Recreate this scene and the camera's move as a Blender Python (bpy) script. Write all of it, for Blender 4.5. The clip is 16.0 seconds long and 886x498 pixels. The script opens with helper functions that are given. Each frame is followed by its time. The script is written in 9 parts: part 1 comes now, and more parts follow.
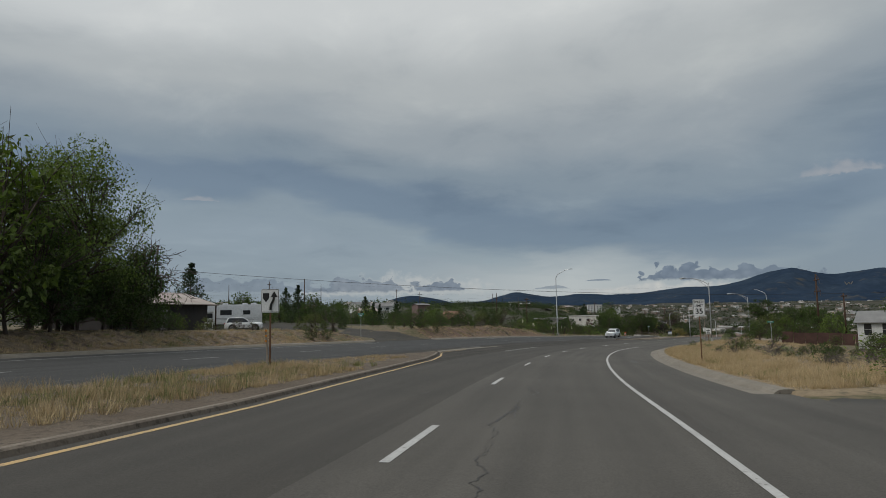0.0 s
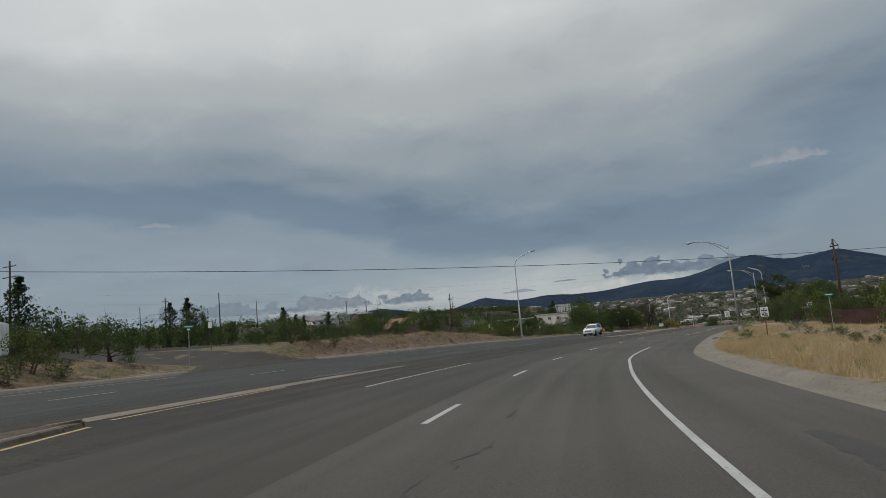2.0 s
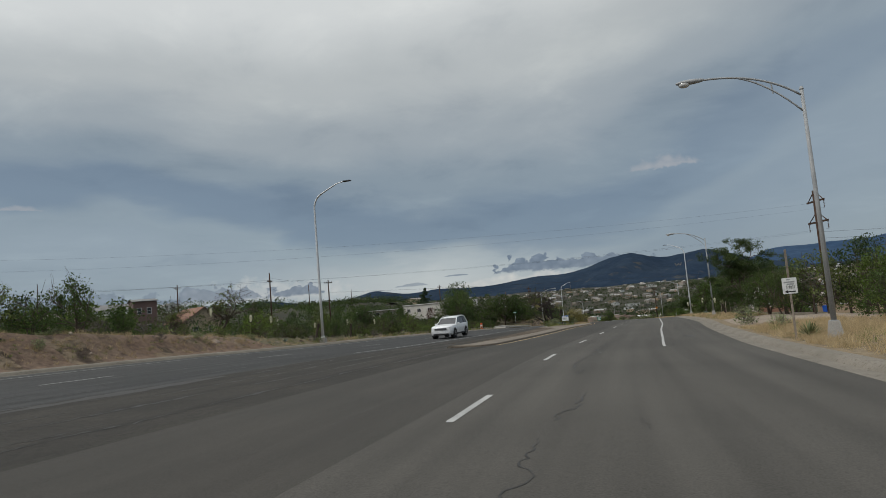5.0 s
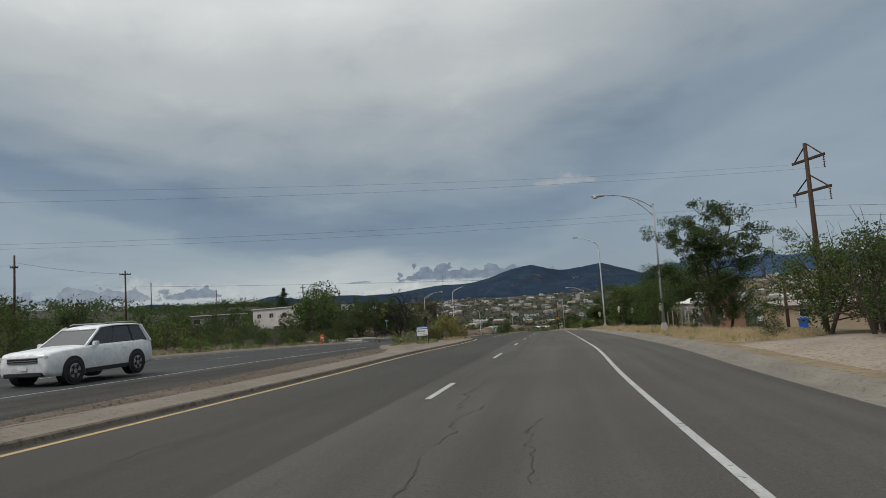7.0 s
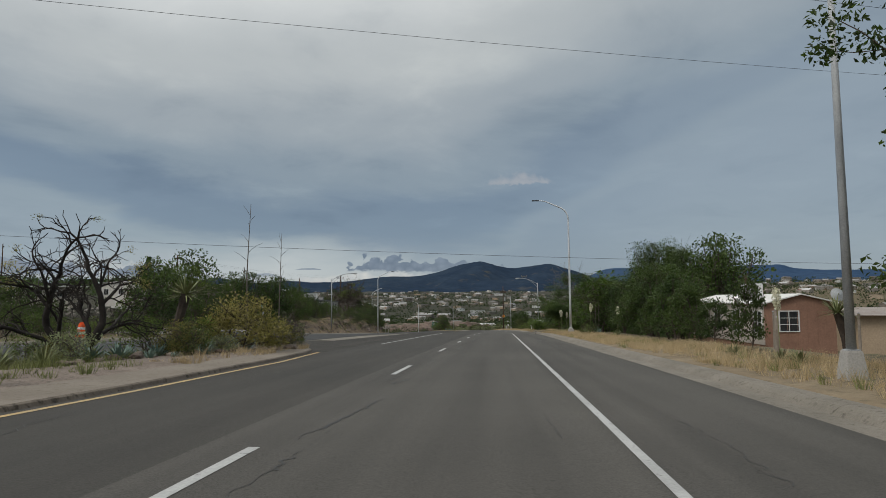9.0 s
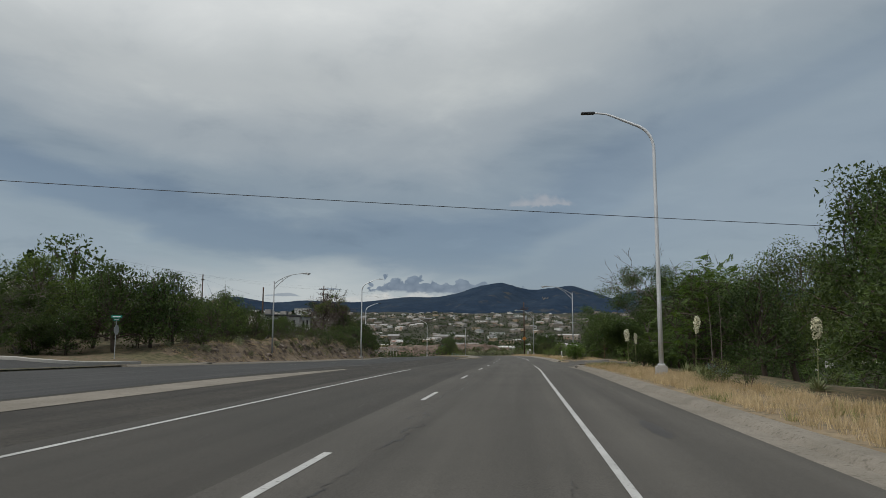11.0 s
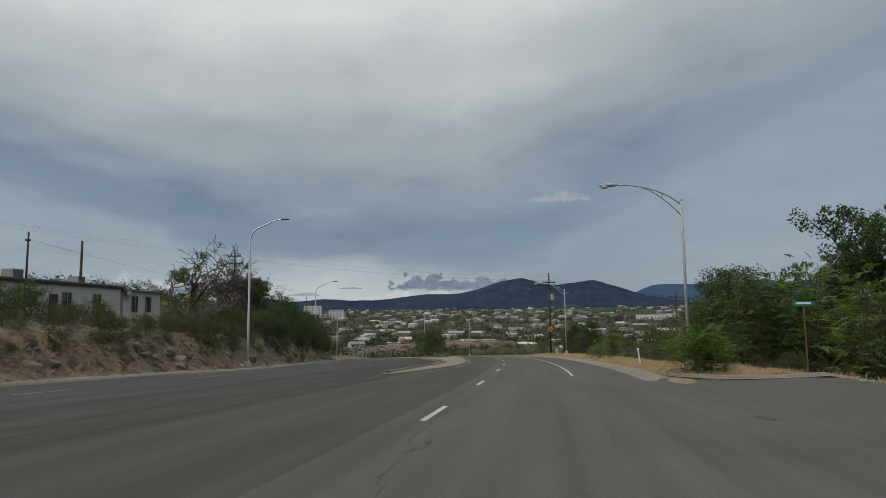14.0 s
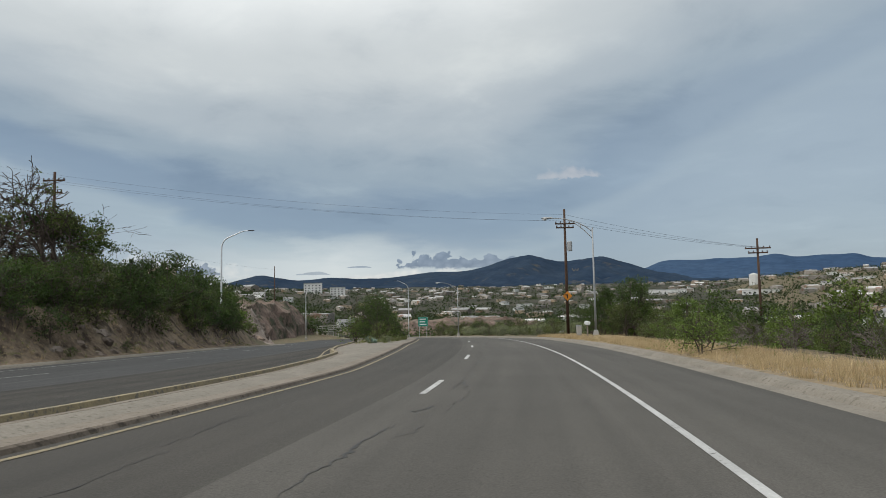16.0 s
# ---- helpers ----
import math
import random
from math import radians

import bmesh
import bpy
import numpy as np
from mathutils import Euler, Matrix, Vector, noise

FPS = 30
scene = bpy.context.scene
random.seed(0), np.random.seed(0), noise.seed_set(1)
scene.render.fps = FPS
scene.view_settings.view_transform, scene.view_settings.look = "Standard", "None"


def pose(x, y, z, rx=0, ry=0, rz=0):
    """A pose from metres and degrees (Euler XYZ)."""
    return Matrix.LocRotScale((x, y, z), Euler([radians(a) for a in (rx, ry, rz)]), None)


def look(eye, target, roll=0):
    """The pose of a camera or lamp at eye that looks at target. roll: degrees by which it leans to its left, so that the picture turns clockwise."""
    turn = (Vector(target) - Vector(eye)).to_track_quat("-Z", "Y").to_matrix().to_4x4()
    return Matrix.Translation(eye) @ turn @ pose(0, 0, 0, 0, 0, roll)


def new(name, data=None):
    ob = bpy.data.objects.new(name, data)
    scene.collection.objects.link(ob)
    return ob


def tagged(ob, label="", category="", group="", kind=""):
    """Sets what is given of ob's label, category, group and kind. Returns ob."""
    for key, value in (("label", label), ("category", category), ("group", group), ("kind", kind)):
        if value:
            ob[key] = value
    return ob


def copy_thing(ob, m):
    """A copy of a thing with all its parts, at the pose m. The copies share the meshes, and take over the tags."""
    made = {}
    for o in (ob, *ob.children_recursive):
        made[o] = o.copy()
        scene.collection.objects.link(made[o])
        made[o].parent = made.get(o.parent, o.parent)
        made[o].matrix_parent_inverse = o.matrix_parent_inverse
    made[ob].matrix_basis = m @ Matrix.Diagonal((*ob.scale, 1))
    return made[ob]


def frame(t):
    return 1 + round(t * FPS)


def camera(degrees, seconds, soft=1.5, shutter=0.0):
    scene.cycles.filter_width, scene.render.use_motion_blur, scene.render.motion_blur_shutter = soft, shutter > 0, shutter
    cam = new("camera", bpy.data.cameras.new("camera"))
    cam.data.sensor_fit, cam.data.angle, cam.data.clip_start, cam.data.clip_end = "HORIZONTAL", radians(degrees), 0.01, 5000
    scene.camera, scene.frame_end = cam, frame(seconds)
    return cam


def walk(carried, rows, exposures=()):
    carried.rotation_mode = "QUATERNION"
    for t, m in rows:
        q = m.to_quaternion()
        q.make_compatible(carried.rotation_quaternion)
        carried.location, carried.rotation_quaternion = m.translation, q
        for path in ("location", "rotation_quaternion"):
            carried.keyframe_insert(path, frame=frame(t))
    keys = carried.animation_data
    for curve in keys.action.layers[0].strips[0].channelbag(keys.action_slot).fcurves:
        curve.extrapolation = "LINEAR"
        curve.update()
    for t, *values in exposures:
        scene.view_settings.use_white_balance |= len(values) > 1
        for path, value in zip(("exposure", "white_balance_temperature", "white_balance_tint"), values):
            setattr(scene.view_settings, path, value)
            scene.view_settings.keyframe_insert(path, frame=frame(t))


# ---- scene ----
cam = camera(69.7, 16.0, soft=0.6)
PATH = [
    (0, (1.406, 1.172, 1.815), (1.318, 3.16, 2.02), -1.0),
    (0.5, (2.484, 9.216, 1.502), (2.415, 11.205, 1.704), -1.1),
    (1, (3.733, 17.428, 1.191), (3.686, 19.418, 1.39), -1.3),
    (1.5, (5.119, 25.567, 0.885), (5.117, 27.558, 1.083), -3.5),
    (2, (6.702, 33.594, 0.544), (6.724, 35.581, 0.775), -5.2),
    (2.5, (8.458, 41.65, 0.259), (8.533, 43.637, 0.473), -4.4),
    (3, (10.43, 49.801, -0.051), (10.553, 51.786, 0.154), -4.2),
    (5.3, (22.6, 86.344, -1.121), (22.984, 88.298, -0.941), -4.9),
    (5.5, (23.917, 89.339, -1.265), (24.324, 91.289, -1.084), -4.9),
    (6, (27.481, 97.096, -1.51), (27.976, 99.025, -1.326), -4.7),
    (6.5, (31.255, 104.547, -1.716), (31.824, 106.456, -1.533), -4.1),
    (7, (35.229, 111.941, -1.953), (35.869, 113.827, -1.768), -3.7),
    (7.5, (39.236, 119.286, -2.167), (39.97, 121.139, -1.995), -1.8),
    (8, (43.167, 126.487, -2.397), (43.924, 128.33, -2.225), -1.5),
    (8.5, (47.164, 133.815, -2.647), (47.943, 135.65, -2.484), -0.6),
    (9, (51.113, 140.963, -2.851), (51.895, 142.797, -2.693), -0.5),
    (11.5, (71.325, 178.676, -4.111), (72.029, 180.533, -3.879), 0.2),
    (12, (75.397, 186.603, -4.535), (76.091, 188.465, -4.307), 0.2),
    (12.5, (79.639, 194.633, -4.892), (80.32, 196.499, -4.662), 0.4),
    (13, (83.855, 202.765, -5.277), (84.531, 204.634, -5.052), 0.1),
    (13.5, (88.218, 210.917, -5.697), (88.882, 212.79, -5.473), -0.4),
    (14, (92.497, 218.964, -6.068), (93.159, 220.839, -5.851), -0.7),
    (14.5, (96.843, 227.161, -6.52), (97.503, 229.037, -6.31), -0.8),
    (15, (101.131, 235.304, -6.981), (101.787, 237.185, -6.806), -0.6),
    (15.5, (105.333, 243.391, -7.342), (105.983, 245.275, -7.176), -0.8),
    (16, (109.49, 251.57, -7.741), (110.129, 253.459, -7.592), -1.1),
]
walk(cam, [(t, look(eye, target, roll)) for t, eye, target, roll in PATH],
     exposures=[(0, -0.06), (3, -0.06), (6, 0.1), (9, 0.1), (12.5, 0.07), (14, 0.1), (14.5, 0.12), (15, 0.35), (16, 0.47)])

# ---------------------------------------------------------------- sky and sun
SUN_EL, SUN_AZ = radians(52), radians(250)
world = bpy.data.worlds.new("overcast_sky")
scene.world = world
world.use_nodes = True
wn, wl = world.node_tree.nodes, world.node_tree.links
wn.clear()


def wnode(kind, **values):
    n = wn.new(kind)
    for key, value in values.items():
        if key in n.inputs:
            n.inputs[key].default_value = value
    return n


def wmath(op, a, b=None, clamp=False):
    n = wn.new("ShaderNodeMath")
    n.operation, n.use_clamp = op, clamp
    for i, v in enumerate((a, b)):
        if v is None:
            continue
        if isinstance(v, (int, float)):
            n.inputs[i].default_value = v
        else:
            wl.new(v, n.inputs[i])
    return n.outputs[0]


def wramp(fac, stops, smooth=True):
    n = wn.new("ShaderNodeValToRGB")
    n.color_ramp.interpolation = "EASE" if smooth else "LINEAR"
    els = n.color_ramp.elements
    while len(els) < len(stops):
        els.new(0.5)
    for e, (p, c) in zip(els, stops):
        e.position, e.color = p, (*c, 1) if len(c) == 3 else c
    wl.new(fac, n.inputs[0])
    return n.outputs[0]


def wmix(fac, a, b, blend="MIX"):
    n = wn.new("ShaderNodeMix")
    n.data_type, n.blend_type = "RGBA", blend
    for sock, v in ((n.inputs[0], fac), (n.inputs[6], a), (n.inputs[7], b)):
        if isinstance(v, (int, float)):
            sock.default_value = v
        elif isinstance(v, tuple):
            sock.default_value = (*v, 1)
        else:
            wl.new(v, sock)
    return n.outputs[2]


def wnoise(vec, scale, detail=5.0, rough=0.55, dist=0.0):
    n = wnode("ShaderNodeTexNoise", Scale=scale, Detail=detail, Roughness=rough, Distortion=dist)
    wl.new(vec, n.inputs["Vector"])
    return n.outputs["Fac"]


coord = wn.new("ShaderNodeTexCoord")
split = wn.new("ShaderNodeSeparateXYZ")
wl.new(coord.outputs["Generated"], split.inputs[0])
dx, dy, dz = split.outputs
up = wmath("MAXIMUM", dz, 0.02)
# the cloud deck is a plane high overhead: its cells shrink towards the horizon
flat = wmath("ADD", up, 0.16)
deck = wn.new("ShaderNodeCombineXYZ")
wl.new(wmath("DIVIDE", dx, flat), deck.inputs[0])
wl.new(wmath("DIVIDE", dy, flat), deck.inputs[1])
broad = wnoise(deck.outputs[0], 0.85, 3.0, 0.5, 0.3)
soft = wnoise(deck.outputs[0], 1.9, 7.0, 0.58, 0.25)
az_deg = wmath("MULTIPLY", wmath("ARCTAN2", dx, dy), 57.2958)
el_deg = wmath("MULTIPLY", wmath("ARCSINE", dz), 57.2958)
# a dark slate bank lies across the sky: its middle (degrees / 30) over the azimuth, from -60 to 90 degrees
turn_u = wmath("DIVIDE", wmath("ADD", az_deg, 60.0), 150.0)
BANK = [(-60, 11.0), (-33, 12.2), (-16, 12.4), (-8, 10.6), (0, 8.8), (8, 7.7), (15, 7.2), (22, 7.5), (28, 9.0), (34, 11.4), (41, 14.4), (50, 17.8), (60, 20.5), (90, 24.0)]
middle_el = wmath("MULTIPLY", wramp(turn_u, [((a + 60) / 150, (e / 30,) * 3) for a, e in BANK], False), 30.0)
rel = wmath("SUBTRACT", el_deg, middle_el)
rel = wmath("ADD", rel, wmath("MULTIPLY", wmath("SUBTRACT", broad, 0.5), 7.0))
rel = wmath("ADD", rel, wmath("MULTIPLY", wmath("SUBTRACT", soft, 0.5), 3.5))
# the bank is thin to the west and dissolves to the east
rel = wmath("MULTIPLY", rel, wmath("MULTIPLY", wramp(turn_u, [((a + 60) / 150, (k / 2,) * 3) for a, k in ((-60, 1.9), (-22, 1.8), (-8, 1.45), (5, 1.1), (28, 1.05), (40, 1.3), (60, 1.7))], False), 2.0))
veil = wmath("MULTIPLY", wramp(turn_u, [((a + 60) / 150, (k,) * 3) for a, k in ((-60, 0.1), (-20, 0.05), (0, 0.0), (27, 0.0), (42, 0.42), (60, 0.6))], False), 1.0)
tone = wramp(wmath("DIVIDE", wmath("ADD", rel, 15.0), 75.0), [((d + 15) / 75, c) for d, c in (
    (-15, (0.265, 0.325, 0.378)), (-8, (0.28, 0.34, 0.392)), (-4.2, (0.262, 0.322, 0.368)), (-1.9, (0.172, 0.232, 0.302)), (0.4, (0.165, 0.222, 0.290)),
    (3.4, (0.232, 0.285, 0.330)), (8, (0.325, 0.364, 0.388)), (14, (0.455, 0.482, 0.482)), (23, (0.66, 0.68, 0.67)), (60, (1.45, 1.47, 1.45)))])
mottle = wramp(soft, [(0.25, (0.85, 0.865, 0.885)), (0.5, (1.0, 1.0, 1.0)), (0.75, (1.13, 1.12, 1.10))])
cloud = wmix(1.0, wmix(veil, tone, (0.285, 0.335, 0.37)), mottle, "MULTIPLY")
under_bank = wmath("MULTIPLY", wramp(wmath("DIVIDE", wmath("ADD", rel, 8.0), 8.0), [(0.3, (1, 1, 1)), (0.9, (0, 0, 0))]), wramp(turn_u, [((a + 60) / 150, (k,) * 3) for a, k in ((-60, 0.3), (-10, 0.15), (12, 0.0), (24, 0.85), (33, 0.85), (45, 0.35), (70, 0.3))], False))
cloud = wmix(under_bank, cloud, (0.205, 0.262, 0.325))
# clear cream light low over the ridge, under the bank
low = wmath("SUBTRACT", 1.0, wmath("DIVIDE", wmath("ABSOLUTE", wmath("SUBTRACT", az_deg, 9.0)), 19.0), True)
fade = wramp(wmath("DIVIDE", wmath("ADD", el_deg, wmath("MULTIPLY", wmath("SUBTRACT", soft, 0.5), 4.0)), 10.0), [(0.25, (1, 1, 1)), (0.62, (0, 0, 0))])
cloud = wmix(wmath("MULTIPLY", wmath("MULTIPLY", low, fade), 0.85), cloud, (0.50, 0.535, 0.545))
# cumulus banks near the horizon: (azimuth, base elevation, half width, height) in degrees, with billowed tops
puff = wn.new("ShaderNodeCombineXYZ")
wl.new(az_deg, puff.inputs[0])
wl.new(wmath("MULTIPLY", el_deg, 1.25), puff.inputs[1])


def billows(scale):
    """Round heaps: high in the middle of each cell."""
    n = wnode("ShaderNodeTexVoronoi", Scale=scale, Smoothness=0.35)
    n.feature = "SMOOTH_F1"
    n.inputs["Smoothness"].default_value = 0.35
    wl.new(puff.outputs[0], n.inputs["Vector"])
    return wmath("SUBTRACT", 1.0, n.outputs["Distance"])


cell = wmath("ADD", wmath("MULTIPLY", billows(0.62), 0.34), wmath("ADD", wmath("MULTIPLY", billows(1.9), 0.12), wmath("MULTIPLY", wnoise(puff.outputs[0], 0.9, 7.0, 0.55, 0.4), 0.62)))
wisp = wnoise(puff.outputs[0], 1.6, 6.0, 0.62, 0.6)
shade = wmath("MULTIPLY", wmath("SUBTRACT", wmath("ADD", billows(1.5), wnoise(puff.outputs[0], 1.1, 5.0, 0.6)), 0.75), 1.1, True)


def bank_of_cloud(under, az, base, half, high, dark, light, strength, ragged=0.9, crisp=0.07):
    across = wmath("DIVIDE", wmath("SUBTRACT", az_deg, az), half)
    dome = wmath("SUBTRACT", 1.0, wmath("MULTIPLY", across, across))
    crown = wmath("MULTIPLY", wmath("ADD", dome, wmath("MULTIPLY", wmath("SUBTRACT", cell, 0.56), ragged * 2.6)), high)
    over = wmath("SUBTRACT", el_deg, base)
    top = wramp(wmath("ADD", wmath("DIVIDE", wmath("SUBTRACT", crown, over), high), 0.5), [(0.5 - crisp, (0, 0, 0)), (0.5 + crisp, (1, 1, 1))])
    foot = wramp(wmath("ADD", wmath("DIVIDE", over, high), wmath("MULTIPLY", wisp, 0.6)), [(0.22, (0, 0, 0)), (0.45, (1, 1, 1))])
    return wmix(wmath("MULTIPLY", wmath("MULTIPLY", top, foot), strength, True), under, wmix(shade, dark, light))


SLATE, SLATE_LIT, CREAM, PALE = (0.115, 0.155, 0.222), (0.185, 0.232, 0.305), (0.60, 0.595, 0.57), (0.47, 0.49, 0.50)
cloud = bank_of_cloud(cloud, 18.0, 1.5, 10.0, 0.9, PALE, CREAM, 0.8, 0.8, 0.25)
cloud = bank_of_cloud(cloud, 40.0, 1.7, 6.0, 0.7, PALE, CREAM, 0.6, 0.8, 0.25)
cloud = bank_of_cloud(cloud, -6.0, 1.8, 9.0, 1.8, PALE, CREAM, 0.55, 1.0, 0.25)
cloud = bank_of_cloud(cloud, 22.8, 2.5, 6.0, 0.9, SLATE, SLATE_LIT, 0.9, 0.9)
cloud = bank_of_cloud(cloud, 18.3, 2.6, 4.2, 1.25, SLATE, SLATE_LIT, 1.0, 1.1)
cloud = bank_of_cloud(cloud, 11.1, 2.7, 1.2, 0.16, SLATE, SLATE_LIT, 0.8, 0.8)
cloud = bank_of_cloud(cloud, 7.0, 2.1, 1.8, 0.25, SLATE, SLATE_LIT, 0.6, 0.8)
cloud = bank_of_cloud(cloud, -2.6, 2.1, 2.6, 1.05, SLATE, SLATE_LIT, 0.9, 1.2)
cloud = bank_of_cloud(cloud, -9.5, 2.1, 5.2, 1.25, SLATE, SLATE_LIT, 0.75, 1.2)
cloud = bank_of_cloud(cloud, -20.0, 2.2, 8.0, 1.0, SLATE, SLATE_LIT, 0.6, 1.2)
cloud = bank_of_cloud(cloud, -38.0, 2.3, 9.0, 1.4, SLATE, SLATE_LIT, 0.5, 1.2)
cloud = bank_of_cloud(cloud, 38.6, 1.9, 1.8, 0.55, SLATE, SLATE_LIT, 0.6, 1.0)
cloud = bank_of_cloud(cloud, 29.9, 10.2, 2.9, 1.0, (0.33, 0.345, 0.37), (0.40, 0.40, 0.41), 0.7, 0.9, 0.4)
cloud = bank_of_cloud(cloud, -23.6, 9.9, 1.5, 0.32, (0.33, 0.345, 0.37), (0.39, 0.39, 0.40), 0.6, 0.9, 0.4)
sky = wn.new("ShaderNodeTexSky")
sky.sky_type, sky.sun_disc, sky.sun_elevation, sky.sun_rotation = "NISHITA", False, SUN_EL, SUN_AZ
clear = wmix(1.0, sky.outputs[0], (0.1, 0.1, 0.1), "MULTIPLY")
total = wmix(0.9, clear, cloud)
back = wnode("ShaderNodeBackground", Strength=1.0)
wl.new(total, back.inputs["Color"])
out = wn.new("ShaderNodeOutputWorld")
wl.new(back.outputs[0], out.inputs[0])

sun = new("sun", bpy.data.lights.new("sun", "SUN"))
sun.data.energy, sun.data.angle, sun.data.color = 1.3, radians(14), (1.0, 0.96, 0.9)
sun.matrix_world = look((0, 0, 0), (-math.sin(SUN_AZ) * math.cos(SUN_EL), -math.cos(SUN_AZ) * math.cos(SUN_EL), -math.sin(SUN_EL)))


# ---------------------------------------------------------------- materials
def mat(name, a, b, big=0.5, fine=12.0, rough=0.8, bump=0.1, metal=0.0, c=None, cut=(0.55, 0.7), rand=0.0, island=0.0, local=False, spec=0.3, trans=None, streak=0.0, grit=0.35, deep=0.03):
    """Two tones mottled at a broad scale, a third (c) in finer flecks, relief from the fine grain."""
    m = bpy.data.materials.new(name)
    m.use_nodes = True
    nt = m.node_tree
    n, l = nt.nodes, nt.links
    bsdf = n["Principled BSDF"]
    bsdf.inputs["Roughness"].default_value, bsdf.inputs["Metallic"].default_value = rough, metal
    bsdf.inputs["Specular IOR Level"].default_value = spec
    if local:
        vec = n.new("ShaderNodeTexCoord").outputs["Object"]
    else:
        vec = n.new("ShaderNodeNewGeometry").outputs["Position"]

    def noisy(scale, detail, rough_=0.6):
        t = n.new("ShaderNodeTexNoise")
        t.inputs["Scale"].default_value, t.inputs["Detail"].default_value, t.inputs["Roughness"].default_value = scale, detail, rough_
        l.new(vec, t.inputs["Vector"])
        return t.outputs["Fac"]

    def ramp(fac, lo, hi):
        r = n.new("ShaderNodeMapRange")
        r.inputs["From Min"].default_value, r.inputs["From Max"].default_value = lo, hi
        l.new(fac, r.inputs["Value"])
        return r.outputs[0]

    def mix(fac, x, y, blend="MIX"):
        k = n.new("ShaderNodeMix")
        k.data_type, k.blend_type = "RGBA", blend
        for sock, v in ((k.inputs[0], fac), (k.inputs[6], x), (k.inputs[7], y)):
            if isinstance(v, tuple):
                sock.default_value = (*v, 1)
            elif isinstance(v, (int, float)):
                sock.default_value = v
            else:
                l.new(v, sock)
        return k.outputs[2]

    grain = noisy(fine, 5.0)
    col = mix(ramp(noisy(big, 4.0), 0.35, 0.65), a, b)
    if c:
        col = mix(ramp(noisy(fine * 0.35, 5.0), *cut), col, c)
    col = mix(grit, col, mix(ramp(grain, 0.3, 0.7), (0.55, 0.55, 0.55), (1.35, 1.35, 1.35)), "MULTIPLY")
    if streak:      # wear drawn out along the lanes
        uv = n.new("ShaderNodeUVMap")
        st = n.new("ShaderNodeMapping")
        st.inputs["Scale"].default_value = (1.5, 0.035, 1)
        l.new(uv.outputs[0], st.inputs["Vector"])
        tx = n.new("ShaderNodeTexNoise")
        tx.inputs["Scale"].default_value, tx.inputs["Detail"].default_value = 1.0, 6.0
        l.new(st.outputs[0], tx.inputs["Vector"])
        col = mix(1.0, col, mix(ramp(tx.outputs["Fac"], 0.3, 0.7), (1 - streak,) * 3, (1 + streak,) * 3), "MULTIPLY")
    for amount, source in ((rand, "obj"), (island, "isl")):
        if amount:
            r = n.new("ShaderNodeObjectInfo").outputs["Random"] if source == "obj" else n.new("ShaderNodeNewGeometry").outputs["Random Per Island"]
            hs = n.new("ShaderNodeHueSaturation")
            mr = n.new("ShaderNodeMapRange")
            mr.inputs["To Min"].default_value, mr.inputs["To Max"].default_value = 1 - amount, 1 + amount
            l.new(r, mr.inputs["Value"])
            l.new(mr.outputs[0], hs.inputs["Value"])
            l.new(col, hs.inputs["Color"])
            col = hs.outputs[0]
    l.new(col, bsdf.inputs["Base Color"])
    if bump:
        bp = n.new("ShaderNodeBump")
        bp.inputs["Strength"].default_value, bp.inputs["Distance"].default_value = bump, deep
        l.new(grain, bp.inputs["Height"])
        l.new(bp.outputs[0], bsdf.inputs["Normal"])
    if trans:
        tr = n.new("ShaderNodeBsdfTranslucent")
        l.new(mix(1.0, col, trans, "MULTIPLY"), tr.inputs["Color"])
        ms = n.new("ShaderNodeMixShader")
        ms.inputs[0].default_value = 0.35
        l.new(bsdf.outputs[0], ms.inputs[1])
        l.new(tr.outputs[0], ms.inputs[2])
        l.new(ms.outputs[0], n["Material Output"].inputs[0])
    return m


ASPHALT = mat("asphalt_brown_grey", (0.0585, 0.0540, 0.0468), (0.0750, 0.0690, 0.0600), 0.12, 45, 0.85, 0.25, c=(0.0371, 0.0340, 0.0304), cut=(0.6, 0.75), streak=0.2, grit=0.75)
ASPHALT_LANE = mat("asphalt_dark_lane", (0.0388, 0.0360, 0.0307), (0.0510, 0.0460, 0.0391), 0.12, 45, 0.85, 0.25, c=(0.0296, 0.0270, 0.0242), cut=(0.6, 0.75), streak=0.2, grit=0.75)
ASPHALT_OLD = mat("asphalt_blue_grey", (0.0265, 0.0268, 0.0262), (0.0368, 0.0366, 0.0360), 0.2, 40, 0.82, 0.3, c=(0.0163, 0.0166, 0.0165), cut=(0.56, 0.70), streak=0.34, grit=0.75)
ASPHALT_WORN = mat("asphalt_worn_patched", (0.0286, 0.0260, 0.0216), (0.0418, 0.0370, 0.0301), 0.5, 30, 0.9, 0.4, c=(0.0184, 0.0170, 0.0141), cut=(0.52, 0.64), streak=0.36, grit=0.75)
TAR = mat("crack_tar", (0.022, 0.021, 0.02), (0.035, 0.033, 0.03), 2, 30, 0.6, 0.1)
WHITE_PAINT = mat("road_paint_white", (0.40, 0.40, 0.388), (0.315, 0.315, 0.303), 1.2, 30, 0.7, 0.2, c=(0.125, 0.118, 0.111), cut=(0.60, 0.68))
YELLOW_PAINT = mat("road_paint_yellow", (0.44, 0.30, 0.13), (0.37, 0.27, 0.14), 1.2, 30, 0.7, 0.2, c=(0.2, 0.17, 0.13), cut=(0.56, 0.66))
CONCRETE = mat("concrete_weathered", (0.1469, 0.1320, 0.1074), (0.1989, 0.1780, 0.1472), 0.6, 25, 0.9, 0.3, c=(0.0959, 0.0840, 0.0665), cut=(0.55, 0.7))
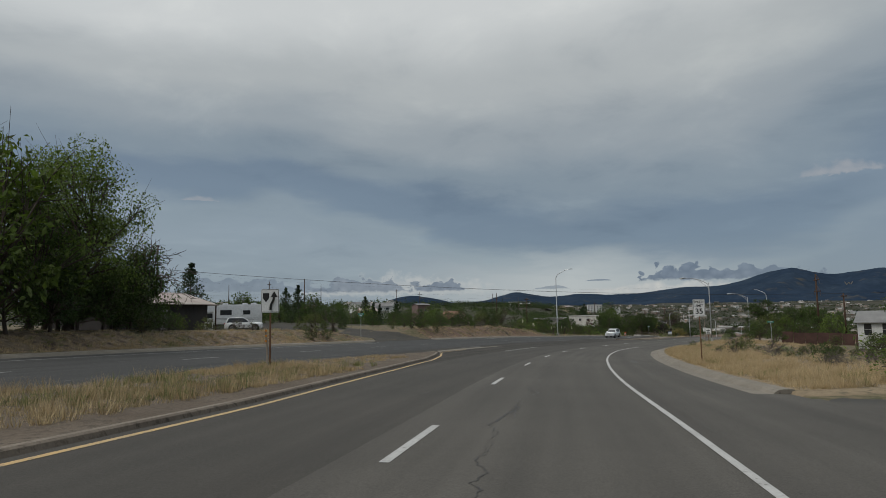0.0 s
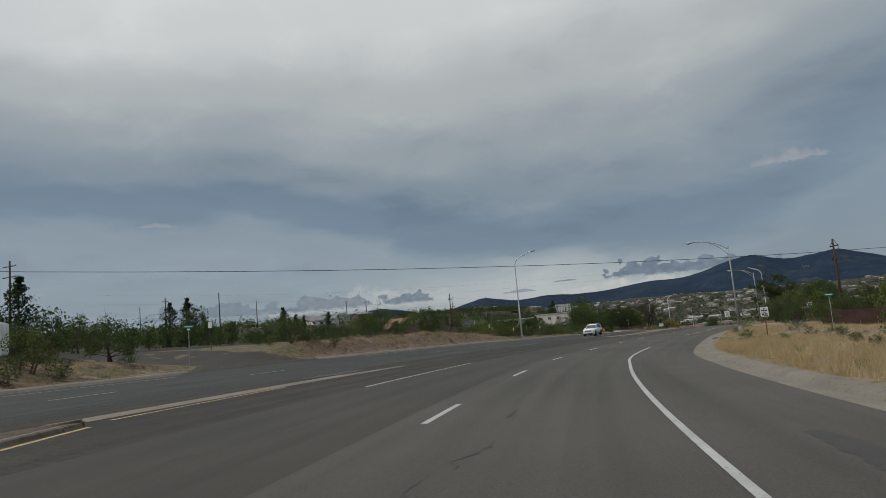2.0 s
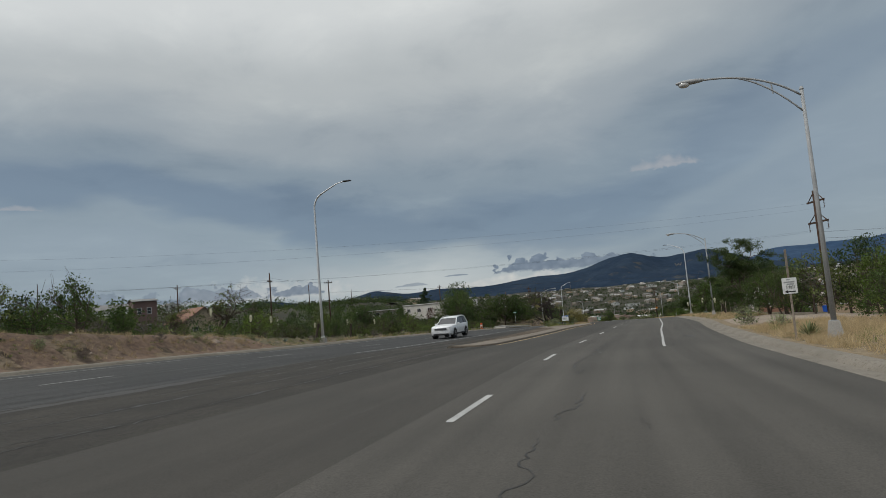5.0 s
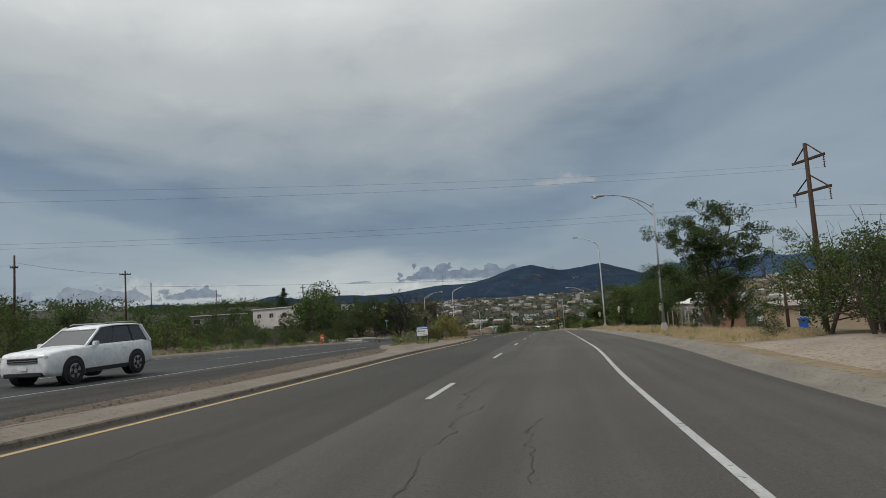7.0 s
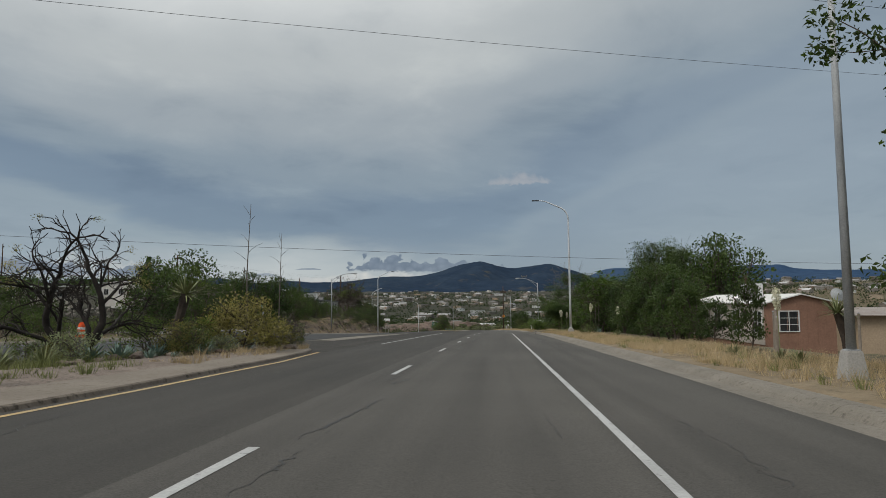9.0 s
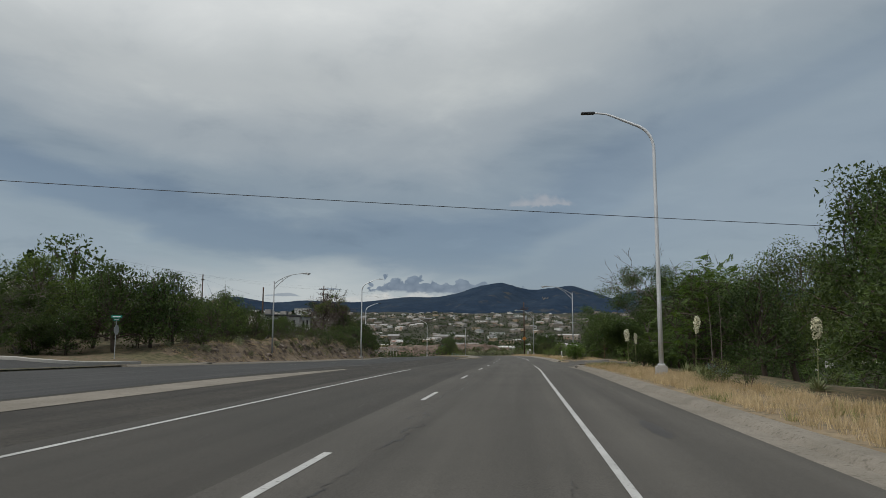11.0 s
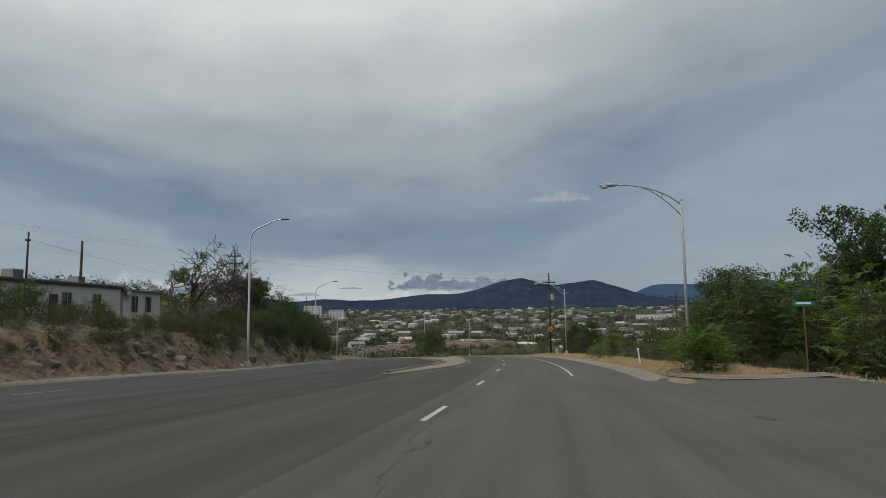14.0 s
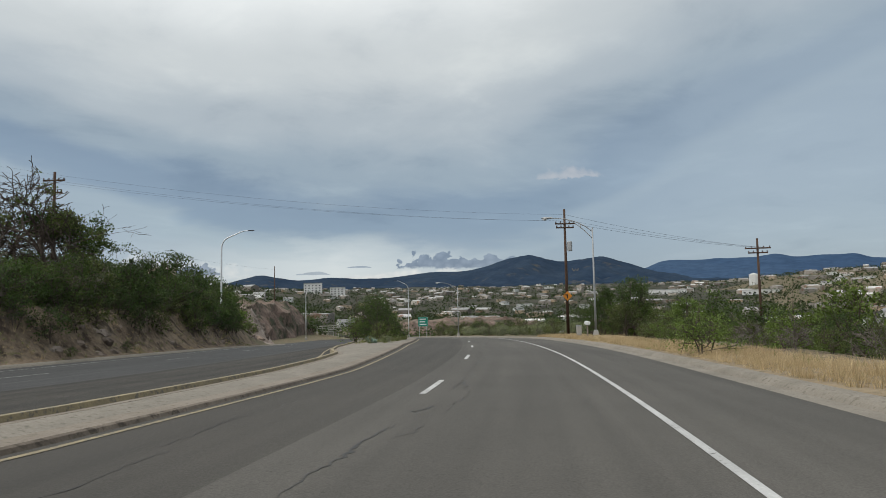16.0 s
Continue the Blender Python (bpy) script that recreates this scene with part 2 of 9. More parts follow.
KERB_FACE = mat("kerb_face_dirty", (0.095, 0.077, 0.060), (0.145, 0.120, 0.095), 0.8, 18, 0.95, 0.3, c=(0.05, 0.04, 0.03), cut=(0.52, 0.66))
BED = mat("pinkish_gravel", (0.150, 0.118, 0.096), (0.205, 0.168, 0.138), 0.9, 30, 0.95, 0.6, c=(0.10, 0.08, 0.064), cut=(0.5, 0.62), grit=0.7)
MEDIAN_TOP = mat("median_tan_concrete", (0.150, 0.126, 0.100), (0.195, 0.168, 0.136), 0.5, 22, 0.92, 0.3, c=(0.10, 0.082, 0.062), cut=(0.56, 0.70))
CONCRETE_PALE = mat("concrete_pale", (0.33, 0.315, 0.29), (0.38, 0.365, 0.335), 0.6, 25, 0.9, 0.2, c=(0.3, 0.28, 0.25), cut=(0.6, 0.75))
DIRT = mat("dry_ground", (0.129, 0.090, 0.061), (0.113, 0.098, 0.053), 0.16, 6, 0.95, 0.5, c=(0.058, 0.058, 0.027), cut=(0.47, 0.60))
GRAVEL = mat("gravel_dirt", (0.084, 0.064, 0.046), (0.122, 0.096, 0.072), 0.4, 25, 0.95, 0.6, c=(0.062, 0.05, 0.037), cut=(0.5, 0.62))
SAND = mat("cut_bank_earth", (0.130, 0.085, 0.058), (0.161, 0.115, 0.083), 0.3, 4, 0.95, 0.8, c=(0.074, 0.048, 0.035), cut=(0.52, 0.66), grit=0.7, deep=0.12)
ROCK = mat("bank_rock", (0.150, 0.115, 0.090), (0.245, 0.20, 0.165), 0.5, 3, 0.92, 0.8, c=(0.074, 0.052, 0.041), cut=(0.5, 0.64), rand=0.25)
# forest green shifted to slate blue: distance haze is put into this base colour
MOUNTAIN_HAZED = mat("forested_mountain_hazed", (0.0180, 0.0305, 0.0520), (0.0280, 0.0425, 0.0640), 0.004, 0.03, 0.95, 0.0, c=(0.0600, 0.0620, 0.0610), cut=(0.60, 0.72), spec=0.0)
# the farther ridge carries more painted haze, so it is paler and bluer
FAR_MOUNTAIN_HAZED = mat("far_forested_mountain_hazed", (0.032, 0.058, 0.105), (0.04, 0.068, 0.115), 0.002, 0.02, 0.95, 0.0, spec=0.0)
VALLEY = mat("wooded_valley_floor", (0.021, 0.023, 0.012), (0.036, 0.033, 0.019), 0.02, 0.25, 0.95, 0.3, c=(0.058, 0.046, 0.032), cut=(0.56, 0.68))
BANK_EARTH = mat("red_brown_bank", (0.132, 0.096, 0.064), (0.190, 0.146, 0.100), 0.35, 2.6, 0.95, 1.0, c=(0.052, 0.036, 0.025), cut=(0.5, 0.62), grit=0.9, deep=0.25)
BLUFF = mat("far_bluff_rock", (0.115, 0.078, 0.06), (0.165, 0.122, 0.098), 0.12, 0.8, 0.95, 0.6, c=(0.05, 0.05, 0.03), cut=(0.5, 0.62), grit=0.9, deep=0.6)
DRIVE = mat("pale_drive_gravel", (0.22, 0.178, 0.138), (0.29, 0.24, 0.19), 0.5, 18, 0.95, 0.5, c=(0.15, 0.12, 0.09), cut=(0.52, 0.64))
YELLOW_FADED = mat("faded_yellow_paint", (0.20, 0.165, 0.105), (0.25, 0.205, 0.12), 1.5, 30, 0.8, 0.2, c=(0.13, 0.115, 0.09), cut=(0.5, 0.6))
STRAW = mat("straw_littered_ground", (0.165, 0.125, 0.078), (0.215, 0.168, 0.108), 0.5, 9, 0.95, 0.5, c=(0.10, 0.083, 0.052), cut=(0.52, 0.66))
STEEL_WHITE = mat("galvanised_pale", (0.62, 0.63, 0.64), (0.56, 0.57, 0.58), 1.5, 30, 0.45, 0.05, metal=0.3)
STEEL_GREY = mat("galvanised_dull", (0.27, 0.28, 0.285), (0.34, 0.35, 0.355), 1.5, 30, 0.5, 0.08, metal=0.0)
STEEL_DARK = mat("dark_metal", (0.05, 0.05, 0.052), (0.08, 0.08, 0.08), 2, 20, 0.5, 0.1, metal=0.5)
LAMP_GLASS = mat("lamp_lens", (0.5, 0.5, 0.48), (0.58, 0.57, 0.55), 3, 20, 0.15, 0.0)
WOOD_POLE = mat("creosote_wood", (0.046, 0.026, 0.017), (0.072, 0.042, 0.027), 1.2, 14, 0.85, 0.4, c=(0.035, 0.021, 0.014))
WOOD_GREY = mat("weathered_wood", (0.20, 0.165, 0.13), (0.28, 0.24, 0.20), 1.5, 14, 0.9, 0.4, c=(0.12, 0.095, 0.075))
RUST_POST = mat("rusty_post", (0.12, 0.06, 0.035), (0.17, 0.095, 0.055), 3, 20, 0.85, 0.2)
WIRE = mat("cable_black", (0.02, 0.02, 0.022), (0.03, 0.03, 0.03), 1, 10, 0.6, 0.0)
PORCELAIN = mat("insulator_brown", (0.06, 0.04, 0.035), (0.09, 0.06, 0.05), 3, 20, 0.3, 0.0)
SIGN_WHITE = mat("sign_white", (0.66, 0.67, 0.66), (0.60, 0.61, 0.60), 2, 20, 0.5, 0.0)
SIGN_BLACK = mat("sign_black", (0.012, 0.012, 0.012), (0.02, 0.02, 0.02), 2, 20, 0.5, 0.0)
SIGN_GREEN = mat("sign_green", (0.01, 0.17, 0.12), (0.015, 0.2, 0.145), 2, 20, 0.5, 0.0)
SIGN_RED = mat("sign_red", (0.42, 0.02, 0.02), (0.38, 0.03, 0.03), 2, 20, 0.5, 0.0)
SIGN_YELLOW = mat("sign_yellow", (0.50, 0.19, 0.02), (0.44, 0.165, 0.02), 2, 20, 0.5, 0.0)
SIGN_BLUE = mat("sign_blue", (0.02, 0.12, 0.36), (0.025, 0.14, 0.4), 2, 20, 0.5, 0.0)
SIGN_BACK = mat("sign_back_metal", (0.32, 0.33, 0.33), (0.26, 0.27, 0.27), 2, 20, 0.5, 0.05, metal=0.3)
ORANGE = mat("barrel_orange", (0.72, 0.10, 0.02), (0.65, 0.09, 0.02), 2, 20, 0.5, 0.05)
BARK = mat("bark_dark", (0.055, 0.042, 0.034), (0.09, 0.07, 0.056), 2.5, 14, 0.95, 0.6)
BARK_CHAR = mat("bark_charred", (0.02, 0.016, 0.014), (0.036, 0.03, 0.025), 2.5, 14, 0.95, 0.6)
BARK_DEAD = mat("bark_bleached", (0.102, 0.085, 0.071), (0.156, 0.136, 0.119), 2.5, 14, 0.95, 0.5)


# ---------------------------------------------------------------- the lie of the land
# Points of the lane line between the two lanes, from behind the start to past the crest.
LANE = [(-7.4, -47.65, 2.13), (-3.33, -17.93, 1.06), (0.75, 11.79, 0.0), (2.41, 23.86, -0.43), (4.44, 35.87, -0.84), (6.88, 47.81, -1.25),
        (9.86, 59.62, -1.65), (13.5, 71.25, -2.04), (28.98, 105.43, -3.06), (34.65, 116.21, -3.44), (40.41, 126.95, -3.78),
        (46.33, 137.61, -4.05), (52.07, 148.35, -4.42), (57.79, 159.11, -4.81), (80.82, 202.11, -6.59), (86.61, 212.83, -7.1),
        (92.27, 223.61, -7.7), (97.98, 234.36, -8.25), (103.59, 245.17, -8.8), (109.22, 255.97, -9.26), (114.6, 266.9, -9.82),
        (119.56, 278.04, -10.32), (124.09, 289.37, -10.85), (128.19, 300.86, -11.42), (131.84, 312.5, -12.05)]
lane = [np.array(p) for p in LANE]
turn = math.atan2(*(lane[-1] - lane[-2])[:2])
for k in range(12):
    turn -= radians(2.6)
    lane.append(lane[-1] + np.array([math.sin(turn) * 12.2, math.cos(turn) * 12.2, -0.72]))


def catmull(points, n=16):
    c = [2 * points[0] - points[1], *points, 2 * points[-1] - points[-2]]
    res = []
    for i in range(1, len(c) - 2):
        p0, p1, p2, p3 = c[i - 1:i + 3]
        t1 = np.linalg.norm(p1 - p0) ** 0.5
        t2 = t1 + np.linalg.norm(p2 - p1) ** 0.5
        t3 = t2 + np.linalg.norm(p3 - p2) ** 0.5
        for t in np.linspace(t1, t2, n, endpoint=False):
            a1 = (t1 - t) / t1 * p0 + t / t1 * p1
            a2 = (t2 - t) / (t2 - t1) * p1 + (t - t1) / (t2 - t1) * p2
            a3 = (t3 - t) / (t3 - t2) * p2 + (t - t2) / (t3 - t2) * p3
            b1 = (t2 - t) / t2 * a1 + t / t2 * a2
            b2 = (t3 - t) / (t3 - t1) * a2 + (t - t1) / (t3 - t1) * a3
            res.append((t2 - t) / (t2 - t1) * b1 + (t - t1) / (t2 - t1) * b2)
    return np.array(res + [c[-2]])


CURVE = catmull(lane)
ARC = np.r_[0, np.cumsum(np.linalg.norm(np.diff(CURVE[:, :2], axis=0), axis=1))]
ARC -= ARC[np.argmin(np.hypot(CURVE[:, 0] - 0.75, CURVE[:, 1] - 11.79))]
WAY = np.gradient(CURVE[:, :2], axis=0)
WAY /= np.linalg.norm(WAY, axis=1)[:, None]
S_END = float(ARC[-1])
S_BEG = float(ARC[0])


def along(s):
    """Points and directions of the lane line at arc lengths s (straight on past its ends)."""
    s = np.atleast_1d(np.asarray(s, float))
    p = np.stack([np.interp(s, ARC, CURVE[:, k]) for k in range(3)], 1)
    w = np.stack([np.interp(s, ARC, WAY[:, k]) for k in range(2)], 1)
    w /= np.linalg.norm(w, axis=1)[:, None]
    over = np.where(s > S_END, s - S_END, np.where(s < S_BEG, s - S_BEG, 0))
    p[:, :2] += w * over[:, None]
    p[:, 2] += np.where(over > 0, -0.055, -0.035) * over
    return p, w


def cross_fall(s, off):
    """Height of the carriageway's surface over the lane line."""
    bank = np.interp(s, [0, 20, 100, 130], [0.02, 0.03, 0.03, 0.015])
    left = np.interp(s, [0, 60, 100, 124, 160, 200, 245, 288, 344], [0.03, 0.034, 0.03, 0.024, 0.012, 0.0, -0.0135, -0.03, -0.024])
    return np.where(off > -4.5, -bank * np.minimum(off, 9), bank * 4.5 + left * (-4.5 - np.maximum(off, -27)))


LEFT_EDGE = -23.0
RIGHT_EDGE = 7.9


def smooth(v, lo, hi):
    u = np.clip((v - lo) / (hi - lo), 0, 1)
    return u * u * (3 - 2 * u)


def waves(x, y, size, seed):
    """A cheap smooth relief of about +-1."""
    r = np.random.RandomState(seed)
    z = 0 * x
    for k in range(6):
        a, p, f = r.uniform(0, 6.28), r.uniform(0, 6.28), r.uniform(0.6, 1.9)
        z = z + np.sin((x * math.cos(a) + y * math.sin(a)) * 6.28 * f / size + p)
    return z / 3.2


def roadside(s, off):
    """Height of the natural ground over the lane line, right and left of the road."""
    r = np.clip(off - 8.2, 0, None)
    drop = np.interp(s, [-60, 60, 110, 170, 230, 262, 300, 380], [0.5, 0.5, 0.6, 1.1, 1.4, 2.2, 3.0, 3.0])
    right = 0.12 + 0.1 * smooth(r, 0.3, 3) - drop * smooth(r, 5, 16) - drop * 2.6 * smooth(r, 16, 60) - 9 * smooth(r, 50, 160)
    mouth = np.interp(s, [-62, -59, 7, 9, 74, 75.5, 82.5, 84, 235.5, 237, 257, 259], [0, 1, 1, 0, 0, 1, 1, 0, 0, 1, 1, 0])
    right = right - 0.13 * mouth * (1 - smooth(r, 0.5, 7))
    q = np.clip(-off - 23.6, 0, None)
    toe = np.interp(s, [-60, 0, 55, 62, 72, 100, 116, 130, 186, 196, 222, 229, 240, 262, 330, 352, 366, 385, 440, 460], [1.1, 1.2, 1.1, 0.1, 1.3, 1.7, 1.0, 0.35, 0.3, 0.1, 0.5, 1.5, 2.0, 2.8, 3.4, 2.6, 2.6, 7.0, 7.0, 5.0])
    wide = np.interp(s, [60, 72, 112, 130, 218, 230, 350, 366, 440], [4.5, 3.4, 3.4, 6, 6, 3.3, 3.8, 6, 7])
    top = np.interp(s, [-60, 60, 120, 180, 230, 300, 460], [1.2, 1.5, 1.0, 1.5, 3.0, 4.0, 4.0])
    left = 0.12 + toe * smooth(q, 0.4, wide) + top * smooth(q, wide, 60) + 4 * smooth(q, 50, 180)
    return np.where(off > 0, right, left)


def far_land(x, y):
    dx_, dy_ = x - 60, y - 120
    r, az = np.hypot(dx_, dy_), np.degrees(np.arctan2(dx_, dy_))
    ahead = np.interp(r, [0, 250, 420, 700, 1200, 2000, 3000, 4300], [-8, -16, -27, -27, -8, 12, 30, 45])
    west = np.interp(r, [0, 150, 300, 600, 1200, 2500, 4300], [-1, 4, 7, 8, 12, 25, 45])
    side = smooth(az, -2, 16) * (1 - smooth(az, 120, 170))
    z = ahead * side + west * (1 - side)
    # the bare tan hill to the east
    z = z + 28 * smooth(az, 34, 50) * (1 - smooth(az, 95, 130)) * smooth(r, 420, 980) * (1 - 0.6 * smooth(r, 1150, 1900))
    return z + np.interp(r, [0, 300, 1500], [0.3, 1.5, 6]) * waves(x, y, 420, 5) + np.interp(r, [0, 300, 1500], [0.2, 0.8, 2.5]) * waves(x, y, 130, 9)


def lane_coords(x, y):
    x, y = np.ravel(x).astype(float), np.ravel(y).astype(float)
    s, off = np.empty_like(x), np.empty_like(x)
    coarse = slice(None, None, 3)
    cx, cy, cs, cw = CURVE[coarse, 0], CURVE[coarse, 1], ARC[coarse], WAY[coarse]
    for k in range(0, len(x), 4000):
        xs, ys = x[k:k + 4000], y[k:k + 4000]
        i = ((xs[:, None] - cx) ** 2 + (ys[:, None] - cy) ** 2).argmin(1)
        ox, oy = xs - cx[i], ys - cy[i]
        s[k:k + 4000] = cs[i] + ox * cw[i, 0] + oy * cw[i, 1]
        off[k:k + 4000] = ox * cw[i, 1] - oy * cw[i, 0]
    return s, off


def ground_at(x, y, s=None, off=None):
    """Height of the ground (the road bed lies a little under the asphalt)."""
    shape = np.shape(x)
    x, y = np.ravel(np.asarray(x, float)), np.ravel(np.asarray(y, float))
    if s is None:
        s, off = lane_coords(x, y)
    s, off = np.ravel(s), np.ravel(off)
    base = along(s)[0][:, 2]
    edge = np.clip(off, -23.6, 8.4)
    fall = cross_fall(s, edge)
    onroad = (off > LEFT_EDGE - 0.4) & (off < RIGHT_EDGE + 0.25)
    near = base + np.where(onroad, cross_fall(s, off) - 0.12, fall + roadside(s, off))
    rough = np.where(onroad, 0, smooth(np.abs(off - (-7.6)) - 16.5, 0, 6) * (0.10 * waves(x, y, 9, 2) + 0.05 * waves(x, y, 3.1, 3)))
    bank = smooth(-off, 24.3, 25.5) * (1 - smooth(-off, 28.5, 33)) * np.interp(s, [66, 74, 112, 122, 224, 234, 352, 362, 372, 450], [0, 0.7, 0.7, 0, 0, 1, 1, 0.3, 1.6, 1.6])
    near = near + rough + bank * (0.18 * waves(x, y, 5.3, 12) + 0.15 * waves(x, y, 2.6, 13) + 0.12 * np.abs(waves(x, y, 1.7, 14)))
    past = np.maximum(np.maximum(s - 400, -s - 70), 0)
    blend = np.maximum(smooth(np.abs(off), 60, 170), smooth(past, 0, 120))
    return (near * (1 - blend) + far_land(x, y) * blend).reshape(shape)


def at_road(s, off):
    """World x, y for a place given by arc length and offset."""
    p, w = along(s)
    off = np.ravel(off)
    return p[:, 0] + w[:, 1] * off, p[:, 1] - w[:, 0] * off


def spot(s, off, lift=0.0):
    """World place on the ground at an arc length and offset."""
    x, y = at_road(s, off)
    return Vector((x[0], y[0], float(ground_at(x, y)[0]) + lift))


def road_spot(s, off, lift=0.0):
    p, w = along(s)
    x, y = at_road(s, off)
    return Vector((x[0], y[0], float(p[0, 2] + cross_fall(np.array([s]), np.array([off]))[0]) + lift))


def heading(s):
    """Degrees to turn +y onto the road's direction."""
    w = along(s)[1][0]
    return -math.degrees(math.atan2(w[0], w[1]))


# ---------------------------------------------------------------- mesh helpers
def mesh_ob(name, verts, faces, material, parent=None, label="", smooth_=False, mats=None, idx=None):
    me = bpy.data.meshes.new(name)
    me.from_pydata([tuple(map(float, v)) for v in verts], [], [tuple(map(int, f)) for f in faces])
    for m in mats or (material,):
        me.materials.append(m)
    if idx is not None:
        me.polygons.foreach_set("material_index", np.asarray(idx, np.int32))
    if smooth_:
        me.polygons.foreach_set("use_smooth", np.ones(len(me.polygons), bool))
    me.update()
    ob = new(name, me)
    if parent is not None:
        ob.parent = parent
    if label:
        ob["label"] = label
    return ob


def part(name, bm, material, parent=None, label="", smooth_=False):
    me = bpy.data.meshes.new(name)
    bm.to_mesh(me)
    bm.free()
    me.materials.append(material)
    if smooth_:
        me.polygons.foreach_set("use_smooth", np.ones(len(me.polygons), bool))
    ob = new(name, me)
    if parent is not None:
        ob.parent = parent
    if label:
        ob["label"] = label
    return ob


def share(name, ob, m, parent):
    """Another part on the same mesh."""
    o = new(name, ob.data)
    o.parent, o.matrix_basis = parent, m
    return o


def thing(name, m, label, category, group="", kind=""):
    e = new(name)
    e.matrix_basis = m
    return tagged(e, label, category, group, kind)


def grid_faces(n, m):
    i = np.arange(n * m).reshape(n, m)
    return np.stack([i[:-1, :-1], i[:-1, 1:], i[1:, 1:], i[1:, :-1]], -1).reshape(-1, 4)


def box(bm, x0, x1, y0, y1, z0, z1, bevel=0.0, m=None):
    r = bmesh.ops.create_cube(bm, size=1.0)
    t = Matrix.Translation(((x0 + x1) / 2, (y0 + y1) / 2, (z0 + z1) / 2)) @ Matrix.Diagonal((x1 - x0, y1 - y0, z1 - z0, 1))
    bmesh.ops.transform(bm, matrix=(m or Matrix()) @ t, verts=r["verts"])
    if bevel:
        es = list({e for v in r["verts"] for e in v.link_edges})
        bmesh.ops.bevel(bm, geom=es, offset=bevel, segments=2, affect="EDGES")
    return bm


def tube(bm, points, radii, sides=8, cap=True):
    """A tapered tube along points."""
    pts = [Vector(p) for p in points]
    if not hasattr(radii, "__len__"):
        radii = [radii] * len(pts)
    rings, side = [], None
    for i, p in enumerate(pts):
        d = (pts[min(i + 1, len(pts) - 1)] - pts[max(i - 1, 0)]).normalized()
        if side is None:
            side = d.orthogonal().normalized()
        side = (side - d * side.dot(d)).normalized()
        other = d.cross(side)
        rings.append([bm.verts.new(p + (side * math.cos(a) + other * math.sin(a)) * radii[i]) for a in (6.28318 * k / sides for k in range(sides))])
    for a, b in zip(rings, rings[1:]):
        for k in range(sides):
            bm.faces.new((a[k], a[(k + 1) % sides], b[(k + 1) % sides], b[k]))
    if cap:
        bm.faces.new(rings[0][::-1])
        bm.faces.new(rings[-1])
    return bm


def arc_steps(s0, s1, ds):
    return np.linspace(s0, s1, max(2, int(round((s1 - s0) / ds)) + 1))


def ribbon(name, s, offs, lifts, material, parent=None, label="", bed=False):
    """A strip along the road: offs and lifts are numbers or arrays over s, one pair a line."""
    p, w = along(s)
    rows = []
    for off, lift in zip(offs, lifts):
        o = np.broadcast_to(np.asarray(off, float), s.shape)
        x, y = p[:, 0] + w[:, 1] * o, p[:, 1] - w[:, 0] * o
        z = p[:, 2] + cross_fall(s, o) + lift
        rows.append(np.stack([x, y, z], 1))
    v = np.stack(rows, 1)
    f = grid_faces(len(s), len(rows))
    ob = mesh_ob(name, v.reshape(-1, 3), f, material, parent, label)
    uv = np.stack([np.stack([np.broadcast_to(np.asarray(o, float), s.shape), s], 1) for o in offs], 1).reshape(-1, 2)
    ob.data.uv_layers.new(name="lanes").data.foreach_set("uv", uv[f].astype(np.float32).ravel())
    return ob


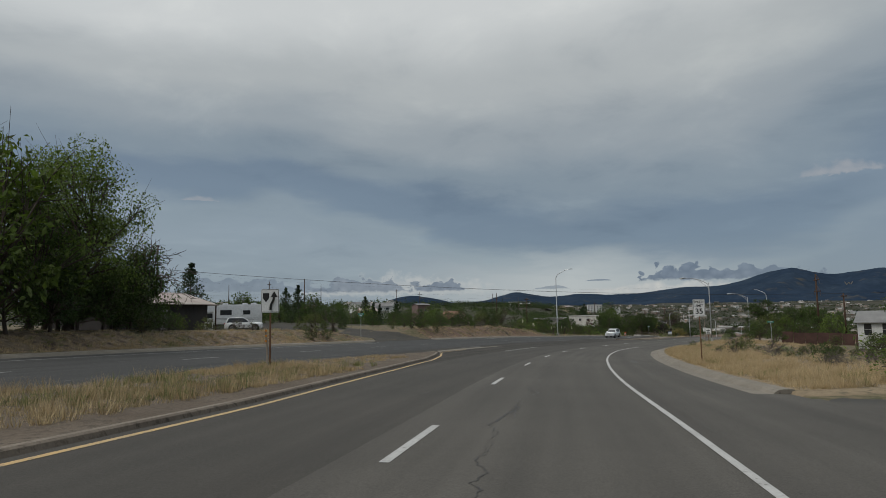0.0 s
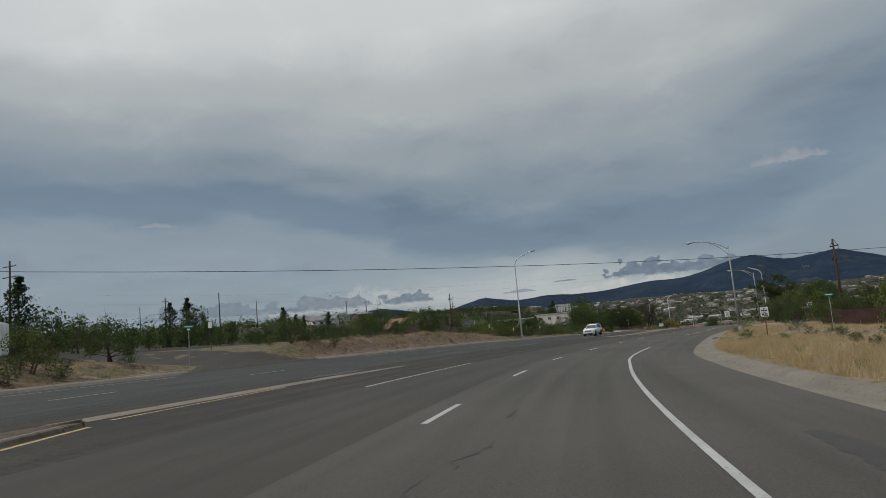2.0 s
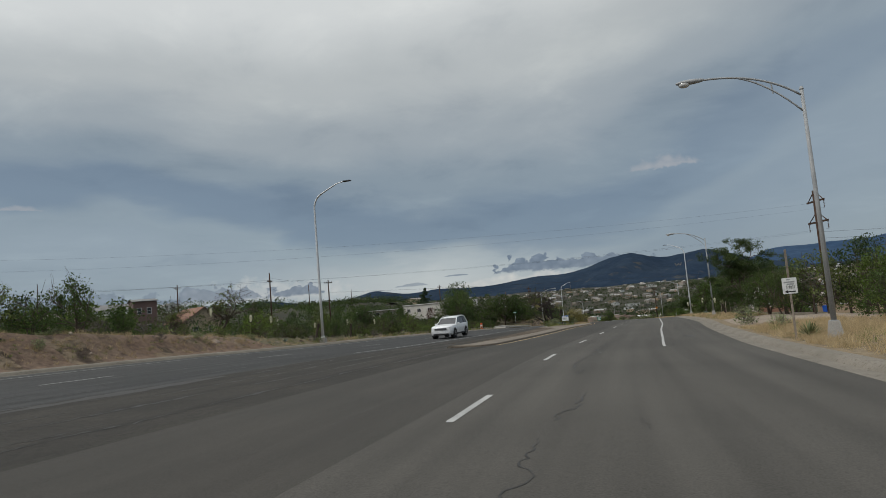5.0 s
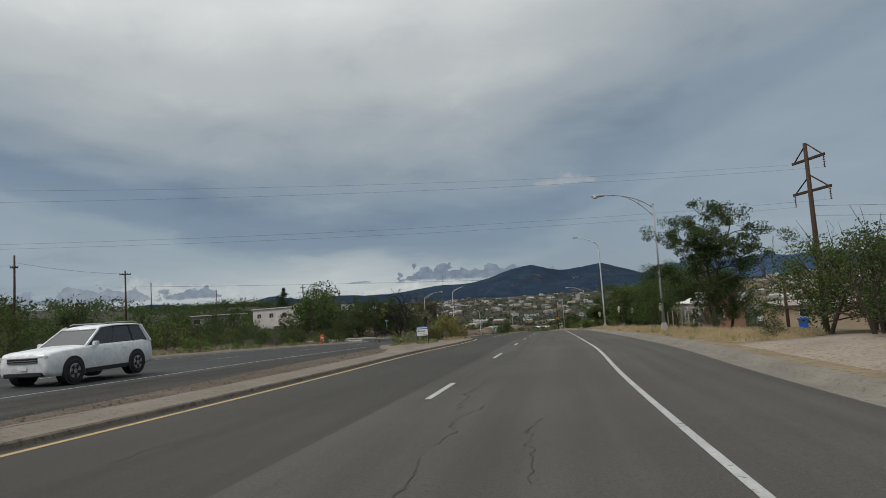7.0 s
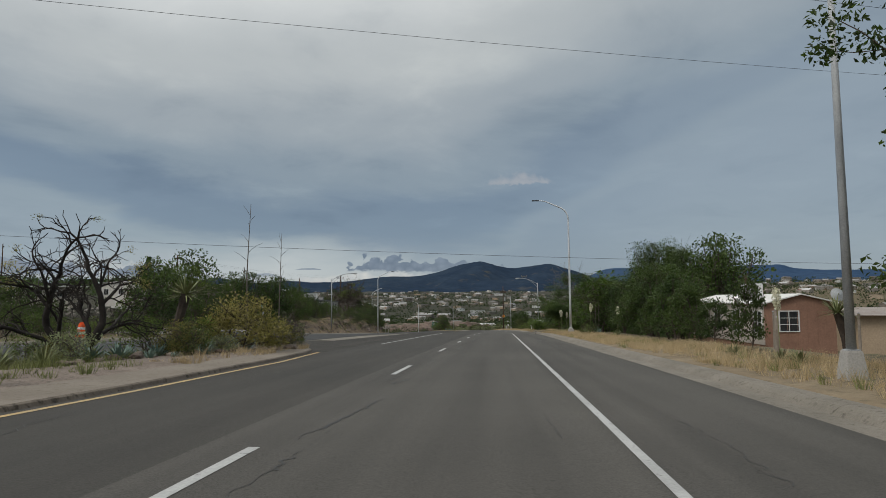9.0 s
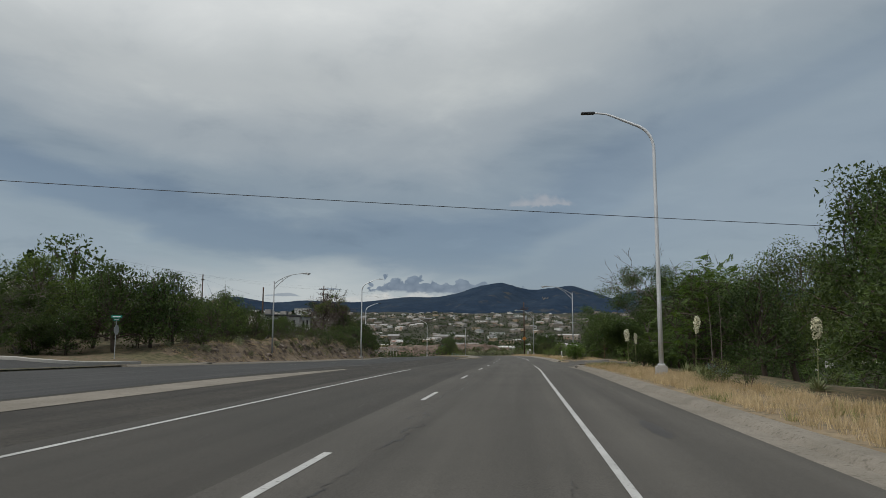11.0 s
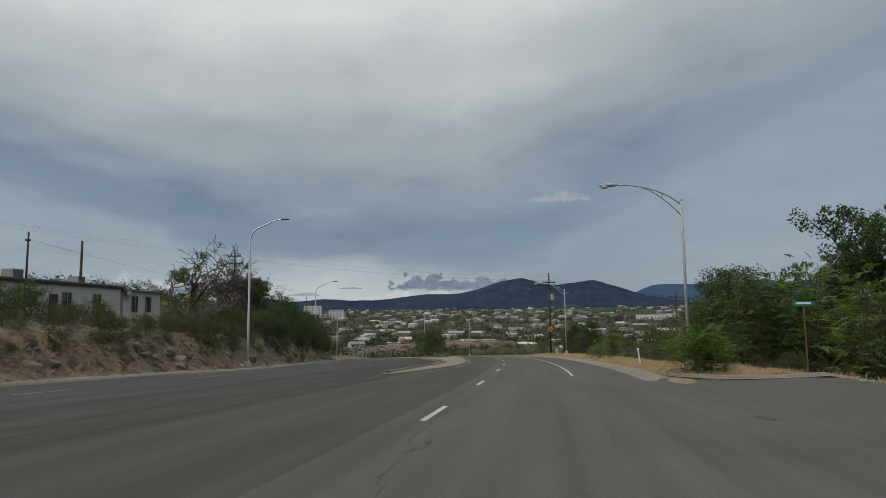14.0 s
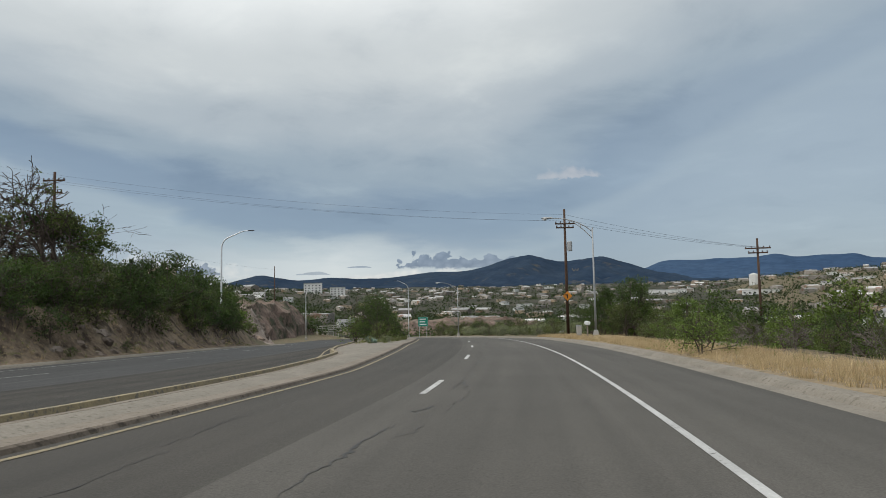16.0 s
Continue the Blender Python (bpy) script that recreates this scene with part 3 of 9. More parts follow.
# ---------------------------------------------------------------- ground
def ground():
    # a fine sheet that follows the road, and a coarse one that reaches the horizon
    s = arc_steps(-90, 520, 0.85)
    offs = np.array([-72, -64, -57, -51, -46, -42, -39, -36.5, -34.5, -33, -31.5, -30, -29, -28.4, -27.8, -27.3, -26.8, -26.3, -25.8, -25.3, -24.8, -24.4, -24.1, -23.75, -23.35,
                     -15, -7, 0, 8.1, 8.2, 8.7, 9.3, 10, 11, 12, 13, 14, 15.5, 17, 19, 21.5, 24, 27, 31, 36, 42, 50, 60, 72])
    ss, oo = np.meshgrid(s, offs, indexing="ij")
    x, y = at_road(ss.ravel(), oo.ravel())
    z = ground_at(x, y, ss.ravel(), oo.ravel())
    r1 = np.stack([x, y, z], 1)
    f1 = grid_faces(len(s), len(offs))
    near = np.arange(-330, 560, 14.0)
    def lines(c):
        far = 560 + 14 * np.cumsum(1.17 ** np.arange(1, 26))
        return np.r_[(-far[::-1] + 230), near, far] + c
    gx, gy = np.meshgrid(lines(0), lines(60), indexing="ij")
    x, y = gx.ravel(), gy.ravel()
    sx, ox = lane_coords(x, y)
    z = ground_at(x, y, sx, ox)
    inside = (np.abs(ox) < 68) & (sx > -86) & (sx < 516)
    z = z - np.where(inside, 3.0, 0.0) - np.where((np.abs(ox) < 84) & (sx > -100) & (sx < 530), 0.25, 0)
    r2 = np.stack([x, y, z], 1)
    f2 = grid_faces(*gx.shape) + len(r1)
    keep = ~inside[(f2 - len(r1))].all(1)
    # which soil: cut banks of earth and rock, wooded valley floor far off
    fs, fo = ss.ravel()[f1].mean(1), oo.ravel()[f1].mean(1)
    fx, fy = r1[f1, 0].mean(1), r1[f1, 1].mean(1)
    ragged = waves(fx, fy, 6, 41)
    face = (fo < -23.9) & (fo > -28.3 - 1.1 * ragged)
    soil = np.zeros(len(f1), int)
    soil[face & (fs > 71 + 2 * ragged) & (fs < 117)] = 1
    soil[face & (fs > 71) & (fs < 117) & (ragged > 0.25)] = 2
    soil[face & (fs > 1 + 2 * ragged) & (fs < 57) & (ragged > -0.5)] = 2
    soil[face & (fs > 226 + 2 * ragged) & (fs < 353)] = 2
    soil[(fo < -24.2) & (fo > -33 - 2 * ragged) & (fs > 366)] = 3
    broad = waves(fx, fy, 60, 42)
    verge = (fo > 8.1) & (fo < np.interp(fs, [0, 60, 80, 118, 130, 240, 270, 340], [14, 16, 20, 24, 11.5, 11, 12, 11.5]) + 1.2 * ragged)
    soil[verge & (fs > 8) & (fs < 335)] = 5
    soil[(fo > 34 + 5 * broad) & (fs > 200)] = 4
    soil[np.abs(fo) > 52 + 6 * broad] = 4
    cx, cy = r2[f2[keep] - len(r1), 0].mean(1) - 60, r2[f2[keep] - len(r1), 1].mean(1) - 120
    cr, ca = np.hypot(cx, cy), np.degrees(np.arctan2(cx, cy))
    far = np.where((ca > 41) & (ca < 110) & (cr > 620) & (cr < 1900), 0, 4)
    ob = mesh_ob("ground", np.r_[r1, r2], np.r_[f1, f2[keep]], DIRT, smooth_=True, mats=(DIRT, SAND, BANK_EARTH, ROCK, VALLEY, STRAW), idx=np.r_[soil, far])
    return tagged(ob, "dry sandy ground with sparse scrub", "ground", kind="structure")


ground()


# ---------------------------------------------------------------- the mountains
def range_of(name, table, base_r, depth, material, label, seed, floor_z, rough):
    az = np.linspace(table[0][0], table[-1][0], 260)
    el = np.interp(az, [a for a, _ in table], [e for _, e in table])
    k = np.hanning(7) / np.hanning(7).sum()
    el = np.convolve(np.pad(el, 3, "edge"), k, "valid")
    rows = []
    steps = np.linspace(0, 1, 34)
    for u in steps:
        r = base_r + (u - 0.7) * depth
        crest = base_r * np.tan(np.radians(el))
        h = np.where(u < 0.7, (u / 0.7) ** 1.25, 1 - ((u - 0.7) / 0.3) ** 1.3 * 0.8)
        x, y = 50 + r * np.sin(np.radians(az)), 120 + r * np.cos(np.radians(az))
        spur = waves(x, y, 620, seed) * 0.5 + waves(x, y, 240, seed + 1) * 0.28 + waves(x, y, 90, seed + 2) * 0.12
        z = floor_z + (crest - floor_z) * h + rough * crest * spur * math.sin(min(u / 0.7, 1) * 3.1416) * 0.9 + rough * 0.22 * crest * spur * (u > 0.5)
        rows.append(np.stack([x, y, z], 1))
    v = np.stack(rows, 1)
    ob = mesh_ob(name, v.reshape(-1, 3), grid_faces(len(az), len(steps)), material, smooth_=True)
    return tagged(ob, label, "mountain", kind="structure")


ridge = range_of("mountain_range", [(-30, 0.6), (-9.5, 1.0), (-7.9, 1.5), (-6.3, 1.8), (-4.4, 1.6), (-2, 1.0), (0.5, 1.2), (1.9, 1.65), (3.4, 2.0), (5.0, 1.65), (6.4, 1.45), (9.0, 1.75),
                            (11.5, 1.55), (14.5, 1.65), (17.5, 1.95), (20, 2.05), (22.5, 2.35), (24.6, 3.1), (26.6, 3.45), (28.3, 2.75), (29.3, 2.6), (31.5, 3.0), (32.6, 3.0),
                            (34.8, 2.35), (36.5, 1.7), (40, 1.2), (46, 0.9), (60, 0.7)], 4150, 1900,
         MOUNTAIN_HAZED, "dark forested mountain ridge with two summits, haze tinted into its colour", 21, 18, 0.24)
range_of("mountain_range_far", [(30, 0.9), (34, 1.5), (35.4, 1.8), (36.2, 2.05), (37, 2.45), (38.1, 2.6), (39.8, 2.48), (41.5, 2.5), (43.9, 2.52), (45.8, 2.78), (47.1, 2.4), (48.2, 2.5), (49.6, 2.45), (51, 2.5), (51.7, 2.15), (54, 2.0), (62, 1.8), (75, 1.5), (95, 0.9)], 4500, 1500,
         FAR_MOUNTAIN_HAZED, "long forested mountain ridge, coloured blue for haze", 33, 25, 0.12)


# ---------------------------------------------------------------- road, kerbs, medians
road = tagged(ribbon("road", arc_steps(-59, 474, 2.0), (7.15, 4, 0.1, -0.6), (0.0,) * 4, ASPHALT), "worn brown-grey asphalt carriageway with cracks", "road", kind="structure")
lane_left = tagged(ribbon("road_lane", arc_steps(-59, 474, 2.0), (-0.6, -2.6, -4.6), (0.0,) * 3, ASPHALT_LANE), "darker resurfaced asphalt lane beside the median", "road", kind="structure")
middle = tagged(ribbon("road_middle", arc_steps(-59, 474, 2.0), (-4.6, -7, -8.6, -10.6), (0.0,) * 4, ASPHALT_WORN), "patched and crumbling asphalt between the carriageways", "road", kind="structure")
opposite = tagged(ribbon("road_opposite", arc_steps(-59, 474, 2.0), (-10.6, -14.5, -18.5, -22.5), (0.0,) * 4, ASPHALT_OLD), "blue-grey asphalt carriageway with tar seams", "road", kind="structure")


def pieces(a, b, holes):
    """The stretches of a..b outside the holes."""
    res, at = [], a
    for lo, hi in sorted(holes):
        res.append((at, lo))
        at = hi
    return [(p, q) for p, q in res + [(at, b)] if q - p > 0.6]


RIGHT_HOLES = [(-59, 8.5), (74, 84), (235.5, 259)]
LEFT_HOLES = [(57, 70), (193, 214)]


def kerb(parent, s0, s1, side, edge):
    """A gutter pan and rolled kerb of one cast length; edge is the pan's inner line."""
    s = arc_steps(s0, s1, 1.5)
    o = [edge + side * d for d in (0, 0.55, 0.62, 0.70, 0.80, 1.06, 1.12, 1.13)]
    h = (-0.006, -0.02, 0.05, 0.105, 0.13, 0.14, 0.13, -0.15)
    if side < 0:
        o, h = o[::-1], h[::-1]
    ob = ribbon("kerb_length", s, o, h, CONCRETE, parent)
    # close both ends
    me, k, n = ob.data, len(o), len(s)
    bm = bmesh.new()
    bm.from_mesh(me)
    bm.verts.ensure_lookup_table()
    for row in (range(k), range((n - 1) * k, n * k)):
        bm.faces.new([bm.verts[i] for i in row])
    bm.to_mesh(me)
    bm.free()
    return ob


def kerbs(name, side, edge, holes, label):
    top = tagged(new(name), label, "kerb", kind="structure")
    for a, b in pieces(-59, 474, holes):
        n = max(1, int(round((b - a) / 6.1)))
        cuts = np.linspace(a, b, n + 1)
        for p, q in zip(cuts, cuts[1:]):
            kerb(top, p, q - 0.015, side, edge)
    for a, b in holes:
        ribbon("gutter", arc_steps(a, b, 1.5), sorted((edge, edge + side * 0.55, edge + side * 1.25)), (-0.006, 0.002, 0.01) if side > 0 else (0.01, 0.002, -0.006), CONCRETE if a == 74 else ASPHALT if side > 0 else ASPHALT_OLD, top)
    return top


kerbs("kerb_right", 1, 7.15, RIGHT_HOLES, "weathered concrete gutter and rolled kerb beside the road")
kerbs("kerb_left", -1, -22.5, LEFT_HOLES, "weathered concrete gutter and kerb beside the far lanes")


def median(name, s, near, far, top_mat, label, height=0.13, rim=0.45, nose=None):
    """A raised island between two edge lines over s: a kerb rim and a fill."""
    top = tagged(new(name), label, "traffic island", kind="structure")
    near, far = np.asarray(near, float), np.asarray(far, float)
    w = np.minimum(rim, np.maximum((near - far) * 0.45, 0.01))
    for edge_, way_ in ((near, -1), (far, 1)):
        face_ = [(edge_, -0.02), (edge_ + way_ * 0.05, height * 0.75), (edge_ + way_ * 0.11, height)]
        cap_ = [(edge_ + way_ * 0.11, height), (edge_ + way_ * w, height + 0.005)]
        for nm, row, m_ in (("kerb_face", face_, KERB_FACE), ("kerb_rim", cap_, MEDIAN_TOP)):
            row = row if way_ < 0 else row[::-1]
            ribbon(nm, s, [o for o, _ in row], [z for _, z in row], m_, top)
    lines = np.linspace(0, 1, 7)
    bulge = [height + 0.0 + 0.05 * math.sin(u * 3.1416) for u in lines]
    ribbon("fill", s, [(near - w) * (1 - u) + (far + w) * u for u in lines], bulge, top_mat, top)
    for k in (0, -1):
        a = np.array([s[k], s[k] + (0.001 if k == 0 else -0.001)])
        e = ribbon("end_face", a[:1].repeat(2), (near[k], far[k]), (np.array([height, -0.02]),) * 2, CONCRETE, top)
    return top


def curve(s, table):
    return np.interp(s, [a for a, _ in table], [b for _, b in table])


s1 = arc_steps(-59, 34.6, 0.8)
median("median_start", s1, curve(s1, [(-60, -4.35), (2, -4.4), (15, -5.0), (24, -5.6), (30, -6.6), (33, -7.3), (34.6, -7.75)]),
       curve(s1, [(-60, -10.4), (5, -10.2), (18, -10.4), (27, -9.2), (33, -8.3), (34.6, -7.9)]), GRAVEL, "raised gravel median with dry grass and a concrete kerb", height=0.1, rim=0.2)
s2 = arc_steps(106, 168.6, 0.8)
median("median_garden", s2, curve(s2, [(106, -6.6), (107, -5.1), (109, -4.75), (140, -4.65), (152, -4.35), (160, -4.5), (165, -4.9), (167.5, -5.4), (168.6, -6.0)]),
       curve(s2, [(106, -6.8), (120, -6.1), (138, -6.2), (143, -7.3), (146, -8.6), (152, -10.2), (159, -10.4), (163, -9.6), (166, -8.0), (168.6, -6.3)]), MEDIAN_TOP, "concrete median with a planted end behind a kerb", height=0.09, rim=0.3)
s3 = arc_steps(260, 372, 0.9)
median("median_crest", s3, curve(s3, [(260, -5.5), (262, -4.6), (266, -3.9), (271, -3.3), (284, -3.15), (297, -3.9), (307, -4.4), (372, -4.6)]),
       curve(s3, [(260, -5.75), (264, -5.5), (274, -5.0), (283, -5.2), (289, -5.6), (294, -6.2), (299, -7.6), (306, -8.8), (330, -10.6), (372, -11.6)]), CONCRETE, "pale concrete median that widens into a planted island", height=0.07)
s4 = arc_steps(262, 330, 0.8)
k4 = curve(s4, [(262, -5.6), (264, -5.48), (274, -4.98), (283, -5.18), (289, -5.58), (294, -6.18), (299, -7.58), (306, -8.78), (330, -10.58)])
tagged(ribbon("painted_kerb", s4, (k4 + 0.2, k4 + 0.17, k4 + 0.02, k4 - 0.02), (0.06, 0.16, 0.16, -0.02), YELLOW_FADED), "raised kerb with faded yellow paint", "kerb", kind="structure")


def flat_strip(name, s0, s1_, near, far, material, label):
    s = arc_steps(s0, s1_, 1.0)
    ob = ribbon(name, s, (curve(s, near), (curve(s, near) + curve(s, far)) / 2, curve(s, far)), (0.012, 0.03, 0.012), material)
    return tagged(ob, label, "median strip", kind="structure")


flat_strip("median_strip", 34.8, 57, [(34.8, -8.25), (57, -8.15)], [(34.8, -9.05), (50, -9.0), (57, -8.5)], CONCRETE, "low worn concrete strip between the carriageways")
flat_strip("rubble_strip", 112, 147, [(112, -6.7), (120, -6.0), (138, -6.1), (143, -7.2), (147, -8.5)], [(112, -7.0), (120, -7.5), (140, -8.7), (147, -9.2)], GRAVEL, "strip of loose gravel and broken asphalt beside the median")
flat_strip("median_strip_east", 182, 212.5, [(182, -8.3), (212, -7.7)], [(182, -10.1), (200, -10.0), (212.5, -8.2)], CONCRETE, "low concrete strip between turning lane and far lanes")

s5 = arc_steps(141, 162.5, 0.8)
n5 = curve(s5, [(141, -5.4), (152, -5.1), (160, -5.3), (162.5, -5.6)])
f5 = curve(s5, [(141, -5.6), (147, -7.4), (152, -8.4), (160, -8.2), (162.5, -6.6)])
tagged(ribbon("gravel_bed", s5, (n5, n5 * 0.5 + f5 * 0.5, f5), (0.098, 0.152, 0.144), BED), "bed of pinkish gravel in the planted median", "gravel bed", kind="structure")


# ---------------------------------------------------------------- lane markings
def marking(name, s0, s1_, off, width, material, parent, lift=0.006):
    s = arc_steps(s0, s1_, 1.2)
    o = off if not isinstance(off, list) else curve(s, off)
    return ribbon(name, s, (o + width / 2, o - width / 2), (lift, lift), material, parent)


for k in range(-4, 36):
    q = k * 12.19 if k < 7 else k * 12.19 + 0.6
    marking("lane_dash", q - 3.05, q + 0.1, 0.0, 0.13, WHITE_PAINT, road)
for a, b in ((-59, 71), (101.3, 235), (261.8, 420)):
    marking("edge_line", a, b, 4.07, 0.12, WHITE_PAINT, road)
for a, b in ((-59, 34.4),):
    marking("yellow_line", a, b, [(-60, -4.0), (2, -4.1), (15, -4.7), (24, -5.3), (30, -6.3), (34.4, -7.45)], 0.13, YELLOW_PAINT, road)
marking("yellow_line", 35.5, 44, [(35.5, -7.9), (44, -8.1)], 0.1, YELLOW_PAINT, middle)
marking("yellow_line", 108, 166, [(108, -4.6), (112, -4.42), (140, -4.35), (152, -4.1), (160, -4.2), (166, -4.75)], 0.13, YELLOW_PAINT, road)
marking("yellow_line", 262, 330, [(262, -4.3), (266, -3.65), (271, -3.1), (284, -2.95), (297, -3.65), (307, -4.15), (330, -4.3)], 0.1, YELLOW_FADED, road)
marking("turn_lane_line", 43, 58, -4.55, 0.11, WHITE_PAINT, road)
marking("turn_lane_line", 176, 213.6, -4.05, 0.12, WHITE_PAINT, road)
marking("edge_line", -50, 54, -20.9, 0.1, WHITE_PAINT, opposite)
marking("edge_line", 74, 190, -20.9, 0.1, WHITE_PAINT, opposite)
marking("edge_line", 104, 152, -11.2, 0.1, WHITE_PAINT, opposite)
marking("edge_line", 266, 400, -20.4, 0.1, WHITE_PAINT, opposite)
for k in range(-4, 34):
    q = 5 + k * 12.19
    if not 58 < q < 70 and not 193 < q < 216:
        marking("lane_dash", q, q + 3.05, -15.9, 0.1, WHITE_PAINT, opposite)
marking("yellow_line", 266, 330, [(266, -6.0), (274, -5.75), (285, -5.85), (293, -6.6), (299, -7.9), (306, -9.1), (330, -10.9)], 0.1, YELLOW_FADED, opposite)


# ---------------------------------------------------------------- cracks and seams
def crack(parent, s0, s1_, off, wander, width, seed, material=TAR, lift=0.004, broken=0.5):
    """A thin broken crack that jags along the lane; it fades out in places."""
    r = np.random.RandomState(seed)
    s = arc_steps(s0, s1_, 0.13)
    n = len(s)
    walk_ = np.cumsum(r.normal(0, wander, n) * (r.rand(n) < 0.5))
    walk_ -= np.linspace(0, walk_[-1], n)
    o = (np.interp(s, [a for a, _ in off], [b for _, b in off]) if isinstance(off, list) else off) + walk_ + r.normal(0, 0.02, n)
    gaps = np.interp(np.arange(n), np.arange(0, n + 9, 9), r.rand(len(np.arange(0, n + 9, 9))) * 1.7 - broken)
    w = width * np.clip(gaps * r.uniform(0.4, 1.5, n), 0.0, 1.8)
    return ribbon("crack", s, (o + w / 2, o - w / 2), (lift, lift), material, parent)


rnd = np.random.RandomState(4)
for n, s_ in enumerate(np.arange(-8, 330, 7.0)):
    crack(road, s_, s_ + rnd.uniform(6, 12), float(np.interp(s_, [-10, 60, 97, 112, 121], [1.0, 1.3, 1.5, 1.2, 0.5])) + rnd.uniform(-0.12, 0.12), 0.065, 0.046, 100 + n)
    if rnd.rand() < 0.6:
        crack(road, s_ + 2, s_ + rnd.uniform(4, 9), rnd.uniform(2.2, 3.6), 0.06, 0.014, 300 + n)
    if rnd.rand() < 0.6:
        crack(road, s_, s_ + rnd.uniform(3, 9), rnd.uniform(-3.4, -1.2), 0.07, 0.015, 500 + n)
    if rnd.rand() < 0.5:
        crack(road, s_, s_ + rnd.uniform(3, 7), rnd.uniform(4.5, 6.9), 0.05, 0.012, 600 + n)
    if rnd.rand() < 0.6:
        crack(middle, s_, s_ + rnd.uniform(5, 9), rnd.uniform(-9.5, -5.2), 0.06, 0.03, 700 + n)
for n, (a, b, o) in enumerate(((70, 106, -10.4), (70, 104, -7.2), (76, 104, -8.4), (214, 262, -9.6), (216, 258, -7.1), (40, 120, -13.4), (95, 180, -18.2), (222, 300, -13.2), (60, 150, -15.6), (226, 262, -11.6), (218, 275, -16.4), (230, 262, -5.3), (216, 250, -6.2), (222, 268, -8.8), (214, 300, -19.0), (64, 110, -11.5), (66, 108, -5.6), (86, 122, -9.7), (0, 56, -12.0), (-20, 50, -16.8))):
    crack(middle if o > -10.6 else opposite, a, b, o, 0.035, 0.085, 900 + n, broken=0.3)


def stain(parent, s, off, length, wide, seed, material=TAR):
    """A dark oil or tar patch with a ragged outline."""
    r = np.random.RandomState(seed)
    q = np.linspace(0, 1, 25)
    w = wide / 2 * np.sin(q * 3.1416) ** 0.5 * r.uniform(0.6, 1.1, 25)
    return ribbon("tar_patch", s + length * (q - 0.5), (off + w, off - w * r.uniform(0.6, 1.1, 25)), (0.003, 0.003), material, parent)


STAIN = mat("oil_stain", (0.036, 0.034, 0.032), (0.046, 0.043, 0.04), 1.5, 20, 0.7, 0.1)
for n, (s_, o_, l_, w_) in enumerate(((110.6, 5.4, 1.8, 0.8), (110.2, 6.4, 1.0, 0.5), (243.5, 7.12, 1.0, 0.4), (241, 7.95, 0.5, 0.25), (52, -9.9, 7, 1.0), (88, -10.2, 9, 0.8), (224, -10.0, 8, 0.9), (30, 5.6, 4, 0.6), (188, 5.5, 3, 0.5), (74, -12.5, 6, 0.6))):
    stain(road if o_ > -4.6 else middle if o_ > -10.6 else opposite, s_, o_, l_, w_, 40 + n, STAIN)


# ---------------------------------------------------------------- street lamps and poles
def bezier(a, b, c, n=10):
    a, b, c = Vector(a), Vector(b), Vector(c)
    return [a * (1 - t) ** 2 + b * 2 * t * (1 - t) + c * t * t for t in (i / n for i in range(n + 1))]


def white_lamp():
    """A pale one-piece pole that bends over into a rising arm with a flat head; the arm reaches along +x."""
    e = thing("street_lamp", Matrix(), "tall pale steel street lamp with a bent arm and flat head", "street lamp", "white street lamps")
    bm = bmesh.new()
    box(bm, -0.28, 0.28, -0.28, 0.28, -0.3, 0.55, 0.07)
    part("footing", bm, CONCRETE_PALE, e, "tapered concrete footing")
    bm = bmesh.new()
    tube(bm, [(0, 0, 0.5), (0, 0, 4), (0, 0, 8), (0, 0, 11.9)] + bezier((0, 0, 12.1), (0, 0, 13.05), (0.75, 0, 13.45), 8) + [(2.2, 0, 14.1)] + bezier((2.4, 0, 14.18), (2.75, 0, 14.28), (3.2, 0, 14.28), 4),
         [0.13, 0.115, 0.1, 0.085] + [0.08] * 9 + [0.06] + [0.05] * 5, 10)
    part("pole", bm, STEEL_WHITE, e, smooth_=True)
    bm = bmesh.new()
    box(bm, 3.1, 3.85, -0.16, 0.16, 14.24, 14.34, 0.03)
    part("lamp_head", bm, STEEL_DARK, e, "flat dark lamp head")
    bm = bmesh.new()
    tube(bm, [(0, 0, 0.5), (0, 0, 0.62)], 0.2, 10)
    part("base_flange", bm, STEEL_WHITE, e)
    return e


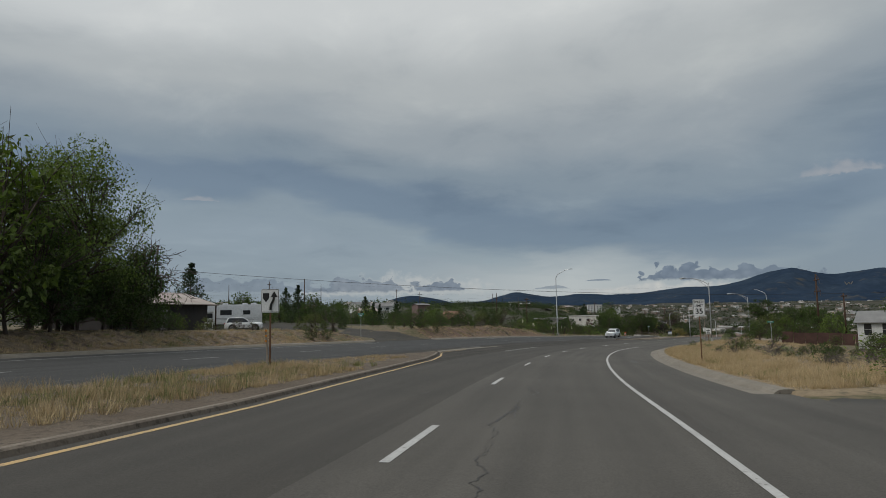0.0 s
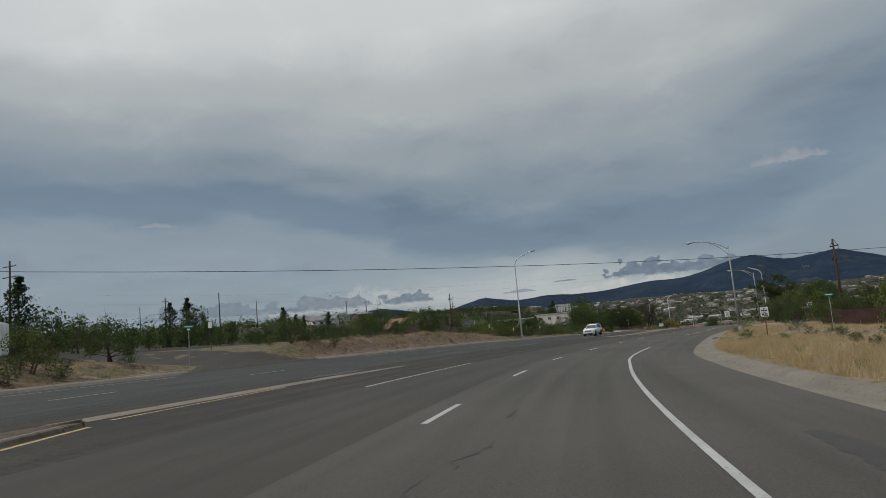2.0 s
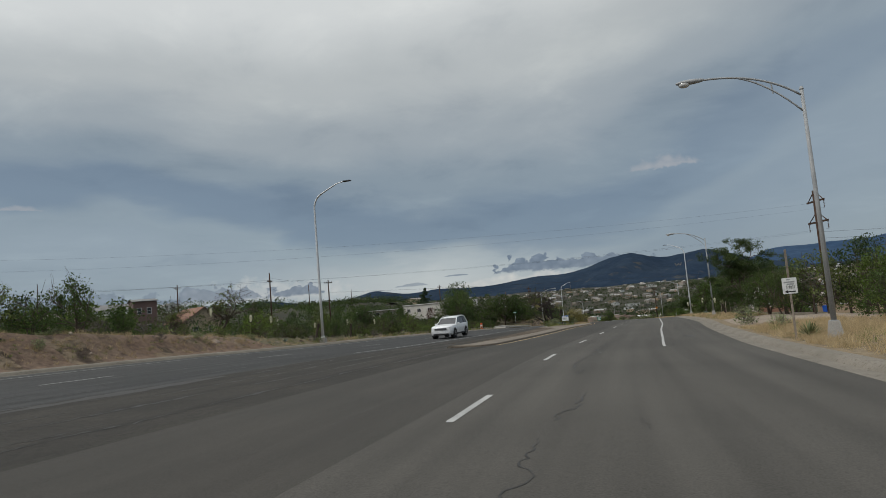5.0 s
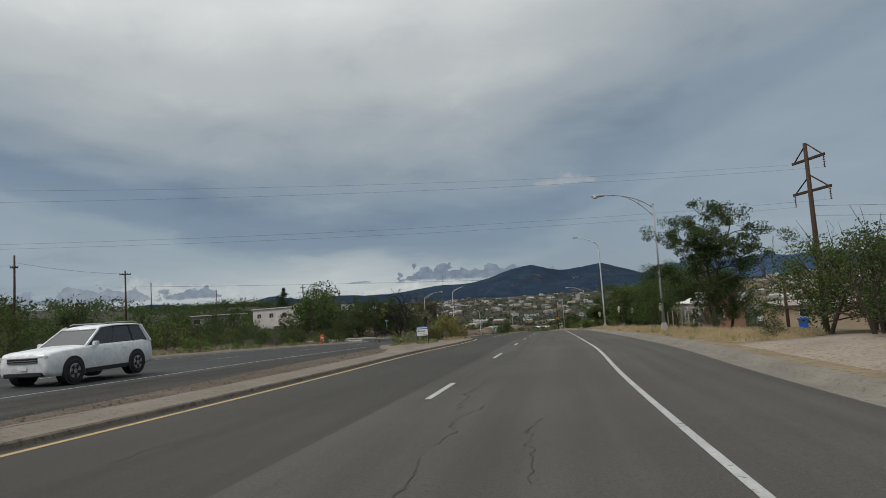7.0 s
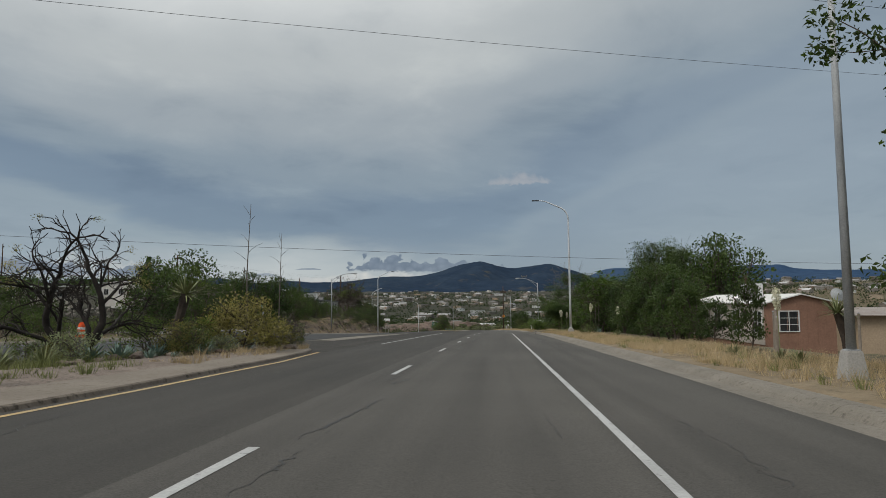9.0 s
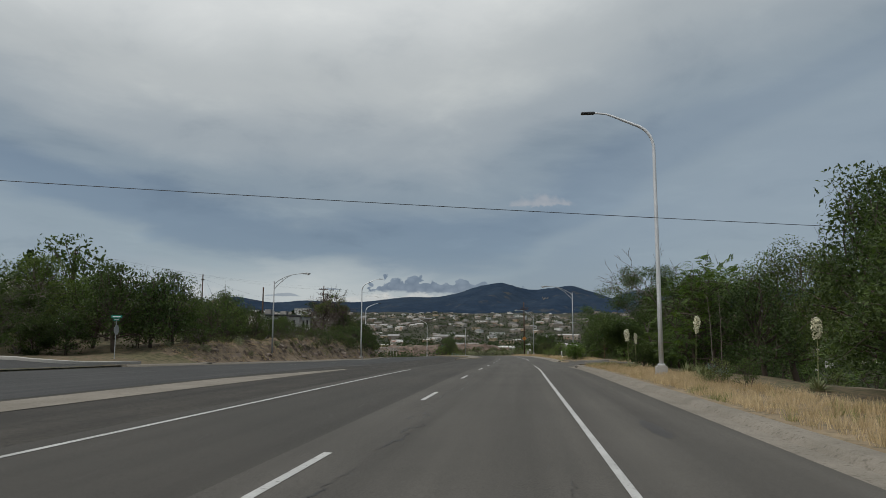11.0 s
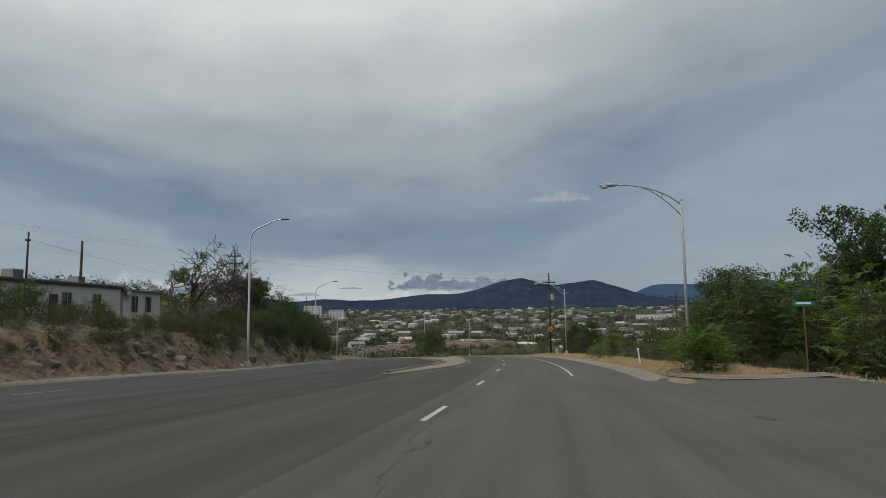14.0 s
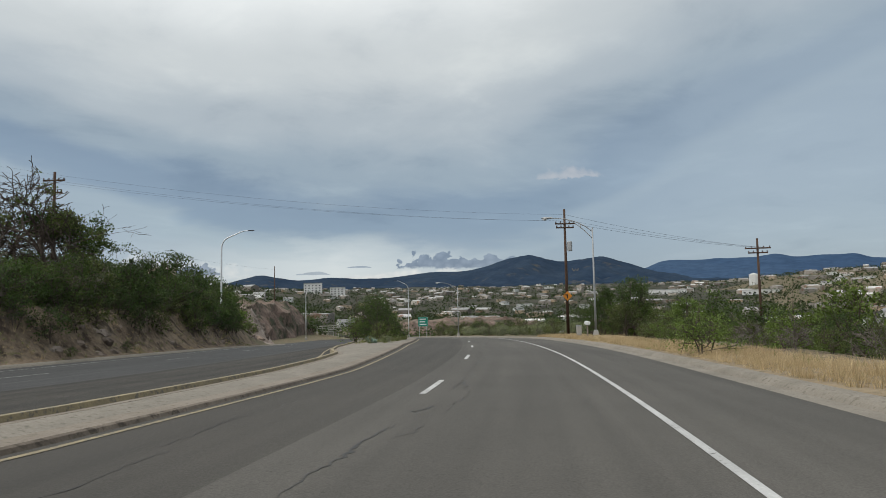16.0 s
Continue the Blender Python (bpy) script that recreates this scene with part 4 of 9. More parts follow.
def cobra_lamp():
    """An older pole with a trussed arm and a drop-lens head; the arm reaches along +x."""
    e = thing("street_lamp", Matrix(), "grey steel street lamp with a trussed arm and drop-lens head", "street lamp", "grey street lamps")
    bm = bmesh.new()
    tube(bm, [(0, 0, -0.3), (0, 0, 0.1), (0, 0, 0.56), (0, 0, 0.6)], [0.31, 0.30, 0.22, 0.2], 4)
    part("footing", bm, CONCRETE_PALE, e, "square tapered concrete footing")
    bm = bmesh.new()
    tube(bm, [(0, 0, 0.58), (0, 0, 5), (0, 0, 9.15)], [0.098, 0.078, 0.06], 10)
    part("pole", bm, STEEL_GREY, e, smooth_=True)
    bm = bmesh.new()
    tube(bm, [(0, 0, 9.1), (0, 0, 9.2)], [0.085, 0.05], 8)
    part("cap", bm, STEEL_GREY, e)
    bm = bmesh.new()
    box(bm, -0.13, 0.13, -0.13, 0.13, 0.59, 0.625, 0.008)
    part("base_plate", bm, STEEL_GREY, e)
    bm = bmesh.new()
    tube(bm, bezier((0.05, 0, 8.9), (1.3, 0, 10.0), (3.3, 0, 10.05), 12), 0.04, 8)
    part("upper_arm", bm, STEEL_GREY, e, smooth_=True)
    bm = bmesh.new()
    tube(bm, bezier((0.05, 0, 8.3), (1.1, 0, 9.55), (2.1, 0, 9.9), 10), 0.032, 8)
    part("lower_arm", bm, STEEL_GREY, e, smooth_=True)
    bm = bmesh.new()
    tube(bm, [(0.95, 0, 9.1), (0.98, 0, 9.55)], 0.025, 6)
    part("strut", bm, STEEL_GREY, e)
    bm = bmesh.new()
    bmesh.ops.create_uvsphere(bm, u_segments=14, v_segments=8, radius=1.0)
    for v in bm.verts:
        k = 0.75 + 0.35 * (-v.co.x)
        v.co = Vector((3.75 + (-v.co.x) * -0.55, v.co.y * 0.17 * (0.75 + 0.3 * v.co.x), 10.06 + v.co.z * 0.1))
    head = part("lamp_head", bm, STEEL_GREY, e, "oval grey lamp head", True)
    bm = bmesh.new()
    bmesh.ops.create_uvsphere(bm, u_segments=12, v_segments=6, radius=0.16)
    bmesh.ops.transform(bm, matrix=Matrix.Translation((3.98, 0, 9.98)) @ Matrix.Diagonal((1.35, 0.9, 0.75, 1)), verts=bm.verts)
    part("lens", bm, LAMP_GLASS, head, "frosted drop lens", True)
    return e


def placed(ob, s, off, turn_, lift=0.0, scale=1.0, on_road=False):
    """A copy of ob that stands at arc length s and offset off; turn_ in degrees from the direction across the road to the right."""
    p = road_spot(s, off, lift) if on_road else spot(s, off, lift)
    return copy_thing(ob, Matrix.Translation(p) @ Matrix.Rotation(radians(heading(s) + turn_), 4, "Z") @ Matrix.Diagonal((scale,) * 3 + (1,)))


def put_first(ob, s, off, turn_, lift=0.0):
    ob.matrix_basis = Matrix.Translation(spot(s, off, lift)) @ Matrix.Rotation(radians(heading(s) + turn_), 4, "Z")
    return ob


WL = put_first(white_lamp(), 124.4, -24.6, 0, -0.1)
placed(WL, 209.2, 10.1, 180)
placed(WL, 288.5, -24.4, 0, -0.2)
placed(WL, 344.6, -27.5, 0, -0.2, on_road=True)
CB = put_first(cobra_lamp(), 99.4, 9.8, 180)
placed(CB, 154.4, 10.0, 180)
placed(CB, 244.7, -25.2, 0, -1.0)
placed(CB, 263.7, 10.2, 180)
placed(CB, 318.5, 10.7, 180)
placed(WL, 426.7, 11.6, 180)
placed(CB, 383.9, 9.0, 180)
placed(WL, 452.3, -8.5, 0)


# ---------------------------------------------------------------- plants: how each kind is made
def leaf_mat(name, a, b, tr=(1.3, 1.5, 0.6)):
    return mat(name, a, b, 0.35, 3.0, 0.6, 0.0, island=0.45, rand=0.18, spec=0.25, trans=tr)


LEAF_ELM = leaf_mat("elm_leaf", (0.038, 0.061, 0.020), (0.066, 0.090, 0.029))
LEAF_FROND = leaf_mat("ailanthus_leaflet", (0.060, 0.098, 0.026), (0.100, 0.142, 0.040))
LEAF_GOLD = leaf_mat("golden_scrub_leaf", (0.18, 0.155, 0.060), (0.26, 0.215, 0.095))
LEAF_LIGHT = leaf_mat("bright_leaf", (0.085, 0.122, 0.030), (0.115, 0.15, 0.042))
LEAF_DARK = leaf_mat("dark_leaf", (0.036, 0.058, 0.022), (0.056, 0.083, 0.029))
LEAF_OLIVE = leaf_mat("olive_leaf", (0.070, 0.087, 0.031), (0.10, 0.113, 0.046))
LEAF_SPRING = leaf_mat("spring_elm_leaf", (0.070, 0.098, 0.028), (0.11, 0.14, 0.042))
LEAF_FAR = leaf_mat("far_tree_leaf", (0.022, 0.034, 0.015), (0.040, 0.052, 0.022))
LEAF_SAGE = leaf_mat("sage_leaf", (0.16, 0.175, 0.115), (0.21, 0.22, 0.15))
LEAF_PINE = leaf_mat("conifer_needle", (0.018, 0.032, 0.016), (0.03, 0.048, 0.022))
LEAF_RED = leaf_mat("purple_leaf", (0.06, 0.028, 0.028), (0.09, 0.04, 0.035))
BLADE_YUCCA = mat("yucca_blade", (0.13, 0.155, 0.065), (0.19, 0.20, 0.09), 1.0, 8, 0.55, 0.0, c=(0.28, 0.22, 0.11), cut=(0.6, 0.8), island=0.2)
BLADE_AGAVE = mat("agave_blade", (0.12, 0.185, 0.15), (0.17, 0.235, 0.19), 1.0, 8, 0.5, 0.0, island=0.15)
BLOSSOM = mat("cream_blossom", (0.62, 0.60, 0.44), (0.7, 0.68, 0.52), 1.0, 8, 0.7, 0.0, island=0.12)
STALK = mat("green_stalk", (0.17, 0.19, 0.08), (0.22, 0.22, 0.11), 1.0, 8, 0.7, 0.0)
DRY_GRASS = mat("dry_grass", (0.36, 0.27, 0.145), (0.47, 0.365, 0.215), 0.3, 5, 0.8, 0.0, c=(0.20, 0.175, 0.085), cut=(0.55, 0.75), island=0.25)
GREEN_GRASS = mat("weed_green", (0.14, 0.165, 0.05), (0.2, 0.2, 0.08), 0.5, 5, 0.8, 0.0, island=0.3)


THIN = [1.0]


def leaf_cloud(r, centres, radii, per, size, flat=0.75, lift=0.35):
    """Diamond-shaped leaf sprays scattered in lobes; returns vertices and faces."""
    c = np.repeat(np.asarray(centres, float), per, 0)
    rad = np.repeat(np.asarray(radii, float), per)
    n = len(c)
    d = r.normal(size=(n, 3))
    d /= np.linalg.norm(d, axis=1)[:, None]
    pos = c + d * (rad * r.uniform(0.05, 1, n) ** 0.45)[:, None] * np.array([1, 1, flat])
    nrm = r.normal(size=(n, 3)) + np.array([0, 0, lift])
    nrm /= np.linalg.norm(nrm, axis=1)[:, None]
    t = np.cross(nrm, r.normal(size=(n, 3)))
    t /= np.linalg.norm(t, axis=1)[:, None]
    b = np.cross(nrm, t)
    l = (size * r.uniform(0.55, 1.4, n))[:, None]
    w = l * r.uniform(0.35, 0.6, n)[:, None]
    sag = nrm * l * 0.12
    v = np.stack([pos - t * l * 0.5, pos + b * w * 0.5 + sag, pos + t * l * 0.5, pos - b * w * 0.5 + sag], 1).reshape(-1, 3)
    f = np.arange(4 * n).reshape(n, 4)
    return v, f


def frond_cloud(r, centres, radii, per, length):
    """Arching compound leaves that reach out of each lobe: six pairs of narrow drooping leaflets on a frond."""
    c = np.repeat(np.asarray(centres, float), per, 0)
    rad = np.repeat(np.asarray(radii, float), per)
    n = len(c)
    d = r.normal(size=(n, 3)) * np.array([1, 1, 0.75])
    d /= np.linalg.norm(d, axis=1)[:, None]
    pos = c + d * (rad * r.uniform(0.2, 0.95, n) ** 0.6)[:, None]
    way = d * np.array([1, 1, 0.5]) + np.array([0, 0, 0.35]) + r.normal(size=(n, 3)) * 0.3
    way /= np.linalg.norm(way, axis=1)[:, None]
    side = np.cross(way, np.array([0, 0, 1.0]) + r.normal(size=(n, 3)) * 0.2)
    side /= np.linalg.norm(side, axis=1)[:, None] + 1e-6
    L = (length * r.uniform(0.6, 1.25, n))[:, None]
    down = np.array([0, 0, -1.0])
    vs = []
    for t in np.linspace(0.2, 1.0, 6):
        p = pos + way * L * t + down * L * 0.42 * t * t
        for sgn in (-1, 1):
            out = side * sgn + way * (0.35 + 0.5 * (t > 0.95)) + down * 0.35
            out = out / np.linalg.norm(out, axis=1)[:, None]
            leaf = L * (0.34 - 0.12 * t)
            wide = way * L * 0.055
            vs.append(np.stack([p, p + out * leaf * 0.4 + wide, p + out * leaf, p + out * leaf * 0.4 - wide], 1))
    v = np.concatenate(vs, 0).reshape(-1, 3)
    return v, np.arange(len(v)).reshape(-1, 4)


def limb(bm, a, b, r0, r1, rng, bow=0.18, n=5, sides=5, slim=False):
    a, b = Vector(a), Vector(b)
    d = (b - a).length
    off = Vector(rng.normal(size=3)) * d * bow
    mid = (a + b) / 2 + off + Vector((0, 0, d * 0.12))
    pts = bezier(a, mid, b, n)
    way = pts[::2] if slim and n % 2 == 0 else [pts[0], pts[n // 2], pts[-1]] if slim else pts
    tube(bm, way, [r0 + (r1 - r0) * i / (len(way) - 1) for i in range(len(way))], 3 if slim else sides, cap=False)
    return pts


def tree(kind, seed, H, R, low, lobes, per, leaf, trunk_r, leaves, bark, label, flat=0.75, bare=0.0, lobe_r=0.3, twigs=4, stems=1, category="tree", lean=0.08, fronds=0.0):
    """A tapered trunk that forks into limbs, each ending in a lobe of leaf sprays; some limbs may be bare."""
    r = np.random.RandomState(seed)
    e = thing(kind, Matrix(), label, category)
    bm = bmesh.new()
    centres, radii = [], []
    tops = []
    for st in range(stems):
        foot = Vector((0, 0, -0.25)) if stems == 1 else Vector((r.normal() * 0.12 * R, r.normal() * 0.12 * R, -0.2))
        head = Vector((r.normal() * lean * H + foot.x * 2, r.normal() * lean * H + foot.y * 2, H * (0.5 if low > 0.1 else 0.4)))
        pts = limb(bm, foot, head, trunk_r, trunk_r * 0.5, r, 0.05, 6, 7)
        tops.append(pts)
    for k in range(lobes):
        a = 6.28318 * (k * 0.618 + r.uniform(-0.08, 0.08))
        u = (k + 0.5) / lobes
        z = low * H + (H * 0.97 - low * H) * (0.12 + 0.88 * u) ** 0.9
        shape = math.sin(min(1.0, max(0.08, (z / H - low) / (1 - low) * 0.78 + 0.2)) * 3.1416)
        rr = R * shape ** 0.7 * r.uniform(0.35, 1.0)
        if k == lobes - 1:
            rr *= 0.3
        c = Vector((math.cos(a) * rr, math.sin(a) * rr, z))
        pts = tops[k % stems]
        start = pts[min(len(pts) - 1, max(2, int(len(pts) * (0.35 + 0.62 * u))))]
        lp = limb(bm, start, c, trunk_r * (0.42 - 0.2 * u), 0.02 + trunk_r * 0.05, r, 0.14, 5, 3, THIN[0] < 0.5 or trunk_r < 0.05)
        q = R * lobe_r * r.uniform(0.7, 1.3)
        dead = r.rand() < bare
        for t in range((twigs if THIN[0] > 0.5 or dead else 0) + (5 if dead else 0)):
            s = lp[3 + t % 3]
            tip = c + Vector(r.normal(size=3)) * q * (0.8 if dead else 0.6) + Vector((0, 0, q * 0.35))
            tw = limb(bm, s, tip, 0.016 + trunk_r * 0.06, 0.006, r, 0.2, 2 if dead else 1, 3, dead and trunk_r < 0.05)
            if dead:
                for _ in range(2):
                    limb(bm, tw[1], tip + Vector(r.normal(size=3)) * q * 0.45, 0.012, 0.004, r, 0.2, 1 if trunk_r < 0.05 else 2, 3)
        if not dead:
            centres.append(c)
            radii.append(q)
            if r.rand() < 0.6:
                centres.append(lp[4] + Vector(r.normal(size=3)) * q * 0.4)
                radii.append(q * 0.75)
    part("trunk", bm, bark, e, smooth_=True)
    if centres:
        per_ = max(4, int(per * THIN[0] * lobes / len(centres) * (1 - bare * 0.6)))
        if fronds:
            v, f = frond_cloud(r, [tuple(c) for c in centres], radii, max(3, per_ // 12), fronds / THIN[0] ** 0.3)
        else:
            v, f = leaf_cloud(r, [tuple(c) for c in centres], radii, per_, leaf / THIN[0] ** 0.42, flat)
        mesh_ob("crown", v, f, leaves, e)
    return e


def gnarled(kind, seed, H, R, label, bark, leaves, leafy, per, leaf, trunk_r, clear=0.28, levels=5, stems=1, spread=0.55, tuft=0.11, lean=0.12, high=0.0, fine=0.009):
    """An old tree with a crooked trunk that forks again and again down to fine twigs; leaves sit in tufts at some of the twigs."""
    r = np.random.RandomState(seed)
    runs, tips = [], []

    def grow(p, d, length, rad, level):
        n = 4 if level < 2 else 3 if level < 4 else 2
        pts = [p]
        for k in range(n):
            d = (d + Vector(r.normal(size=3)) * (0.2 if level == 0 else 0.3) + Vector((0, 0, 0.12 if level < 3 else 0.0))).normalized()
            p = p + d * (length / n)
            pts.append(p)
        runs.append((pts, rad, level))
        if level >= levels:
            tips.append(pts[-1])
            return
        if level >= levels - 1:
            tips.append(pts[1])
        for k in range(3 if level in (0, 1, 2) else 2 + int(r.rand() < 0.45)):
            start = pts[-1] if k == 0 else pts[r.randint(max(1, n - 2), n + 1)]
            side = Vector(r.normal(size=3))
            side = (side - d * side.dot(d)).normalized()
            a = (0.45 if k == 0 else r.uniform(0.8, 1.6)) * spread
            grow(start, d * math.cos(a) + side * math.sin(a), length * r.uniform(0.6, 0.88), rad * (0.72 if k == 0 else 0.55), level + 1)

    for k in range(stems):
        a = 6.283 * k / stems + r.uniform(0, 1)
        grow(Vector((0.12 * k, 0, -0.3)), Vector((math.cos(a) * lean, math.sin(a) * lean, 1)).normalized(), H * clear, trunk_r, 0)
    kz = H / max(p.z for p in tips)
    kr = R / np.percentile([math.hypot(p.x, p.y) for p in tips], 90)

    def fit(p):
        u = min(1.0, max(0.0, p.z / (H * clear)))
        return Vector((p.x * (1 + (kr - 1) * u), p.y * (1 + (kr - 1) * u), p.z * kz if p.z > 0 else p.z))

    e = thing(kind, Matrix(), label, "tree")
    bm = bmesh.new()
    for pts, rad, level in runs:
        n = len(pts) - 1
        tube(bm, [fit(p) for p in pts], [max(fine, rad * (1 - 0.32 * i / n)) for i in range(n + 1)], 7 if level == 0 else 5 if level < 3 else 3, cap=False)
    part("trunk", bm, bark, e, smooth_=True)
    spots = [fit(p) for p in tips]
    spots = [p for p in spots if noise.noise(p * 0.42 + Vector((seed, 0, 0))) * 0.9 + 0.5 + high * (0.5 - p.z / H) < leafy]
    if spots:
        n = max(4, int(per * min(THIN[0], 1.0)))
        v, f = leaf_cloud(r, [tuple(p) for p in spots], [R * tuft * r.uniform(0.7, 1.5) for _ in spots], n, leaf / min(THIN[0], 1.0) ** 0.42, 0.7)
        mesh_ob("crown", v, f, leaves, e)
    return e


def conifer(kind, seed, H, R, tiers, per, label, slim=1.0):
    r = np.random.RandomState(seed)
    e = thing(kind, Matrix(), label, "conifer")
    bm = bmesh.new()
    tube(bm, [(0, 0, -0.2), (0, 0, H * 0.5), (0, 0, H * 0.97)], [H * 0.022, H * 0.014, 0.02], 6)
    cs, rs = [], []
    for k in range(tiers):
        u = k / (tiers - 1)
        z = H * (0.12 + 0.86 * u)
        w = R * (1 - u) ** 0.8 * slim + 0.08
        for j in range(max(3, int(8 * (1 - u)))):
            a = r.uniform(0, 6.28)
            d = w * r.uniform(0.5, 1.05)
            c = (math.cos(a) * d, math.sin(a) * d, z - d * 0.15)
            cs.append((c[0], c[1], c[2] + r.normal(0, 0.04 * H)))
            rs.append(0.42 * w + 0.26)
            tube(bm, [(0, 0, z), c], [0.03, 0.01], 3, False)
    part("trunk", bm, BARK, e)
    v, f = leaf_cloud(r, cs, [q * 1.5 for q in rs], per * 2, 0.10 * H ** 0.6, 0.6, 0.1)
    mesh_ob("crown", v, f, LEAF_PINE, e)
    return e


def blades(r, n, length, width, spread, up, base=(0, 0, 0), curl=0.15):
    """A rosette of stiff pointed blades, each a folded strip."""
    v, f = [], []
    for k in range(n):
        a = r.uniform(0, 6.283)
        tilt = r.uniform(*up)
        d = Vector((math.cos(a) * math.cos(tilt), math.sin(a) * math.cos(tilt), math.sin(tilt)))
        side = Vector((-math.sin(a), math.cos(a), 0))
        L = length * r.uniform(0.7, 1.1)
        b = Vector(base) + Vector((math.cos(a), math.sin(a), 0)) * spread * r.uniform(0, 1)
        i = len(v)
        for t, wd in ((0, 0.6), (0.35, 1.0), (0.75, 0.6)):
            p = b + d * L * t + Vector((0, 0, -curl * L * t * t))
            v += [p - side * width * wd / 2, p + Vector((0, 0, -0.15 * width)), p + side * width * wd / 2]
        v.append(b + d * L + Vector((0, 0, -curl * L)))
        for q in (0, 3):
            f += [(i + q, i + q + 1, i + q + 4, i + q + 3), (i + q + 1, i + q + 2, i + q + 5, i + q + 4)]
        f += [(i + 6, i + 7, i + 9), (i + 7, i + 8, i + 9)]
    return v, f


def yucca(seed, size, stalk, trunk=0.0, bloom=True, label="spiky green yucca with a tall stalk of cream blossom"):
    r = np.random.RandomState(seed)
    e = thing("yucca", Matrix(), label, "yucca")
    if trunk:
        bm = bmesh.new()
        tube(bm, [(0, 0, -0.1), (0.1 * trunk, 0, trunk * 0.5), (0.25 * trunk, 0, trunk)], [0.13, 0.12, 0.15], 7)
        part("trunk", bm, BARK, e, "shaggy trunk of dead leaves")
    base = (0.25 * trunk, 0, trunk)
    v, f = blades(r, 90, size, 0.045 * size + 0.012, 0.08, (-0.25 if trunk else 0.05, 1.35), base, 0.12)
    mesh_ob("rosette", v, f, BLADE_YUCCA, e)
    if stalk:
        bm = bmesh.new()
        tube(bm, [base, (base[0] + 0.05, 0.02, trunk + stalk * 0.6), (base[0] + 0.02, 0, trunk + stalk)], [0.022, 0.018, 0.008], 6)
        st = part("stalk", bm, STALK, e)
        if bloom:
            k = 26
            z = np.linspace(0.72, 0.99, k)
            cs = [(base[0] + 0.03, 0, trunk + stalk * q) for q in z]
            rs = [0.07 + 0.14 * math.sin(min(1, (1 - q) / 0.27 + 0.12) * 2.6) * (stalk / 3) ** 0.5 for q in z]
            v, f = leaf_cloud(r, cs, rs, 15, 0.1, 0.8, -0.3)
            mesh_ob("blossom", v, f, BLOSSOM, st)
    return e


def agave(seed, size, stalk=0.0):
    r = np.random.RandomState(seed)
    e = thing("agave", Matrix(), "blue-green agave rosette in the roadside bed", "agave")
    v, f = blades(r, 1, 1.0, 0.15, 0.0, (0.0, 0.0), (0, 0, 0), 0.03)
    turn_back = Matrix.Rotation(-math.atan2(v[-1].y, v[-1].x), 4, "Z")
    first_leaf = mesh_ob("leaf", [turn_back @ p for p in v], f, BLADE_AGAVE, e)
    for k in range(26):
        m = Matrix.Rotation(k * 2.39996 + r.uniform(-0.2, 0.2), 4, "Z") @ Matrix.Rotation(-r.uniform(0.25, 0.6) - 0.75 * k / 26, 4, "Y") @ Matrix.Translation((0.06 * size, 0, 0)) @ Matrix.Scale(size * r.uniform(0.75, 1.1), 4)
        if k == 0:
            first_leaf.matrix_basis = m
        else:
            share("leaf", first_leaf, m, e)
    if stalk:
        bm = bmesh.new()
        tube(bm, [(0, 0, 0), (0.1, 0, stalk * 0.5), (0.05, 0.05, stalk)], [0.026, 0.019, 0.007], 6)
        st = part("stalk", bm, BARK_DEAD, e, "dry bare flower stalk")
        bm = bmesh.new()
        for k in range(6):
            z = stalk * (0.6 + 0.065 * k)
            a = k * 2.4
            limb(bm, (0.07, 0.02, z), (0.07 + math.cos(a) * (0.5 - 0.06 * k), math.sin(a) * (0.5 - 0.06 * k), z + 0.3), 0.008, 0.004, r, 0.1, 2, 3)
        part("side_branches", bm, BARK_DEAD, st)
    return e


